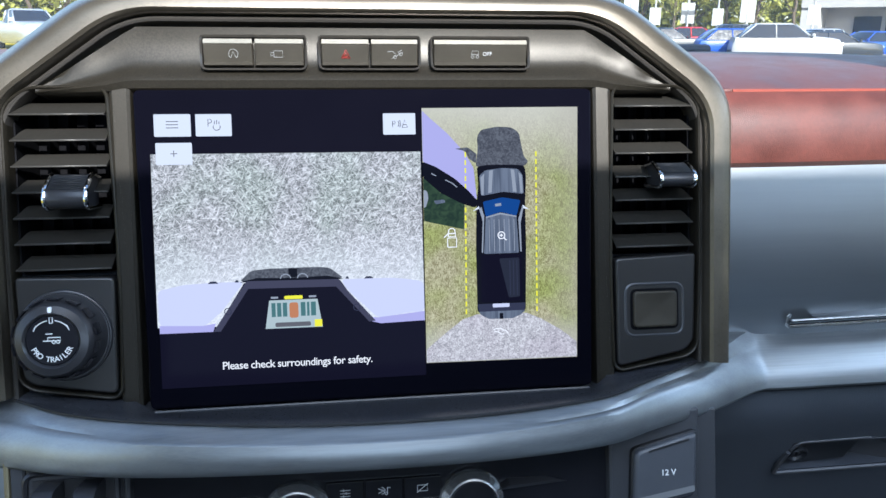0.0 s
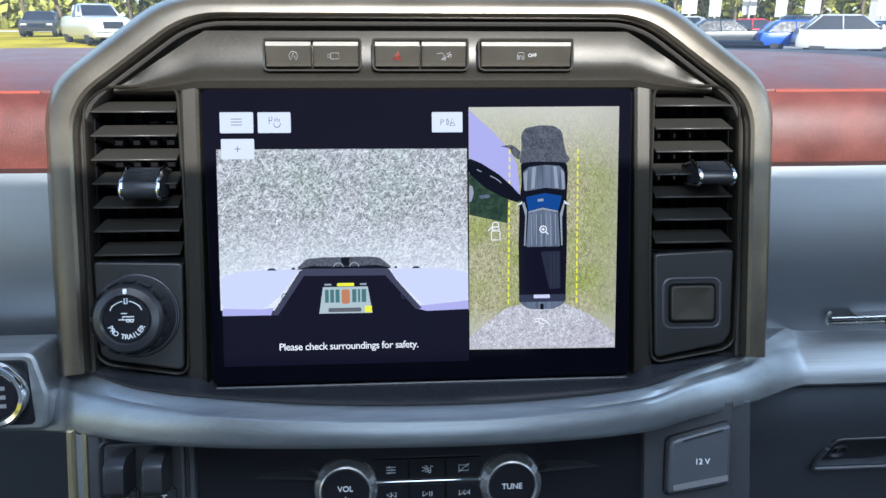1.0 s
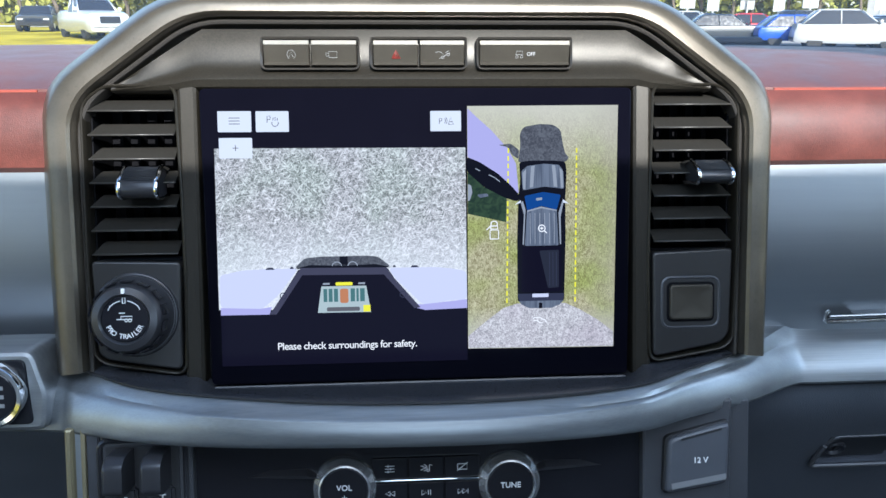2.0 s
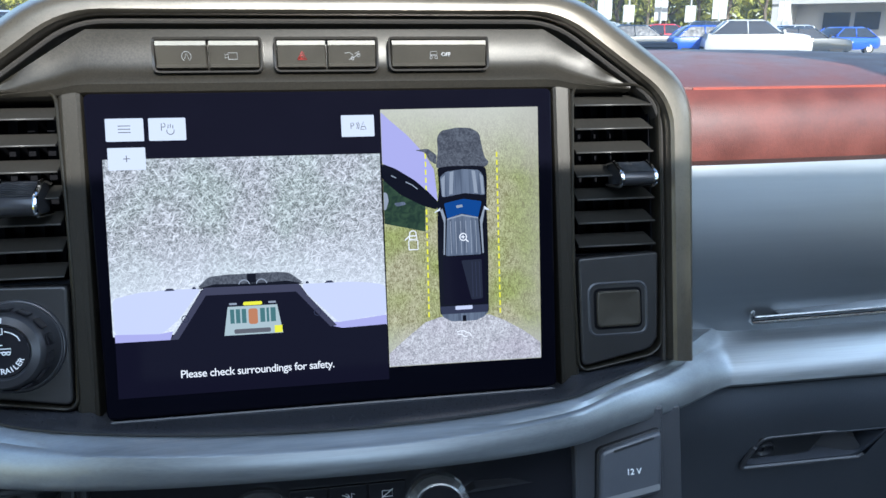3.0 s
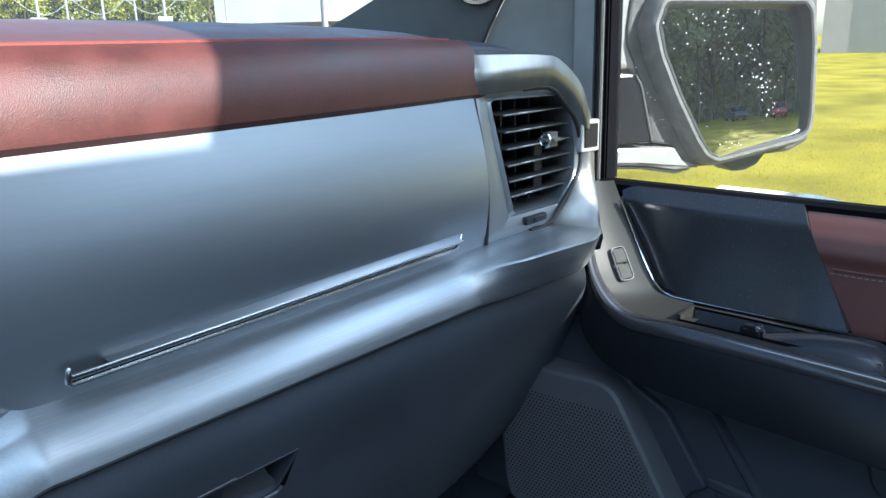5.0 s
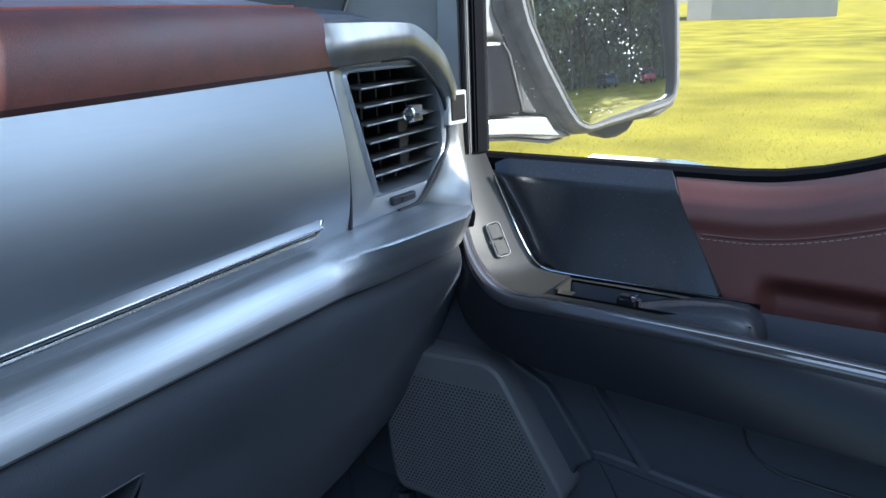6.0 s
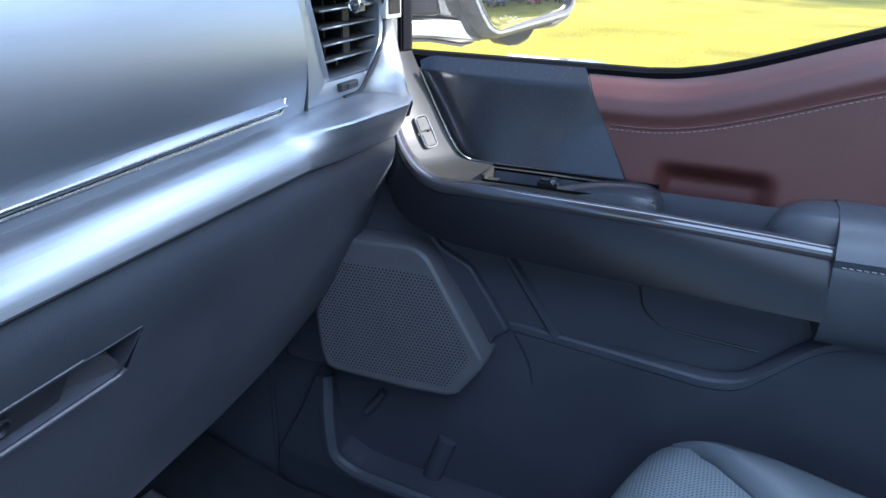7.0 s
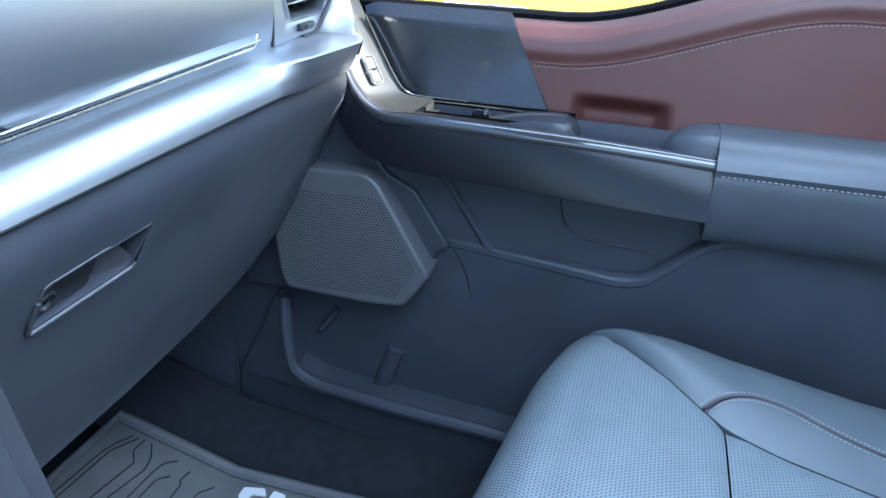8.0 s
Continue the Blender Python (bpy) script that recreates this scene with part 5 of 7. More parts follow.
for xk, txt in ((-.0508, "VOL"), (.0535, "TUNE")):
    kb = thing("audio_knob", "black audio knob with a faceted chrome ring", "knob", STACK, group="audio knobs")
    part("chrome_ring", lathe([(.0202, -.006), (.0202, -.009), (.0195, -.0115), (.0162, -.0160), (.0152, -.0164), (.0146, -.0155), (.0146, -.0135), (.01, -.0135)], xk, KZ, 26), RING, kb, "faceted polished chrome ring", 8)
    part("cap", lathe([(.0147, -.0125), (.0145, -.0152), (.0138, -.0158), (.004, -.0160)], xk, KZ, 40), PIANO, kb, "gloss black cap")
    lettering("knob_mark", txt, .0050, pose(xk, -.0162, KZ if txt == "TUNE" else KZ + .002) @ FLAT, WHITE_INK, kb, "white lettering")
    if txt == "VOL":
        strokes("power_symbol", [arc(xk, KZ - .0055, .0019, 120, 420, 12), [(xk, KZ - .0045), (xk, KZ - .0028)]], .00024, -.0162, WHITE_INK, kb)
    w = -1 if xk < 0 else 1
    fin = []
    for u, top, low, d in ((.0607, -.2423, -.2428, -.0062), (.047, -.2386, -.2428, -.0090), (.0234, -.2381, -.2430, -.0122), (.0182, -.2411, -.2432, -.0125)):
        fin.append([(xk + w * u, -.005, top), (xk + w * u, -.0055 + (d + .006) * .2, top), (xk + w * u, d, top - (top - low) * .55), (xk + w * u, d + .0004, low + .0002), (xk + w * u, -.0055, low)])
    part("fin", loft(fin), KNOB, kb, "moulded wedge beside the knob", 20)
for r_, z in enumerate((-.2395, -.2555)):
    for c in range(3):
        x = -.0225 + .0231 * c
        k = thing("console_button", "flat black console button with a white symbol", "button", STACK, group="console buttons")
        part("cap", prism(rounded(rect(x - .0112, x + .0112, z - .0068, z + .0068), .0008), -.0085, -.004, .0007), PIANO, k)
        if r_ == 0:
            sy = [[[(x - .003, z + .0018 - .0018 * i), (x + .003, z + .0018 - .0018 * i)] for i in range(3)] + [[(x - .001 + .0016 * (i % 2), z + .0026 - .0018 * i), (x - .001 + .0016 * (i % 2), z + .001 - .0018 * i)] for i in range(3)],
                  [arc(x - .0015, z, .002, -90, 90), [(x - .0035, z + .0014), (x, z)], [(x - .0035, z - .0014), (x, z)], [(x + .002, z - .0015), (x + .002, z + .002), (x + .0038, z + .0015)], arc(x + .0013, z - .0017, .0008, 0, 360, 8)],
                  [[(x - .003, z - .0018), (x + .003, z - .0018), (x + .003, z + .0018), (x - .003, z + .0018), (x - .003, z - .0018)], [(x - .0034, z - .0026), (x + .0034, z + .0026)]]][c]
        else:
            sy = [[[(x + .003, z - .0015), (x, z), (x + .003, z + .0015), (x + .003, z - .0015)], [(x, z - .0015), (x - .003, z), (x, z + .0015), (x, z - .0015)]],
                  [[(x - .003, z - .0015), (x, z), (x - .003, z + .0015), (x - .003, z - .0015)], [(x + .0012, z - .0015), (x + .0012, z + .0015)], [(x + .0026, z - .0015), (x + .0026, z + .0015)]],
                  [[(x - .003, z - .0015), (x, z), (x - .003, z + .0015), (x - .003, z - .0015)], [(x, z - .0015), (x + .003, z), (x, z + .0015), (x, z - .0015)], [(x + .0034, z - .0015), (x + .0034, z + .0015)]]][c]
        strokes("symbol", sy, .0002, -.0087, WHITE_INK, k)
part("chrome_line", prism(rect(-.034, .036, -.2482, -.2466), -.009, -.005, .0004), CHROME, con, "thin chrome line")
# brake switches
sw = thing("trailer_switch", "black twin slide switches in a recessed frame", "switch", STACK)
part("frame", sweep2d(rounded(rect(-.1975, -.1490, -.30, -.2155), .005), [(0, -.0135), (-.0015, -.0148), (-.003, -.0135), (-.003, -.005), (0, -.005)], closed=True), KNOB, sw)
part("well", box(-.195, -.1515, -.0128, -.009, -.30, -.218), BLACK, sw)
for x, ch in ((-.1845, "-"), (-.1625, "+")):
    lev = prism(rounded([(-.011, -.2185), (-.028, -.2190), (-.0345, -.2235), (-.0345, -.2400), (-.030, -.2425), (-.011, -.2415)], .003), x - .0062, x + .0062, .0025, axis="x", seg=3)
    part("lever", lev, KNOB, sw, "dark slide lever")
    part("rocker", box(x - .0085, x + .0085, -.017, -.012, -.256, -.2425, .0015), KNOB, sw)
    lettering("mark", ch, .008, pose(x + .002, -.0175, -.2475) @ FLAT, WHITE_INK, sw, "white lettering")
# socket cover
so = thing("socket_cover", "dark grey hinged power socket cover", "socket cover", STACK)
cov = part("lid", prism(rounded([(.1525, -.259), (.1930, -.253), (.1945, -.2135), (.1540, -.2235)], .004), -.019, -.012, .0025, seg=3), LID_GREY, so)
part("lid_edge", sweep2d(rounded([(.1515, -.260), (.1938, -.254), (.1955, -.2125), (.153, -.2225)], .004), [(0, -.0155), (.001, -.0165), (.002, -.0155), (.002, -.012), (0, -.012)], closed=True), BLACK, so)
part("lid_slot", prism([(.1625, -.2245), (.1885, -.2183), (.1885, -.2170), (.1625, -.2232)], -.0194, -.018), BLACK, cov, "dark finger slot")
part("lid_chin", loft([[(.1560, -.0192, -.2520), (.1918, -.0192, -.2465)], [(.1562, -.0200, -.2555), (.1916, -.0200, -.2500)], [(.1580, -.0165, -.2585), (.1905, -.0165, -.2530)]]), TAB_GREY, cov, "pale chamfer")
lettering("socket_mark", "12 V", .0052, pose(.175, -.0192, -.2375) @ FLAT, WHITE_INK, so, "white lettering")

# start button pod at the wheel side
st = thing("start_button", "chrome-ringed black start button in a smoked silver pod", "start button", pose(-0.255, 0.40, 1.531, -8, 0, 0))
part("pod", prism(rounded([(-.09, -.033), (.022, -.033), (.025, -.010), (.018, .018), (-.09, .018)], .006), .0, .04, .003), BRUSHED, st, "brushed pod")
part("plate", prism(rounded([(-.088, -.028), (.0155, -.028), (.0135, .013), (-.088, .013)], .004), -.0012, .004, .001), PURPLE_GLOSS, st, "gloss smoked plate")
part("ring", lathe([(.0205, -.001), (.0205, -.005), (.019, -.0075), (.0165, -.007), (.016, -.005), (.01, -.005)], -.0065, -.0075, 44), CHROME, st, "chrome ring")
part("cap", lathe([(.0162, -.004), (.016, -.0062), (.0152, -.0068), (.004, -.0068)], -.0065, -.0075, 40), PIANO, st, "gloss black cap")
for i, z in enumerate((-.0025, -.008, -.0135)):
    part("cap_print", box(-.0155, .0025, -.0071, -.0068, z - .0012, z + .0012), GREY_INK, st, "grey print")

# ---- the passenger door ----
def ease(t):
    t = min(1.0, max(0.0, t))
    return t * t * (3 - 2 * t)


def belt(y):
    """Height of the window's lower edge along the door."""
    t = min(1.0, max(0.0, (0.22 - y) / 0.30))
    return 1.542 + 0.07 * t * t * (3 - 2 * t)


door = thing("passenger_door", "closed passenger door with brown leather, dark trim and a speaker", "car door", pose(0.86, 0, 0.9))
DI = Matrix.Translation((-0.86, 0, -0.9))


def dpart(name, bm, mat, label="", angle=32, parent=None):
    bm.transform(DI)
    return part(name, bm, mat, parent or door, label, angle)


dpart("shell", box(0.872, 0.93, -0.5, 0.62, 0.9, 1.535), WHITE_PAINT, "white outer shell")
ysb = [0.49 - 0.03 * i for i in range(34)]
dpart("belt_seal", loft([[(0.885, y, belt(y) - 0.02), (0.864, y, belt(y) - 0.006), (0.864, y, belt(y) + 0.003), (0.868, y, belt(y) + 0.0065), (0.88, y, belt(y) + 0.0065), (0.886, y, belt(y) - 0.002)] for y in ysb], True, True), SHADE_SEAL, "black rubber belt seal")
# shade put into the shape: cut off and sunk outside the moulding's sunlit stretch
dpart("outer_sill", loft([[(0.888, y, belt(y) - 0.03), (0.888, y, belt(y) + 0.004 - .012 * ease((.27 - y) / .05)), (0.905, y, belt(y) + 0.005 - .012 * ease((.27 - y) / .05)), (0.925, y, belt(y) - 0.006), (0.94, y, belt(y) - 0.04)] for y in ysb if y < .375]), SATIN_CHROME, "bright outer belt moulding")
# dark upper panel
def panel_front(z):
    return float(np.interp(z, [1.4465, 1.449, 1.4535, 1.4587, 1.4673, 1.4877, 1.51, 1.53, 1.541], [.384, .3925, .3985, .4025, .410, .4245, .4405, .453, .459]))


rows = []
for z in [1.4465 + .0835 * i / 16 for i in range(17)] + [1.5312, 1.5330, 1.5370, 1.5410, 1.5440, 1.5455]:
    yf, yb = panel_front(z), .2245 + (z - 1.4465) * .55
    bevel = .55 * max(0.0, z - 1.5305)                 # the upper edge leans away under the seal
    dish = .003 * math.sin(math.pi * min(1.0, (z - 1.4465) / .0845)) + bevel
    row = [(.845 + (z - 1.4465) * .25 + bevel, yf + .002, z)]
    for k in range(15):
        u = k / 14
        row.append((.831 + (z - 1.4465) * .25 + dish + .005 * max(0, 1 - u / .12) ** 2 * (1 - u), yf + (yb - yf) * u, z))
    rows.append(row + [(.872, yb - .001, z)])
up = loft(rows)
dpart("upper_panel", up, material("dark satin door panel", (0.027, 0.030, 0.036), 0.24, 0.3, 0.1, 20, 600, 0.0, coat=0.2), "dark satin upper panel")
line = [(0.853, 0.453, 1.531), (0.8405, 0.4245, 1.4877), (0.8350, 0.4085, 1.4650), (0.8325, 0.3985, 1.4535), (0.8310, 0.3870, 1.4475), (0.8302, 0.370, 1.4458), (0.8295, 0.30, 1.4450), (0.829, 0.2225, 1.4448)]
dpart("chrome_line", tube([(x - .001, y, z) for x, y, z in spline(line, 5)], 0.0014, 8), CHROME, "bright chrome line")
# leather field
def field_x(h):
    """Inward face of the leather at h below the belt."""
    pts = ((-0.01, .878), (0.0, .866), (.008, .858), (.02, .8495), (.034, .8455), (.045, .8470), (.05, .8460), (.10, .8405), (.16, .834), (.25, .83))
    for (a, xa), (b, xb) in zip(pts, pts[1:]):
        if h <= b:
            return xa + (xb - xa) * (h - a) / (b - a)
    return pts[-1][1]


rows = []
for j in range(150):
    ring_row = []
    for i in range(56):
        h = -0.006 + 0.176 * i / 55
        front = 0.2745 - max(0, h - 0.003) * 0.536
        y = front - (front + 0.62) * (j / 149) ** 1.4
        z = belt(y) - h
        dip = ease((y - .084) / .022) * ease((.202 - y) / .022) * ease((1.468 - z) / .022)      # soft pull cup pressed into the field
        ring_row.append((field_x(h) + .016 * dip, y, z))
    rows.append(ring_row)
bm_ = loft(rows)
dpart("leather_field", bm_, LEATHER_DOOR, "brown leather upper field")
seam = [(field_x(.047) - 0.0008, y, belt(y) - .047) for y in [0.245 - 0.012 * i for i in range(60)]]
dpart("seam_cord", tube(seam, 0.0012, 6), LEATHER_DOOR, "brown seam")
st_bm = bmesh.new()
for i in range(0, 140):
    y = 0.246 - 0.0052 * i
    tube([(field_x(.0505) - 0.0010, y, belt(y) - .0505), (field_x(.0505) - 0.0010, y - 0.0034, belt(y - 0.0034) - .0505)], 0.00035, 5, st_bm)
tagged(dpart("stitching", st_bm, DARK_THREAD, "brown stitches"), kind="stuff")

# silver ledge from the panel's foot to the pull bar
A_ = spline([(.8635, .468, 1.549), (.8450, .4335, 1.4995), (.836, .405, 1.4605), (.8325, .384, 1.4478), (.8315, .30, 1.4465), (.831, .2215, 1.4458)], 5)
B_ = spline([(.842, .492, 1.551), (.813, .464, 1.500), (.797, .444, 1.462), (.7865, .412, 1.4395), (.784, .30, 1.437), (.785, .2, 1.4345)], 5)
rows = []
for a, b in zip(A_, B_):
    a, b = Vector(a), Vector(b)
    rows.append([a.lerp(b, k / 5) + Vector((0.002, 0, -0.002)) * math.sin(math.pi * k / 5) for k in range(6)])
bm_ = bmesh.new()
vs_ = [[bm_.verts.new(p) for p in r] for r in rows]
for a, b in zip(vs_, vs_[1:]):
    for k in range(5):
        yc = (a[k].co.y + b[k].co.y) / 2
        if 0.2 < yc < 0.352 and k in (1, 2, 3):
            continue
        bm_.faces.new((a[k], a[k + 1], b[k + 1], b[k]))
dpart("ledge", bm_, LEDGE, "satin silver ledge with a grab recess")
# recess lining coloured near black to stand for the shade inside
dpart("grab_recess", loft([[(0.826, y, 1.447), (0.826, y, 1.405), (0.793, y, 1.405), (0.793, y, 1.440)] for y in (0.358, 0.30, 0.24, 0.19)]), SHADE_SEAL, "grab recess, shade put into its colour")
dpart("recess_end", box(0.793, 0.826, 0.356, 0.359, 1.405, 1.444), LEDGE, "satin recess end")
# lock switches in one chrome rim
ka, kb = 6, 11
a0, b0, a1, b1 = (Vector(p) for p in (A_[ka], B_[ka], A_[kb], B_[kb]))
tt = ((a0 + b0) / 2 - (a1 + b1) / 2).normalized()
ss = ((b0 - a0) + (b1 - a1)).normalized()
ss = (ss - tt * ss.dot(tt)).normalized()
nn_ = ss.cross(tt).normalized()
if nn_.x > 0:
    nn_, ss = -nn_, -ss
mid = (a0 + b0 + a1 + b1) / 4 + nn_ * 0.0005
SW = Matrix(((ss.x, tt.x, nn_.x, mid.x), (ss.y, tt.y, nn_.y, mid.y), (ss.z, tt.z, nn_.z, mid.z), (0, 0, 0, 1)))
bm_ = sweep2d(rounded(rect(-.0066, .0066, -.0172, .0172), .004), [(0, .0010), (-.0003, .0014), (-.0008, .0010), (-.0008, -.002), (0, -.002)], axis="z", closed=True)
bm_.transform(SW)
dpart("switch_rim", bm_, SILVER, "pale rim")
for e in (-1, 1):
    bm_ = box(-.0062, .0062, e * .0086 - .0074, e * .0086 + .0074, -.002, .0011, .0008)
    bm_.transform(SW)
    dpart("lock_switch", bm_, LEDGE, "satin silver lock switch")
    bm_ = box(-.0014, .0014, e * .0086 - .002, e * .0086 + .0012, .0009, .0013)
    bm_.transform(SW)
    dpart("switch_mark", bm_, BLACK, "dark switch mark")
rows = []
for y, zt, k in ((.30, 1.4375, 1), (.285, 1.4395, 1), (.265, 1.4455, 1), (.24, 1.4505, 1), (.215, 1.4525, 1), (.200, 1.4520, .98), (.191, 1.4485, .94), (.185, 1.441, .86), (.182, 1.430, .74), (.181, 1.41, .6)):
    xm, hw = .8115, .0245 * k
    zt -= .0055
    rows.append([(xm + hw, y, 1.40), (xm + hw, y, zt - .006), (xm + hw * .85, y, zt - .0015), (xm + hw * .45, y, zt), (xm - hw * .4, y, zt - .0005), (xm - hw * .8, y, zt - .004), (xm - hw, y, zt - .012), (xm - hw, y, 1.40)])
dpart("grip_pad", loft(rows), FOOT_BLACK, "black padded grip")
dpart("window_switch", box(0.799, 0.812, 0.284, 0.304, 1.432, 1.4445, 0.003), PIANO, "black window switch")
dpart("switch_tip", box(0.7995, 0.811, 0.286, 0.291, 1.4415, 1.4462, 0.001), CHROME, "chrome switch tip")
# pull bar, dark gloss with a bright upper edge
BAR = [(.842, .492, 1.551, .835, .500, 1.542), (.813, .464, 1.500, .806, .480, 1.484), (.796, .442, 1.462, .785, .462, 1.427), (.787, .407, 1.4385, .771, .428, 1.390), (.784, .35, 1.437, .763, .362, 1.376),
       (.784, .2, 1.4345, .758, .20, 1.3705), (.786, .10, 1.430, .755, .10, 1.368), (.787, .036, 1.4265, .753, .036, 1.367)]
rows, roll = [], []
for bx, by, bz, fx, fy, fz in spline(BAR, 6):
    b, f = Vector((bx, by, bz)), Vector((fx, fy, fz))
    o = Vector((-1, 0, 0))
    up = lambda k, z: b + o * k + Vector((0, 0, z))
    roll.append([b + Vector((.012, 0, -.004)), up(-.001, .0005), up(.002, .0014), up(.006, .0012), up(.0095, -.0004), up(.0122, -.0034), up(.0132, -.0072), up(.0130, -.0100), up(.0112, -.0110)])
    low = roll[-1][-1]
    rows.append([roll[-1][-1], low.lerp(f, .1) + o * .0012, low.lerp(f, .5) + o * .0016, low.lerp(f, .93) + o * .0006, f, f + Vector((.006, 0, -.003)), f + Vector((.04, 0, .002))])
bar_ = dpart("pull_bar", loft(rows), PURPLE_GLOSS, "dark satin pull bar")
dpart("bar_roll", loft(roll), BAR_EDGE, "dark gloss upper roll", parent=bar_)
dpart("bar_end", loft([rows[-1], [p + Vector((0.03, 0, 0)) for p in rows[-1]]]), PURPLE_GLOSS)
# armrest
rows = []
for i in range(34):
    y = 0.036 - 0.0165 * i
    k = 1
    zt = 1.4525
    rows.append([(.845, y, 1.43), (.843, y, zt - .004), (.832, y, zt), (.812, y, zt + .0005), (.792, y, zt - .003), (.776, y, zt - .012), (.768, y, zt - .024 * k), (.764, y, 1.421), (.7655, y, 1.4135),
                 (.7645, y, 1.411), (.763, y, 1.404), (.763, y, 1.38), (.766, y, 1.352), (.776, y, 1.338), (.82, y, 1.334)])
dpart("armrest", loft(rows), BLACK_LEATHER, "black leather armrest")
dpart("armrest_end", loft([[p for p in rows[0]], [(.84, .037, p[2]) for p in rows[0]]]), BLACK_LEATHER)
nose = []
for i in range(9):
    u = i / 8
    s_ = math.sqrt(max(0.0, 1 - u ** 2.4))
    y, zt, x0_, x1_ = .036 + .055 * u, 1.420 + .0315 * s_, .812 - .024 * s_, .812 + .034 * s_
    nose.append([(x1_, y, 1.40), (x1_, y, zt - .012 * s_), (x1_ - .006 * s_, y, zt - .003 * s_), (x1_ - .016 * s_, y, zt), (x0_ + .016 * s_, y, zt), (x0_ + .006 * s_, y, zt - .004 * s_), (x0_, y, zt - .014 * s_), (x0_, y, 1.40)])
dpart("armrest_nose", loft(nose), BLACK_LEATHER, "rounded armrest nose")
st_bm = bmesh.new()
for i in range(80):
    y = 0.03 - 0.0056 * i
    tube([(.7634, y, 1.4155), (.7634, y - .0036, 1.4152)], .0005, 5, st_bm)
tagged(dpart("armrest_stitching", st_bm, THREAD, "pale stitches"), kind="stuff")
# lower door
rows = []
for i in range(30):
    y = 0.66 - 0.042 * i
    rows.append([(.826, y, 1.56 if y > .5 else 1.44), (.822, y, 1.41), (.818, y, 1.36), (.82, y, 1.25), (.828, y, 1.1), (.832, y, 0.98), (.835, y, 0.88)])
dpart("lower_panel", loft(rows), SOFT_BLACK, "black grained lower panel")
poc = [(0.334, 1.268), (0.30, 1.262), (0.115, 1.256), (0.085, 1.264), (0.025, 1.322), (-0.01, 1.333), (-0.55, 1.345), (-0.55, 0.95), (0.24, 0.95), (0.27, 1.00), (0.295, 1.10), (0.305, 1.225)]
pk = prism(rounded(poc, 0.02), 0.799, 0.834, 0.005, axis="x", seg=3)
for v in pk.verts:
    v.co.x += .021 * max(0.0, (v.co.y - .09) / .24) + .13 * max(0.0, 1.235 - v.co.z) * min(1.0, max(0.0, (v.co.y - .05) / .2))
dpart("map_pocket", pk, SOFT_BLACK, "black map pocket")
rim = [(0.7985 + .021 * max(0.0, (y - .09) / .24), y, z) for y, z in bend([(0.334, 1.268), (0.22, 1.263), (0.115, 1.258), (0.085, 1.265), (0.025, 1.323), (-0.01, 1.334), (-0.55, 1.346)], 0.03)]
dpart("pocket_rim", loft([[(x + .020, y, z - .006), (x + .017, y, z + .0045), (x + .012, y, z + .0052), (x + .0015, y, z + .0035), (x - .0010, y, z + .0010), (x - .0012, y, z - .0060), (x + .0008, y, z - .0085)] for x, y, z in rim]), SOFT_BLACK, "flat pocket lip")
dpart("rib", tube([(0.8225, .3345, 1.352), (0.8235, .2725, 1.262)], .011, 10, flat=0.6), SOFT_BLACK, "moulded rib")
front_ = [(.62, 1.45), (.482, 1.45), (.4095, 1.351), (.3725, 1.333), (.3255, 1.2635), (.3435, 1.2500), (.350, 1.225), (.385, 1.165), (.62, 1.16)]
dpart("front_field", prism(rounded(front_, .005), .8105, .83, .004, axis="x", seg=2), SOFT_BLACK, "raised field round the speaker")
dpart("panel_seam", tube([(0.8175, y, z) for y, z in bend([(0.20, 1.365), (0.188, 1.315), (0.165, 1.30), (0.075, 1.294)], 0.02)], 0.0012, 6), BLACK)
# speaker
def on_speaker(bm):
    """Lays a sheet drawn about x = 0 onto the speaker's leaning plane."""
    for v in bm.verts:
        v.co.x += .781 - .0614 * (v.co.y - .342) + .063 * (v.co.z - 1.234)
    return bm


sp = rounded([(.56, 1.3545), (.431, 1.3585), (.413, 1.3495), (.3435, 1.237), (.3435, 1.229), (.374, 1.1845), (.43, 1.1825), (.534, 1.189), (.5425, 1.212)], [.01, .012, .012, .008, .008, .012, .01, .01, .02])
speaker = dpart("speaker", on_speaker(prism(sp, 0.0, .05, .0055, axis="x", seg=2)), material("grey speaker shell", (0.092, 0.092, 0.099), 0.34, 0, 0.1, 40, 900, 0.3), "grey angular speaker cover")
grille = on_speaker(prism(rounded([(.55, 1.327), (.409, 1.3265), (.359, 1.2375), (.3845, 1.1945), (.5225, 1.1985), (.535, 1.212)], .006), -.0004, .004, .0003, axis="x"))
g_ = dpart("speaker_mesh", grille, SPEAKER_MESH, "perforated mesh", parent=speaker)
holes_uv(g_, 1, 2)
# bottle pocket
rim = bend([(0.558, 1.15), (0.552, 1.096), (0.538, 1.047), (0.507, 1.032), (0.475, 1.028), (0.388, 1.019), (0.265, 1.013), (0.15, 1.0)], 0.02)
dpart("bottle_pocket_rim", tube([(0.782 + max(0.0, z - 1.05) * .25, y, z) for y, z in rim], 0.0095, 10), SOFT_BLACK, "rounded bottle pocket rim")
bp_ = prism(rounded([(0.66, 0.90), (0.15, 0.90), (0.15, 1.0), (0.265, 1.013), (0.475, 1.028), (0.507, 1.032), (0.538, 1.047), (0.552, 1.096), (0.558, 1.15), (0.575, 1.15), (0.60, 1.09), (0.65, 1.0)], .006), 0.778, 0.83, 0.003, axis="x")
for v in bp_.verts:
    v.co.x = min(.83, v.co.x + max(0.0, v.co.z - 1.05) * .25 + .5 * max(0.0, v.co.y - .565))
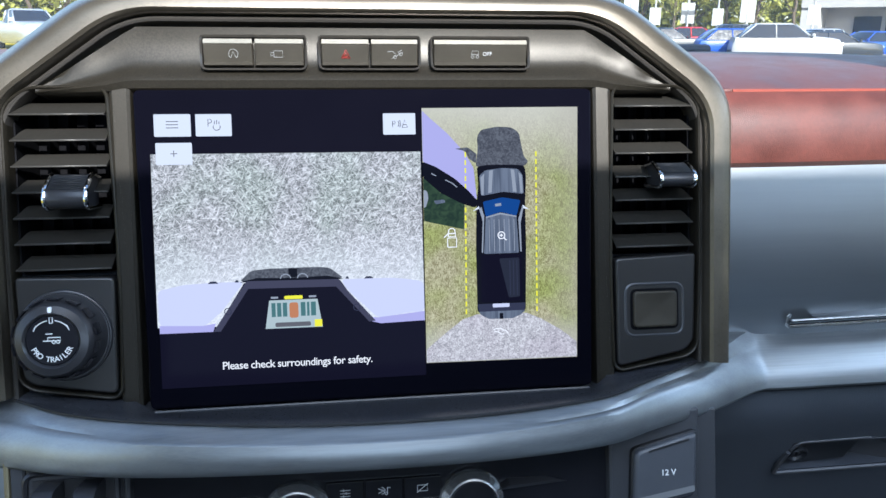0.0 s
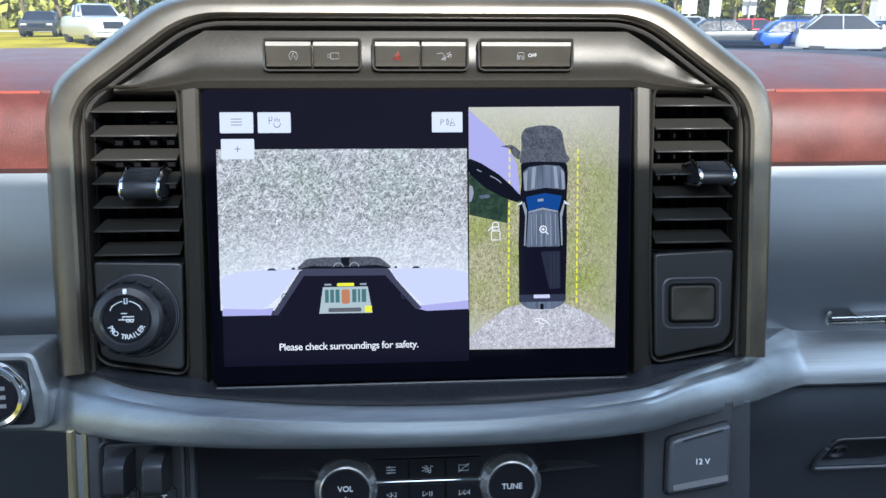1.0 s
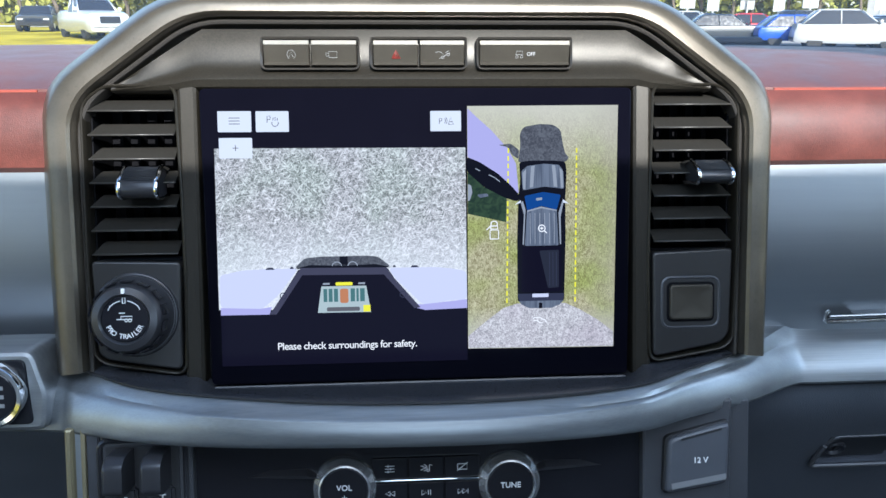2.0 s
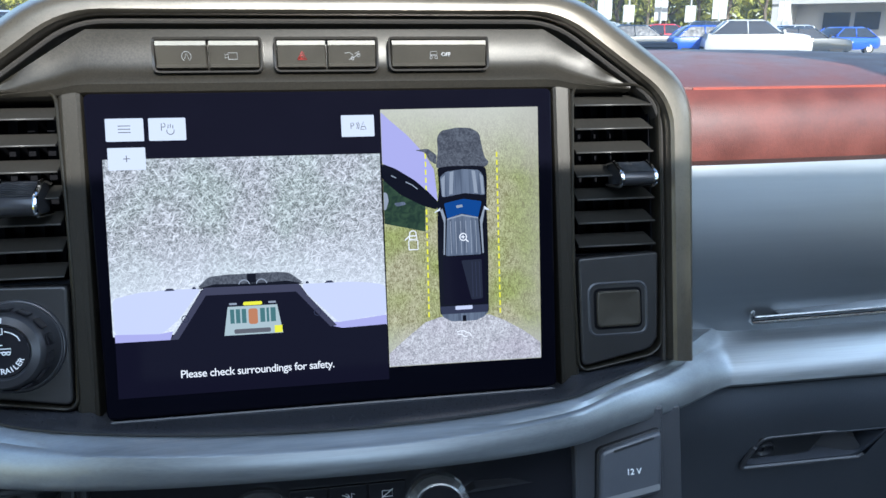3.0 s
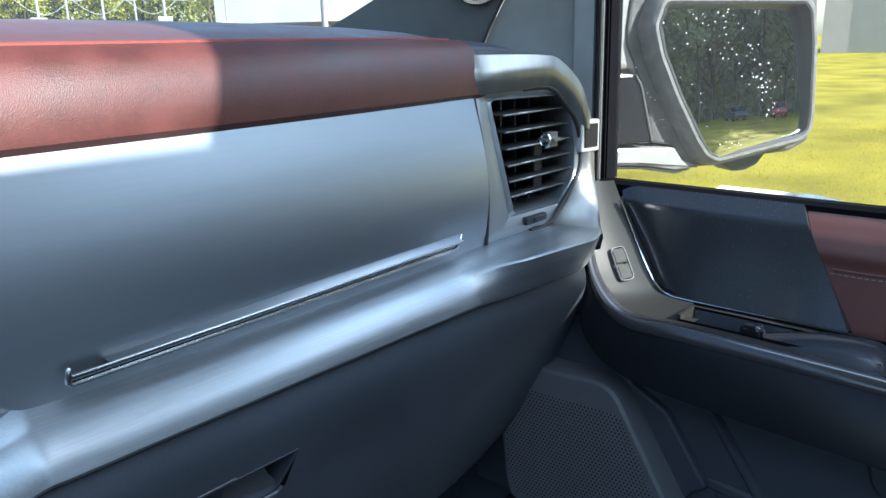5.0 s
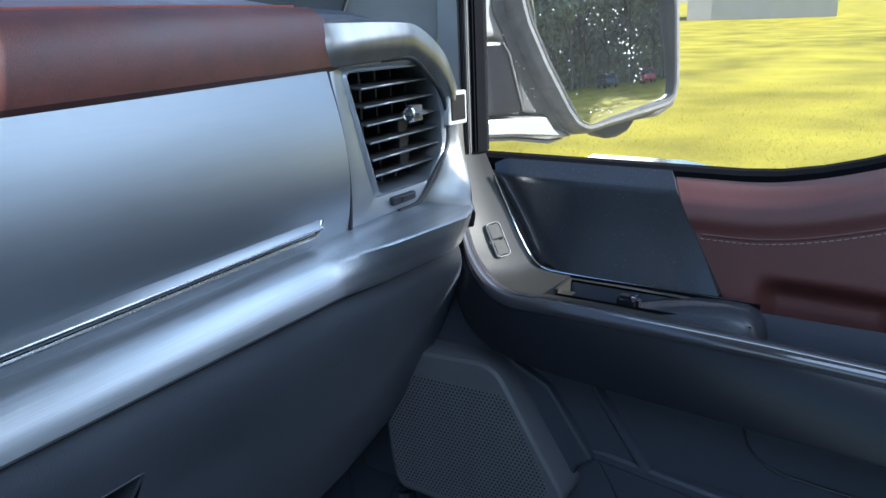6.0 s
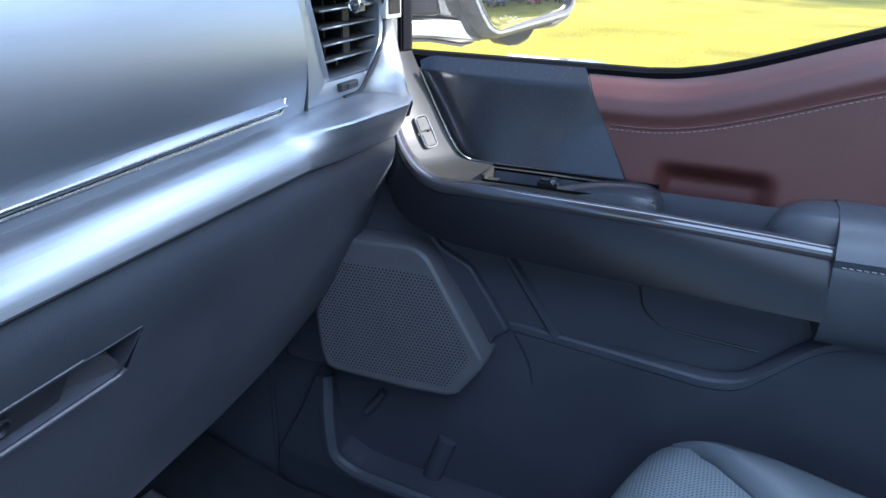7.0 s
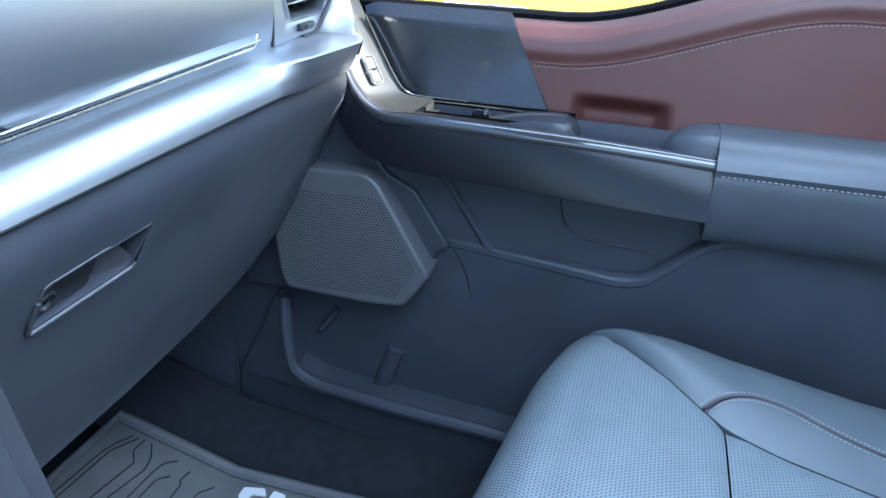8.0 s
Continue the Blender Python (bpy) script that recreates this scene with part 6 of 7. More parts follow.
dpart("bottle_pocket", bp_, SOFT_BLACK, "black bottle pocket")
dpart("pocket_post", tube([(0.824, 0.425, 1.01), (0.827, 0.40, 1.085)], 0.0125, 12, flat=0.8), SOFT_BLACK, "moulded post")
dpart("pocket_post", tube([(0.821, 0.51, 1.10), (0.824, 0.485, 1.135)], 0.007, 10, flat=0.8), SOFT_BLACK, "moulded post")
# window
pane = tagged(link("window_1", loft([[(0.889, y, belt(y) - 0.02), (0.885, y, 1.8), (0.86, y, 2.1)] for y in (0.495, 0.3, 0.1, -0.1, -0.3, -0.5)]), PANE), "clear passenger door window", "window", kind="structure")
pane.visible_shadow = False
frame_post = box(0.862, 0.90, 0.492, 0.522, 1.54, 2.12, 0.004)
dpart("window_post", frame_post, PILLAR_GREY, "grey window post")
dpart("post_seal", box(0.861, 0.885, 0.4905, 0.4935, 1.545, 2.12, 0.001), SHADE_SEAL, "black rubber bead")
dpart("post_strip", box(0.864, 0.89, 0.4868, 0.4908, 1.545, 2.12, 0.001), PILLAR, "grey channel strip")
dpart("window_seal", box(0.868, 0.895, 0.4805, 0.4870, 1.545, 2.12, 0.002), SHADE_SEAL, "black window seal")
dpart("window_rail", box(0.84, 0.90, -0.5, 0.50, 2.07, 2.13, 0.006), PILLAR_GREY, "grey window rail")
dpart("kick_panel", box(0.822, 0.86, 0.655, 1.08, 0.86, 1.56, 0.004), SOFT_BLACK, "black kick panel")

# ---- windscreen pillar with tweeter ----
F_ = spline([(.795, .93, 1.68), (.808, .86, 1.712), (.818, .70, 1.780), (.80, .42, 1.95), (.78, .24, 2.10)], 5)
R_ = spline([(.872, .56, 1.50), (.878, .535, 1.60), (.880, .52, 1.75), (.874, .40, 1.95), (.862, .2, 2.12)], 5)
rows = []
for a, b in zip(F_, R_):
    a, b = Vector(a), Vector(b)
    rows.append([a + Vector((.05, .03, 0))] + [a.lerp(b, k / 8) + Vector((-.016, -.010, 0)) * math.sin(math.pi * k / 8) for k in range(9)])
tagged(link("pillar_right", loft([r[:7] for r in rows]), PILLAR), "dark grained windscreen pillar trim", "pillar", kind="structure")
tagged(link("pillar_trim", loft([[p + Vector((.003, 0, 0)) for p in r[6:]] for r in rows]), PILLAR_GREY), "grey inner trim of the pillar beside the door window", "trim", kind="structure")
tagged(link("pillar_seam", tube([r[6] + Vector((-.001, 0, 0)) for r in rows], .0018, 6), BLACK), "black seam down the pillar", "trim", kind="structure")
tagged(link("pillar_left", loft([[(-p[0], p[1], p[2]) for p in r] for r in rows]), PILLAR), "dark grained windscreen pillar trim", "pillar", kind="structure")
tw = thing("tweeter", "round tweeter grille in the windscreen pillar", "speaker", look((.8235, .618, 1.7605), (0.10, 0.12, 1.74)) @ pose(0, 0, 0, 90, 0, 0) @ Matrix.Scale(.84, 4))
part("rim", lathe([(.0345, .02), (.0345, -.002), (.033, -.0045), (.030, -.0035), (.028, -.002)], 0, 0, 48), MIRROR_GREY, tw, "grey rim")
gm = part("grille", lathe([(.0305, -.002), (.025, -.0048), (.015, -.0065), (.004, -.007)], 0, 0, 40), TWEETER_MESH, tw, "perforated grille")
holes_uv(gm, 0, 2)
ws = tagged(link("windscreen", loft([[(-.80, .955, 1.69), (-.82, .66, 1.83), (-.78, .36, 2.15)], [(0, 1.03, 1.69), (0, .72, 1.84), (0, .40, 2.16)], [(.80, .955, 1.69), (.82, .66, 1.83), (.78, .36, 2.15)]]), DUSTY), "clear windscreen with a film of dust", "window", kind="structure")
ws.visible_shadow = False
# cowl and wiper outside the windscreen
solid("cowl", loft([[(-.86, y, z), (-.3, y + .05, z + .008), (.3, y + .05, z + .008), (.86, y, z)] for y, z in ((.96, 1.66), (1.0, 1.685), (1.12, 1.68), (1.2, 1.66))]), BLACK, "black cowl below the windscreen", "cowl")
solid("hood", loft([[(-.86, y, z - .03), (-.5, y, z), (.5, y, z), (.86, y, z - .03)] for y, z in ((1.2, 1.665), (1.5, 1.655), (2.0, 1.61), (2.3, 1.5), (2.35, 1.1))]), WHITE_PAINT, "white hood of the truck", "hood")
wip = thing("wiper", "black wiper blade at the foot of the windscreen", "wiper")
part("blade", tube([(.10, 1.03, 1.704), (.35, 1.02, 1.706), (.62, .99, 1.702)], .006, 8), BLACK, wip)
part("arm", tube([(.42, 1.06, 1.70), (.5, 1.03, 1.712), (.36, 1.022, 1.712)], .008, 8), BLACK, wip)

# ---- outside mirror ----
mm = Matrix(((.866, .5, 0, .97), (-.5, .866, 0, .47), (0, 0, 1, 1.55), (0, 0, 0, 1)))
om = thing("door_mirror", "white and grey outside mirror with water drops", "car mirror", mm)
HOUSE = [(-.030, .200), (.205, .200), (.216, .190), (.219, .161), (.219, .131), (.223, .080), (.227, .035), (.222, .013), (.200, .004), (.139, -.001), (.089, -.008), (.061, -.007), (.034, .005), (.023, .020),
         (-.005, .026), (-.011, .064), (-.028, .110), (-.041, .135), (-.042, .153), (-.038, .185)]
part("housing", prism(rounded(HOUSE, .005, 3), .008, .017, .003, seg=2), MIRROR_GREY, om, "grained grey housing")
part("cap", prism(rounded([(-.085, .204), (.208, .206), (.223, .19), (.229, .08), (.232, .03), (.21, .0), (.06, -.004), (.0, .03), (-.028, .1075), (-.085, .1075)], .012, 5), .012, .12, .008, seg=3), WHITE_PAINT, om, "white cap")
GLASS_ = rounded([(-.008, .179), (.178, .1775), (.187, .168), (.194, .132), (.200, .047), (.198, .030), (.188, .024), (.072, .007), (.059, .013), (.046, .029), (.015, .080), (-.008, .125), (-.017, .155)], .005, 3)
part("bezel", sweep2d(GLASS_, [(.014, .012), (.012, -.004), (.009, -.012), (.0055, -.0155), (.0015, -.0155), (-.001, -.012), (-.001, .010)], closed=True), material("pale grained rim", (0.14, 0.136, 0.13), 0.6, 0, 0.3, 60, 420, 0.8, spec=0.35), om, "pale grained grey rim")


def glass_y(u, z):
    """The convex glass, turned a little up in its housing."""
    return -.0122 + ((u - .1) ** 2 + (z - .09) ** 2) / 2.6 + .074 * (z - .09) + .025 * (u - .1)


rows = []
for j in range(25):
    z = .0065 + .1725 * j / 24
    ul = float(np.interp(z, [.0065, .013, .029, .08, .125, .155, .179], [.070, .057, .044, .013, -.010, -.019, -.010]))
    ur = float(np.interp(z, [.0065, .024, .030, .047, .132, .168, .179], [.074, .190, .200, .202, .196, .189, .180]))
    rows.append([(ul + (ur - ul) * i / 24, glass_y(ul + (ur - ul) * i / 24, z), z) for i in range(25)])
part("glass_seal", sweep2d(GLASS_, [(.0016, -.0157), (.0010, -.0162), (-.0020, -.0156), (-.0034, -.0125), (-.0034, .010), (.0012, .010)], closed=True), BLACK, om, "black inner edge")
part("mirror_glass", loft(rows), MIRROR, om, "convex mirror glass")
part("arm", prism(rounded([(-.10, .026), (.025, .019), (.036, .003), (.061, -.007), (.028, -.0085), (-.017, .0), (-.10, .006)], .004), .002, .09, .004), WHITE_PAINT, om, "white lower arm")
part("arm_foot", prism(rounded([(-.10, .0055), (-.017, -.001), (.028, -.010), (.050, -.009), (.028, -.013), (-.02, -.004), (-.10, .002)], .001), .006, .08), BLACK, om, "dark lower edge")
part("sail", prism(rounded([(-.10, .1065), (-.036, .1055), (-.027, .094), (-.010, .027), (-.10, .027)], .006), -.004, .04, .004), PIANO, om, "gloss black foot")
part("sensor", prism(rounded([(.112, -.008), (.122, -.016), (.132, -.022), (.150, -.022), (.167, -.016), (.178, -.004), (.178, .006), (.112, .004)], .003), .03, .06, .003), BLACK, om, "black camera bump")
rnd = random.Random(5)
BANDS = ((spline([(-.002, .175), (.040, .160), (.071, .1446), (.095, .122), (.122, .099), (.133, .072), (.145, .053)], 6), 95, .014), (spline([(.021, .087), (.033, .049), (.044, .034), (.071, .0195), (.10, .0185)], 6), 48, .007))
for curve_, count_, wide in BANDS:                      # drops have run down the glass in two trails
    for i in range(count_):
        k = min(len(curve_) - 1, int(len(curve_) * rnd.random() ** 1.3))
        u, z = (v + rnd.gauss(0, wide * (1.2 - .7 * k / len(curve_))) for v in curve_[k])
        if u < .068 - .52 * z + .006 or z < .013 + .13 * max(0, u - .07) or z > .172 or u > .182:
            continue
        r, gy_ = rnd.uniform(.0004, .0011), glass_y(u, z)
        part("drop", lathe([(r, gy_ + .0005), (r * .8, gy_ - r * .35), (r * .3, gy_ - r * .5)], u, z, 8), DROP, om)
for i in range(14):
    z = rnd.uniform(.02, .12)
    u, r = .036 - .46 * z + rnd.gauss(0, .006), rnd.uniform(.0004, .0008)
    part("drop", lathe([(r, .0085), (r * .8, .008 - r * .35), (r * .3, .008 - r * .5)], u - .012, z, 8), DROP, om)
part("sail_edge", tube([(-.038, -.0045, .104), (-.030, -.0045, .092), (-.013, -.0045, .030)], .0016, 8), MIRROR_GREY, om, "grey edge of the foot")

# ---- passenger seat ----
seat = thing("passenger_seat", "blue-grey perforated leather passenger seat with stitched bolster", "car seat", pose(0.5, 0, 0.86))
SI = Matrix.Translation((-0.5, 0, -0.86))


def cushion(c, z0, zc, crown, r, n=22, power=4, tilt=None):
    """A stuffed pad over four corners (front outer, front inner, back inner, back outer) with heights zc at the corners."""
    bm = bmesh.new()
    rows_ = []
    for j in range(n + 1):
        v = j / n
        row = []
        for i in range(n + 1):
            u = i / n
            p = (Vector(c[0]) * (1 - u) + Vector(c[1]) * u) * (1 - v) + (Vector(c[3]) * (1 - u) + Vector(c[2]) * u) * v
            z = (zc[0] * (1 - u) + zc[1] * u) * (1 - v) + (zc[3] * (1 - u) + zc[2] * u) * v
            eu, ev = abs(2 * u - 1) ** power, abs(2 * v - 1) ** power
            z += crown * (1 - eu) * (1 - ev) - r * max(eu, ev) ** 3
            row.append((p.x, p.y, z))
        rows_.append(row)
    loft(rows_, bm=bm)
    edge_ = rows_[0] + [q[-1] for q in rows_[1:]] + list(reversed(rows_[-1][:-1])) + [q[0] for q in reversed(rows_[1:-1])]
    loft([edge_, [(x, y, z0) for x, y, z in edge_]], True, bm=bm)
    bmesh.ops.remove_doubles(bm, verts=bm.verts, dist=1e-5)
    bm.transform(SI)
    return bm


SEAM_Y = [-.42, -.15, -.06, -.01, .012, .05, .10, .12, .145]
SEAM_X = [.59, .60, .612, .625, .644, .684, .728, .739, .751]
SEAM_Z = [1.150, 1.187, 1.200, 1.209, 1.213, 1.218, 1.2205, 1.2190, 1.206]
CREST_X = [.72, .720, .722, .723, .726, .732, .742, .747, .752]
CREST_Z = [1.178, 1.2045, 1.2190, 1.2270, 1.2305, 1.2345, 1.2315, 1.2250, 1.207]


def at_y(y, row):
    return float(np.interp(y, SEAM_Y, row))


# front pad rolls over the cushion's nose
rows = []
PAD_Z = SEAM_Z[:-2] + [1.2205, 1.2185]                   # the pad keeps its height to the roll of the nose
NOSE = [(1.0, 0.0), (1.06, 0.0), (1.12, -.001), (1.155, -.004), (1.175, -.009), (1.192, -.018), (1.205, -.030), (1.214, -.044), (1.2195, -.058)]
for i in range(29):
    u = i / 28
    row = []
    for z, dy in NOSE:
        yf = 0.243 - 0.055 * u - 0.012 * max(0, (u - 0.8) / 0.2) ** 2
        x = 0.30 + (0.752 - 0.30) * u
        row.append((x, yf + dy, z - 0.003 * (u - .5)))
    y0 = row[-1][1]
    for k in range(1, 19):
        y = y0 + (-0.006 - y0) * k / 18
        xr = at_y(y, SEAM_X) - 0.002
        x = 0.30 + (xr - 0.30) * u
        z = at_y(y, PAD_Z) * (1 - u ** 6) + at_y(y, SEAM_Z) * u ** 6 + .004 * math.sin(math.pi * u) ** .5 * min(1, k / 5) - .0025 * max(0, (u - .94) / .06) ** 2 - .004 * max(0, (k - 16) / 2) ** 2
        row.append((x, y, z))
    rows.append(row)
bm_ = loft(rows)
bm_.transform(SI)
fp = part("front_pad", bm_, SEAT_MESH, seat, "perforated blue-grey leather pad")
holes_uv(fp, 0, 1)
rows = []
for i in range(25):
    u = i / 24
    row = []
    for k in range(21):
        y = -0.008 - 0.40 * k / 20
        xr = at_y(y, SEAM_X) - 0.002
        z = at_y(y, SEAM_Z) + .004 * math.sin(math.pi * u) ** .5 - .0025 * max(0, (u - .94) / .06) ** 2 - .004 * max(0, (1.2 - k) / 1.2) ** 2
        row.append((0.30 + (xr - 0.30) * u, y, z))
    rows.append(row)
bm_ = loft(rows)
bm_.transform(SI)
rp = part("rear_pad", bm_, SEAT_MESH, seat, "perforated blue-grey leather pad")
holes_uv(rp, 0, 1)
# outer bolster
rows = []
for k in range(44):
    y = 0.138 - 0.013 * k
    sx_, sz_, cx, cz = at_y(y, SEAM_X), at_y(y, SEAM_Z), at_y(y, CREST_X), at_y(y, CREST_Z)
    g = math.sqrt(min(1.0, (0.139 - y) / 0.05))
    rows.append([(sx_ + .001, y, sz_ - .03), (sx_ + .0002, y, sz_ - .0022), (sx_ + (cx - sx_) * .12, y, sz_ + .002 * g), (sx_ + (cx - sx_) * .4, y, sz_ + (cz - sz_) * .45 + .003 * g),
                 (sx_ + (cx - sx_) * .75, y, sz_ + (cz - sz_) * .85 + .003 * g), (cx, y, cz), (cx + .011 * g, y, cz - .006), (cx + .021 * g, y, cz - .022), (cx + .025 * g, y, cz - .05), (cx + .025 * g, y, cz - .13), (cx + .015 * g, y, cz - .24)])
bm_ = loft(rows)
bm_.transform(SI)
bol = part("bolster", bm_, SEAT_LEATHER, seat, "smooth blue-grey leather bolster")


def bol_z(x, y):
    sx_, sz_, cx, cz = at_y(y, SEAM_X), at_y(y, SEAM_Z), at_y(y, CREST_X), at_y(y, CREST_Z)
    return sz_ + .003 + (cz - sz_) * min(1, max(0, (x - sx_) / max(.01, cx - sx_))) ** .9


cord = [(x, y, bol_z(x, y)) for x, y in bend([(.640, .014), (.648, .008), (.658, -.002), (.667, -.016), (.674, -.033), (.675, -.055), (.671, -.076), (.665, -.092), (.655, -.122), (.648, -.154), (.640, -.25), (.635, -.40)], .015)]
bm_ = tube(spline(cord, 3), .0019, 8)
bm_.transform(SI)
part("piping", bm_, BURGUNDY, bol, "burgundy piping")
for off in (-.0050, .0050):
    bm_ = bmesh.new()
    P_ = [Vector(p) for p in spline(cord, 4)]
    left = 0.0
    for a, b in zip(P_, P_[1:]):
        d = b - a
        left += d.length
        if left > .0036:
            left = 0.0
            m_, t_ = (a + b) / 2, d.normalized()
            side = Vector((t_.y, -t_.x, 0)) * off
            p0, p1 = m_ + side - t_ * .0011, m_ + side + t_ * .0011
            p0.z, p1.z = bol_z(p0.x, p0.y) + .0006, bol_z(p1.x, p1.y) + .0006
            tube([p0, p1], .0005, 5, bm_)
    bm_.transform(SI)
    tagged(part("stitching", bm_, THREAD, bol, "pale stitches"), kind="stuff")
part("inner_bolster", cushion([(.30, .16), (.22, .14), (.22, -.42), (.30, -.42)], 1.05, (1.215, 1.215, 1.23, 1.23), .008, .02), SEAT_LEATHER, seat, "smooth blue-grey leather bolster")
part("base", box(-.26, .24, -.42, .10, .02, .25, .02), BLACK, seat, "black seat base")
bm_ = box(-.26, .24, -.62, -.44, .25, 1.0, .05, seg=4)
part("backrest", bm_, SEAT_LEATHER, seat, "blue-grey leather backrest")

# ---- floor mat ----
mat_ = thing("floor_mat", "grey-black rubber floor mat with moulded grooves", "floor mat")
def mat_z(y):
    return 0.897 + max(0, (y - 0.60)) * 0.28
MY = (0.30, 0.40, 0.5, 0.6, 0.64, 0.7, 0.75, 0.79)
rows = [[(x, y, mat_z(y)) for x in (0.24, 0.4, 0.55, 0.68, 0.712)] for y in MY]
part("sheet", loft(rows), RUBBER, mat_)
part("rim", tube([(0.712, y, mat_z(y) + .004) for y in MY], .009, 8), RUBBER, mat_)
part("rim", tube([(x, 0.79, mat_z(.79) + .002) for x in (0.24, 0.4, 0.55, 0.712)], .006, 8), RUBBER, mat_)
GROOVES = [[(0.25, .79), (.55, .776), (.65, .770), (.666, .766), (.694, .755)], [(0.25, .782), (.556, .768), (.655, .763), (.669, .757), (.694, .746)], [(0.25, .76), (.576, .735), (.655, .725), (.671, .739), (.696, .737)],
           [(0.25, .74), (.588, .718), (.65, .707), (.674, .712), (.695, .726)], [(0.25, .712), (.60, .698), (.654, .696), (.674, .693), (.688, .680)], [(0.25, .70), (.608, .686), (.646, .685), (.66, .673)],
           [(0.25, .665), (.629, .653), (.656, .654), (.66, .659), (.681, .656)], [(0.25, .64), (.63, .628), (.655, .628), (.675, .615)]]
for pts in GROOVES:
    part("groove", tube([(x, y, mat_z(y) + .0002) for x, y in bend(pts, .006)], .0011, 6), BLACK, mat_)
part("badge_bar", prism(rounded([(.652, .552), (.672, .5765), (.690, .5765), (.697, .548), (.685, .540), (.682, .560), (.672, .562), (.664, .548)], .003), .900, .8965, axis="z"), WHITE_INK, mat_, "pale worn badge bar")
part("badge_bar", prism(rounded([(.660, .512), (.694, .514), (.697, .534), (.676, .534)], .004), .900, .8965, axis="z"), WHITE_INK, mat_, "pale worn badge bar")
part("carpet_hump", loft([[(0.705, y, .86 + e), (.725, y, .905 + e), (.76, y, .935 + e), (.81, y, .945 + e)] for y, e in ((.2, 0), (.5, 0), (.62, .005), (.7, .03), (.8, .06), (.9, .11), (1.05, .2))]), CARPET, mat_)

# ---- outside: building, cars, poles, trees ----
WALL = material("white rendered wall", (0.33, 0.325, 0.31), 0.85, 0, 0.06, 0.6, 20, 0.2)
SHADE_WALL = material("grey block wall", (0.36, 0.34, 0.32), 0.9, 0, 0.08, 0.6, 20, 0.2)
DARK_GLASS = material("dark window", (0.02, 0.025, 0.035), 0.1, 0, 0.1, 1, 10, spec=0.25)
POLE = material("grey steel pole", (0.3, 0.29, 0.28), 0.5, 0.4, 0.1, 2, 30)
BANNER = material("white banner cloth", (0.30, 0.31, 0.30), 0.8, 0, 0.05, 3, 40)
TYRE = material("black tyre", (0.015, 0.015, 0.015), 0.8, 0, 0.1, 10, 90)
LAMP = material("lamp glass", (0.6, 0.6, 0.6), 0.2, 0, 0.05, 5, 50)


def far(az, dist, eye=(0, 0)):
    return eye[0] + dist * math.sin(radians(az)), eye[1] + dist * math.cos(radians(az))


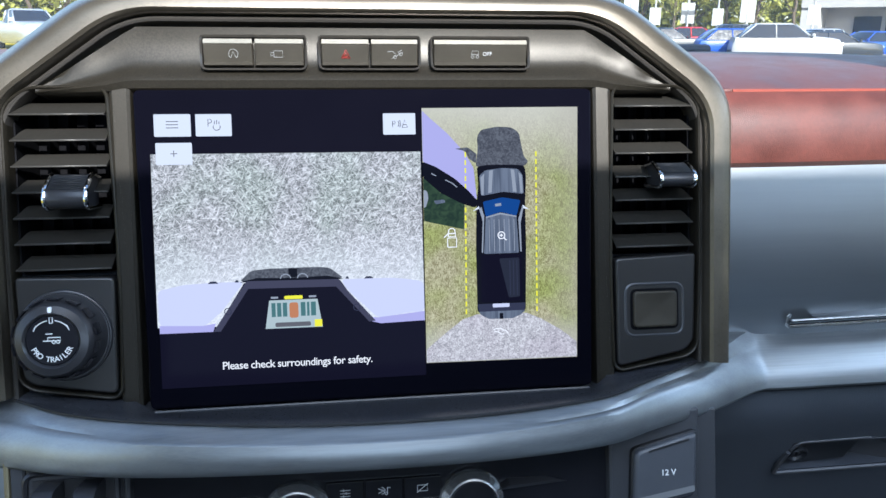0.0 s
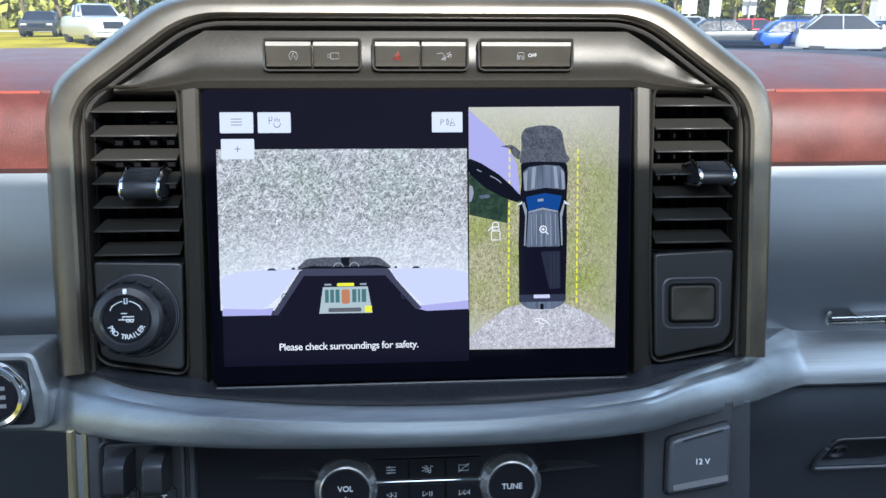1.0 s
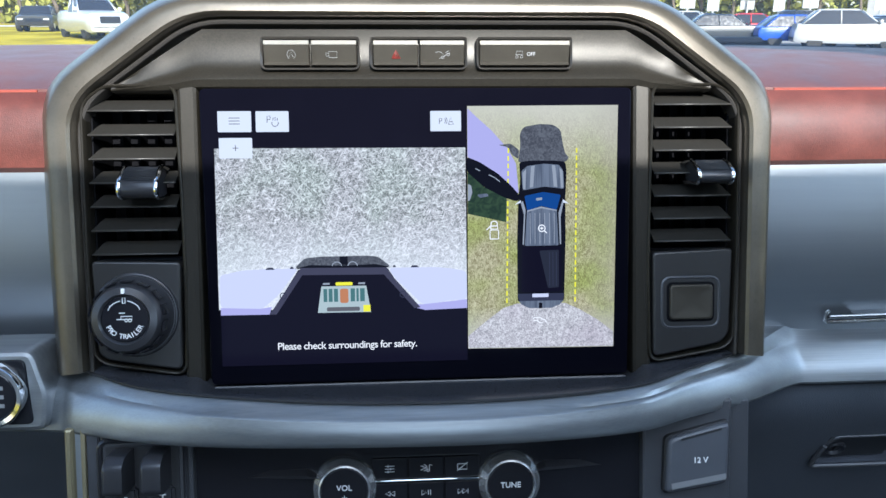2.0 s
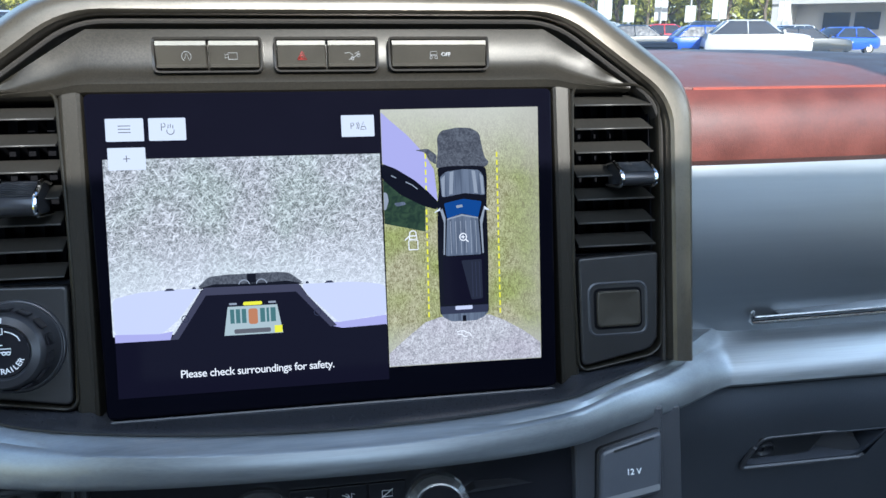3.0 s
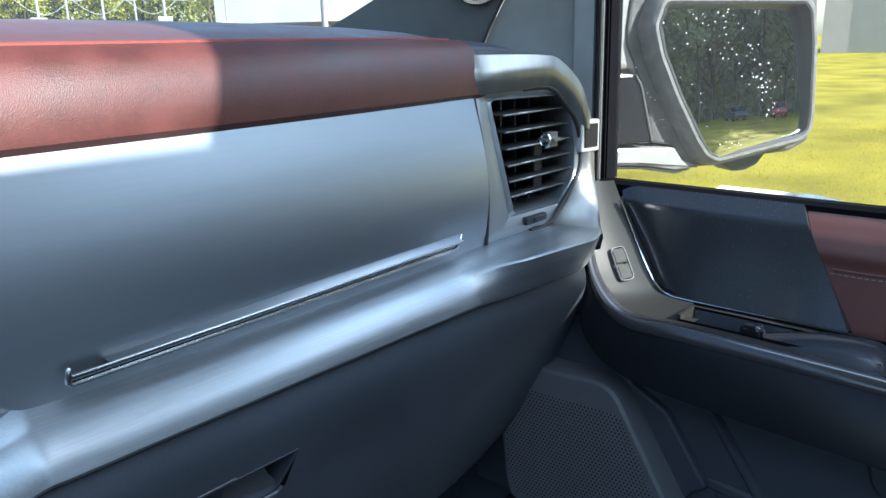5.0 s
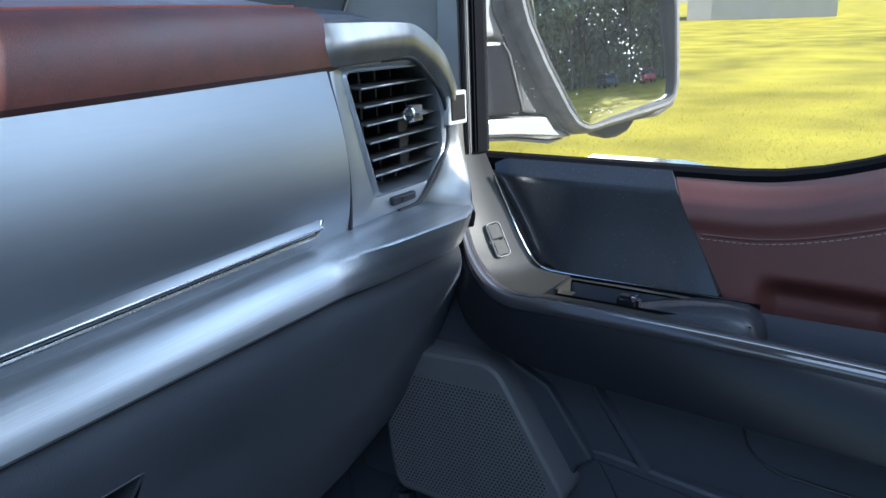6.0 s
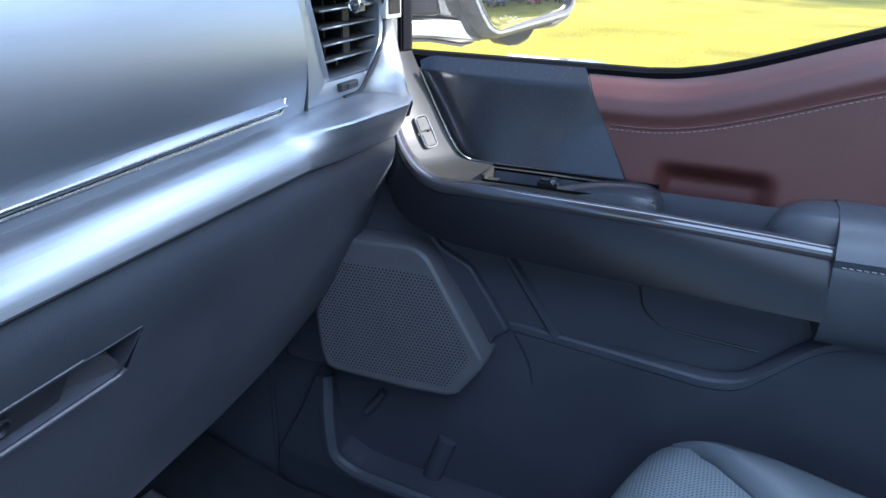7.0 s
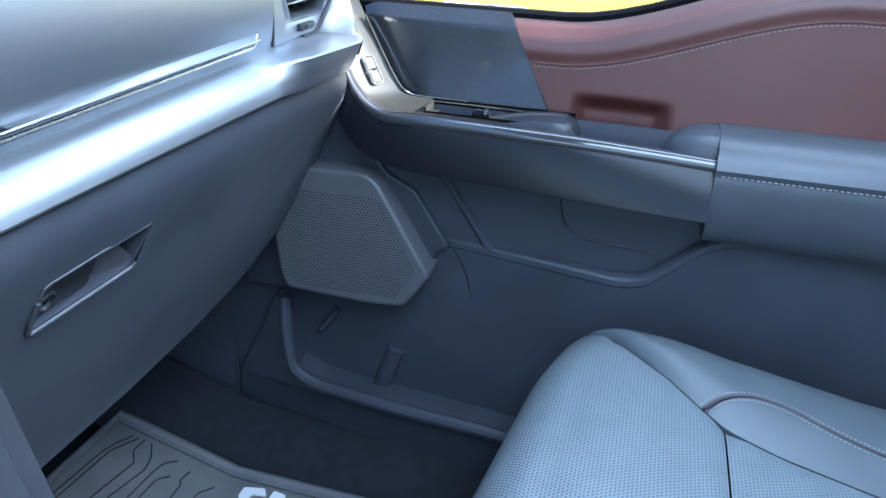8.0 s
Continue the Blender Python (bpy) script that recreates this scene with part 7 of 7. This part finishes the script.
def car(x, y, rz, paint, label, kind_="car", tall=1.0, long_=1.0):
    """A parked car, its nose towards -x: a body lofted over its length, a glazed cabin, lamps, bumpers and wheels."""
    z = ground_z(x, y)
    ob = thing("parked_car", label, kind_, pose(x, y, z, 0, 0, rz), group="cars in the car park")
    L, W, up = 2.3 * long_, 0.92, tall
    pickup = kind_ == "pickup"
    deck = 1.02 * up if pickup else .98 * up
    rows_ = []
    for t, top, wide, low in ((-1.0, .62, .78, .40), (-.99, .78, .88, .30), (-.93, .90 * up, .95, .26), (-.80, .96 * up, 1.0, .30), (-.45, 1.02 * up, 1.0, .28), (0, 1.0 * up, 1.0, .26), (.45, deck, 1.0, .28), (.80, deck, .99, .30), (.95, .96 * up, .94, .32), (.99, .84, .88, .36), (1.0, .6, .8, .42)):
        w = W * wide
        rows_.append([(L * t, -w * .92, low), (L * t, -w, low + .12), (L * t, -w, top * .72), (L * t, -w * .95, top * .93), (L * t, -w * .82, top), (L * t, 0, top + .02), (L * t, w * .82, top), (L * t, w * .95, top * .93), (L * t, w, top * .72), (L * t, w, low + .12), (L * t, w * .92, low)])
    part("body", loft(rows_, True, True), paint, ob)
    c0, c1, r0, r1 = (-.42, .26, -.16, .20) if pickup else (-.46, .88, -.12, .58)
    base, roof = .96 * up, 1.52 * up if not pickup else 1.46 * up
    ring = lambda zz, a, b_, w: [(L * a, -w * .72, zz), (L * (a + .05), -w, zz), (L * (b_ - .05), -w, zz), (L * b_, -w * .72, zz), (L * b_, w * .72, zz), (L * (b_ - .05), w, zz), (L * (a + .05), w, zz), (L * a, w * .72, zz)]
    part("cabin", loft([ring(base, c0, c1, W * .90), ring(base + (roof - base) * .88, r0 - .02, r1 + .03, W * .72), ring(roof, r0 + .06, r1 - .06, W * .60)], True, True), DARK_GLASS, ob, "dark glazed cabin")
    part("roof", loft([ring(roof - .06, r0 - .01, r1 + .02, W * .725), ring(roof + .012, r0 + .05, r1 - .05, W * .62)], True, True), paint, ob)
    for s in (-1, 1):
        for xa, xb in ((c0 + .02, r0), ((c0 + c1) / 2, (r0 + r1) / 2), (c1 - .02, r1)):
            part("roof_post", tube([(L * xa, s * W * .90, base), (L * xb, s * W * .725, roof - .05)], .035, 6), paint, ob)
        part("headlight", box(-L * 1.0 - .01, -L * .95, s * W * .68 - .16, s * W * .68 + .16, .66 * up, .80 * up, .03), LAMP, ob)
        part("door_mirror", box(L * c0 - .02, L * c0 + .12, s * W * 1.02 - .08, s * W * 1.02 + .08, 1.0 * up, 1.14 * up, .03), paint, ob)
        for xx in (-L * .62, L * .62):
            wh = part("wheel", lathe([(.34, -.11), (.35, -.06), (.35, .06), (.34, .11), (.2, .115)], xx, .34, 20), TYRE, ob)
            wh.location = (0, s * W * .86, 0)
            part("rim", lathe([(.20, -.118), (.17, -.125), (.05, -.12)], xx, .34, 14), LAMP, wh)
    part("grille", box(-L * 1.0 - .015, -L * .96, -W * .46, W * .46, .54 * up, .80 * up, .02), DARK_GLASS, ob)
    part("bumper", box(-L * 1.0 - .04, -L * .95, -W * .86, W * .86, .34, .50, .04), LAMP if pickup else TYRE, ob)
    if pickup:
        part("load_bed", box(L * .30, L * .97, -W * .80, W * .80, deck - .01, deck + .026, .008), TYRE, ob)
    return ob


P_WHITE = material("white car body", (0.33, 0.335, 0.34), 0.35, 0, 0.04, 3, 30, coat=0.3)
P_SILVER = material("silver car body", (0.5, 0.51, 0.53), 0.3, 0.5, 0.04, 3, 30, coat=0.7)
P_BLUE = material("blue car body", (0.01, 0.06, 0.35), 0.3, 0, 0.05, 3, 30, coat=0.7)
P_RED = material("red car body", (0.4, 0.02, 0.02), 0.3, 0, 0.05, 3, 30, coat=0.7)
P_DARK = material("dark car body", (0.03, 0.035, 0.04), 0.3, 0.2, 0.05, 3, 30, coat=0.7)
P_ORANGE = material("orange car body", (0.5, 0.13, 0.05), 0.3, 0, 0.05, 3, 30, coat=0.7)
for az, d, rz, p, lab, k, tall, lo in (
        (-20.3, 39, 126, P_SILVER, "silver pickup parked on the lawn, facing the truck", "pickup", 1.18, 1.15), (-23.5, 47, 100, P_DARK, "dark buggy parked on the lawn", "car", 0.85, .45),
        (21.8, 66, 150, P_WHITE, "white car parked in the lot", "car", 1.1, 1), (23.9, 60, 170, P_DARK, "dark grey hatchback parked in the lot", "car", 1.0, .95), (26.0, 75, 160, P_RED, "red car parked in the lot", "car", 1.05, 1),
        (25.0, 80, 20, P_ORANGE, "orange car parked in the lot", "car", 1.0, 1), (28.6, 60, 170, P_BLUE, "blue hatchback parked in the lot", "car", 1.0, .95), (28.0, 78, 20, P_DARK, "dark van parked in the lot", "van", 1.2, 1),
        (31.6, 58, 160, P_WHITE, "white sport utility parked in the lot", "car", 1.2, 1.1), (34.5, 62, 170, P_DARK, "dark sedan parked in the lot", "car", 0.95, 1), (33.6, 72, 20, P_SILVER, "silver car parked in the lot", "car", 1.0, 1),
        (36.6, 66, 10, P_BLUE, "blue-grey car before the building", "car", 0.95, 1), (22.9, 84, 160, P_DARK, "dark car parked in the lot", "car", 1.1, 1), (30.2, 82, 160, P_DARK, "dark car parked in the lot", "car", 1.1, 1)):
    car(*far(az, d if az < 0 else d * .72), rz, p, lab, k, tall, lo)
# cars on the lawn behind the truck, seen in the mirror
car(15, -38, 100, P_RED, "red car parked under the trees", "car", 1.0, .9)
car(9.3, -40, 80, P_DARK, "dark car parked under the trees", "car", 1.0, .9)
car(20, -37, 100, P_SILVER, "silver car parked under the trees", "car", 1.0, .9)

# low showroom with a deep white fascia
sh = thing("showroom_building", "low grey showroom with a deep white fascia", "building")
bx0, by0 = far(32.4, 74)
bx1, by1 = far(62, 74)
def along(s, back=0.0, z=0.0):
    ux, uy = (bx1 - bx0), (by1 - by0)
    n = math.hypot(ux, uy)
    return (bx0 + ux * s - uy / n * -back * -1, by0 + uy * s + ux / n * back, 1.1 + z)
def wall_piece(name, s0, s1, z0, z1, b0, b1, mat, label=""):
    bm = bmesh.new()
    c = [along(s, b, z) for s in (s0, s1) for b in (b0, b1) for z in (z0, z1)]
    vs = [bm.verts.new(p) for p in c]
    for f in ((0, 1, 3, 2), (4, 6, 7, 5), (0, 4, 5, 1), (2, 3, 7, 6), (0, 2, 6, 4), (1, 5, 7, 3)):
        bm.faces.new([vs[i] for i in f])
    return part(name, bm, mat, sh, label)
wall_piece("wall", 0.03, 1.0, -1.2, 3.0, 2.5, 14, SHADE_WALL, "grey block wall")
wall_piece("fascia", 0.0, 1.0, 2.9, 7.0, 0, 15, WALL, "deep white fascia")
wall_piece("side_wall", 0.0, 0.04, -1.2, 3.0, 0.2, 14, WALL)
for s0, s1 in ((0.10, 0.155), (0.165, 0.215)):
    wall_piece("window", s0, s1, 0.8, 2.2, 2.3, 2.6, DARK_GLASS)
wall_piece("door", 0.28, 0.31, 0.0, 1.9, 2.3, 2.6, DARK_GLASS)
wall_piece("door", 0.43, 0.49, -0.5, 2.3, 2.35, 2.6, WALL)
wall_piece("roof", -0.01, 1.01, 7.0, 7.3, -0.3, 15.3, SHADE_WALL)
# second white building past the lawn
wb = thing("white_building", "plain white metal building past the lawn", "building")
# the shaded end of the white building is set off by its own wall colour
for a0, a1, mat, nm in ((74.6, 76.2, SHADE_WALL, "shaded_wall"), (76.2, 84, WALL, "wall")):
    (xa, ya), (xb, yb) = far(a0, 75), far(a1, 75)
    part(nm, prism([(xa, ya), (xb, yb), (xb + 12, yb + 2), (xa + 12, ya + 3)], -0.5, 6, axis="z"), mat, wb)
for az, d, h in ((40.05, 50, 8.0), (21.3, 58, 7.0), (25.2, 64, 7.0), (29.1, 58, 7.0), (33.2, 70, 7), (23.0, 75, 7), (27.2, 78, 7)):
    x, y = far(az, d)
    lp = thing("light_pole", "grey steel light pole with a pale banner" if az < 35 else "grey steel light pole", "light pole", pose(x, y, ground_z(x, y)), group="poles of the car park")
    w = .22 if az > 35 else .1
    part("pole", lathe([(w, 0), (w * .85, h)], 0, 0, 12, axis="z"), POLE if az > 35 else BANNER, lp)
    if az < 35:
        part("banner", box(-.55, .55, -.03, .03, h * .28, h * .5, .01), BANNER, lp, "pale banner")
    part("lamp", box(-.7, .7, -.2, .2, h, h + .15, .03), POLE, lp)
bl = thing("bunting", "strings of white pennants over the car park", "bunting")
for az0, az1, d, z in ((22, 32, 66, 6.8), (20, 30, 70, 6.0)):
    (xa, ya), (xb, yb) = far(az0, d), far(az1, d)
    part("string", tube([(xa + (xb - xa) * t, ya + (yb - ya) * t, z - 1.2 * math.sin(math.pi * ((t * 3) % 1))) for t in [i / 36 for i in range(37)]], .03, 5), BANNER, bl)

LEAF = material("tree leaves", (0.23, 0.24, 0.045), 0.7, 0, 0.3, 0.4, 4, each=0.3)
# same leaves for the backlit trees behind the truck, their shade put into the colour
LEAF_SHADE = material("tree leaves with shade in the colour", (0.20, 0.205, 0.10), 0.7, 0, 0.4, 0.12, 4, each=0.3)
BARK = material("tree bark", (0.09, 0.07, 0.05), 0.9, 0, 0.3, 3, 40, 0.5)


def tree_meshes(seed, h, w):
    r = random.Random(seed)
    trunk = bmesh.new()
    tube([(r.uniform(-.1, .1) * i, r.uniform(-.1, .1) * i, h * .62 * i / 6) for i in range(7)], .22, 8, trunk)
    limbs = []
    for i in range(9):
        a, z = r.uniform(0, 6.28), h * r.uniform(.25, .6)
        e = (math.cos(a) * w * r.uniform(.5, .9), math.sin(a) * w * r.uniform(.5, .9), z + h * r.uniform(.1, .3))
        limbs.append(e)
        tube([(0, 0, z), (e[0] * .5, e[1] * .5, z + (e[2] - z) * .4), e], .06, 5, trunk)
    clumps = [(e, w * r.uniform(.3, .5)) for e in limbs] + [((r.uniform(-.5, .5) * w, r.uniform(-.5, .5) * w, h * r.uniform(.55, .95)), w * r.uniform(.3, .5)) for _ in range(9)]
    verts, faces = [], []
    for c, rad in clumps:
        for _ in range(130):
            d = Vector((r.gauss(0, 1), r.gauss(0, 1), r.gauss(0, .8))).normalized() * rad * r.uniform(.45, 1.05)
            p = Vector(c) + d
            s = r.uniform(.12, .28)
            u = Vector((r.gauss(0, 1), r.gauss(0, 1), r.gauss(0, 1))).normalized()
            v = u.orthogonal().normalized()
            k = len(verts)
            verts += [tuple(p + u * s), tuple(p + v * s * .6), tuple(p - u * s), tuple(p - v * s * .6)]
            faces.append((k, k + 1, k + 2, k + 3))
    me = bpy.data.meshes.new("crown")
    me.from_pydata(verts, [], faces)
    me.materials.append(LEAF)
    tm = bpy.data.meshes.new("trunk")
    trunk.to_mesh(tm), trunk.free()
    tm.materials.append(BARK)
    return tm, me


KINDS = [tree_meshes(s, h, w) for s, h, w in ((1, 11, 3.4), (2, 13, 3.8), (3, 9, 3.2), (4, 14, 3.6))]
# copies of the crowns that wear the shade-coloured leaves
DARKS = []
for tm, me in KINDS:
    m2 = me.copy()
    m2.materials.clear(), m2.materials.append(LEAF_SHADE)
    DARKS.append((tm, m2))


def tree(x, y, k, rz, s, dark=False):
    ob = thing("tree", "leafy broad-crowned tree at the edge of the lawn", "tree", pose(x, y, ground_z(x, y) - .1, 0, 0, rz) @ Matrix.Scale(s, 4), group="trees round the lawn")
    for nm, me in zip(("trunk", "crown"), (DARKS if dark else KINDS)[k]):
        o = new(nm, me)
        o.parent = ob
    return ob


rt = random.Random(11)
for i in range(34):
    az = -34 + i * 2.0 + rt.uniform(-.5, .5)
    x, y = far(az, rt.uniform(95, 118))
    tree(x, y, i % 4, rt.uniform(0, 360), rt.uniform(.85, 1.25))
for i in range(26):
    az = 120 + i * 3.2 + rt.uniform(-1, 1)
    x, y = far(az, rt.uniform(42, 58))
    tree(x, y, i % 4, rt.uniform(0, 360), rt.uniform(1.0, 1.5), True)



def woods(name, az0, az1, d0, d1, top, n, size, mat, seed, label):
    """A far belt of foliage: many small leaf sprays from the ground up, with an uneven upper edge."""
    g = np.random.default_rng(seed)
    a = np.radians(g.uniform(az0, az1, n))
    d = g.uniform(d0, d1, n)
    x, y = d * np.sin(a), d * np.cos(a)
    crest = top * (0.72 + 0.16 * np.sin(a * 61 + 1.3) + 0.12 * np.sin(a * 149 + d))
    z = crest * g.random(n) ** 1.15 + 0.2
    c = np.stack([x, y, z + np.array([ground_z(p, q) for p, q in zip(x, y)])], 1)
    u = g.normal(size=(n, 3))
    u /= np.linalg.norm(u, axis=1)[:, None]
    v = np.cross(u, g.normal(size=(n, 3)))
    v /= np.linalg.norm(v, axis=1)[:, None]
    s = g.uniform(.5, 1.2, n)[:, None] * size
    V = np.stack([c + u * s, c + v * s * .6, c - u * s, c - v * s * .6], 1).reshape(-1, 3)
    me = bpy.data.meshes.new(name)
    me.from_pydata(V.tolist(), [], np.arange(4 * n).reshape(-1, 4).tolist())
    me.materials.append(mat)
    tagged(new(name, me), label, "woods", kind="stuff")


woods("far_woods", -40, 36, 116, 140, 15, 26000, .75, LEAF, 4, "belt of sunlit green woods beyond the road")
woods("near_woods", 133, 214, 52, 74, 25, 48000, .7, LEAF_SHADE, 5, "belt of woods behind the lawn, shade put into the leaf colour")

# blades of grass in the lawn beside the truck
GRASS_BLADE = material("grass blades", (0.30, 0.25, 0.024), 0.7, 0, 0.35, 0.8, 30, spec=0.2)
thin = GRASS_BLADE.node_tree.nodes                       # light passes through the thin blades
through_, both = thin.new("ShaderNodeBsdfTranslucent"), thin.new("ShaderNodeMixShader")
through_.inputs["Color"].default_value = (0.42, 0.36, 0.03, 1)
both.inputs[0].default_value = 0.55
GRASS_BLADE.node_tree.links.new(thin["Principled BSDF"].outputs[0], both.inputs[1])
GRASS_BLADE.node_tree.links.new(through_.outputs[0], both.inputs[2])
GRASS_BLADE.node_tree.links.new(both.outputs[0], thin["Material Output"].inputs["Surface"])
rg = np.random.default_rng(3)
N = 150000
gx = 1.35 + 16 * rg.random(N) ** 1.5 + np.abs(rg.normal(0, .45, N))
gy = rg.uniform(-6, 9, N) * (0.35 + gx / 14) + rg.normal(0, .8, N)
hh = rg.uniform(.012, .04, N)
an = rg.uniform(0, 6.28, N)
lean = rg.normal(0, .03, (N, 2))
wv = np.stack([np.cos(an), np.sin(an)], 1) * rg.uniform(.002, .0045, N)[:, None]
V = np.zeros((N, 3, 3))
V[:, 0, :2] = np.stack([gx, gy], 1) - wv
V[:, 1, :2] = np.stack([gx, gy], 1) + wv
V[:, 2, :2] = np.stack([gx, gy], 1) + lean
V[:, 2, 2] = hh
me = bpy.data.meshes.new("grass")
me.from_pydata(V.reshape(-1, 3).tolist(), [], np.arange(3 * N).reshape(-1, 3).tolist())
me.materials.append(GRASS_BLADE)
tagged(new("grass", me), "short yellow-green grass blades on the lawn", "grass", kind="stuff")
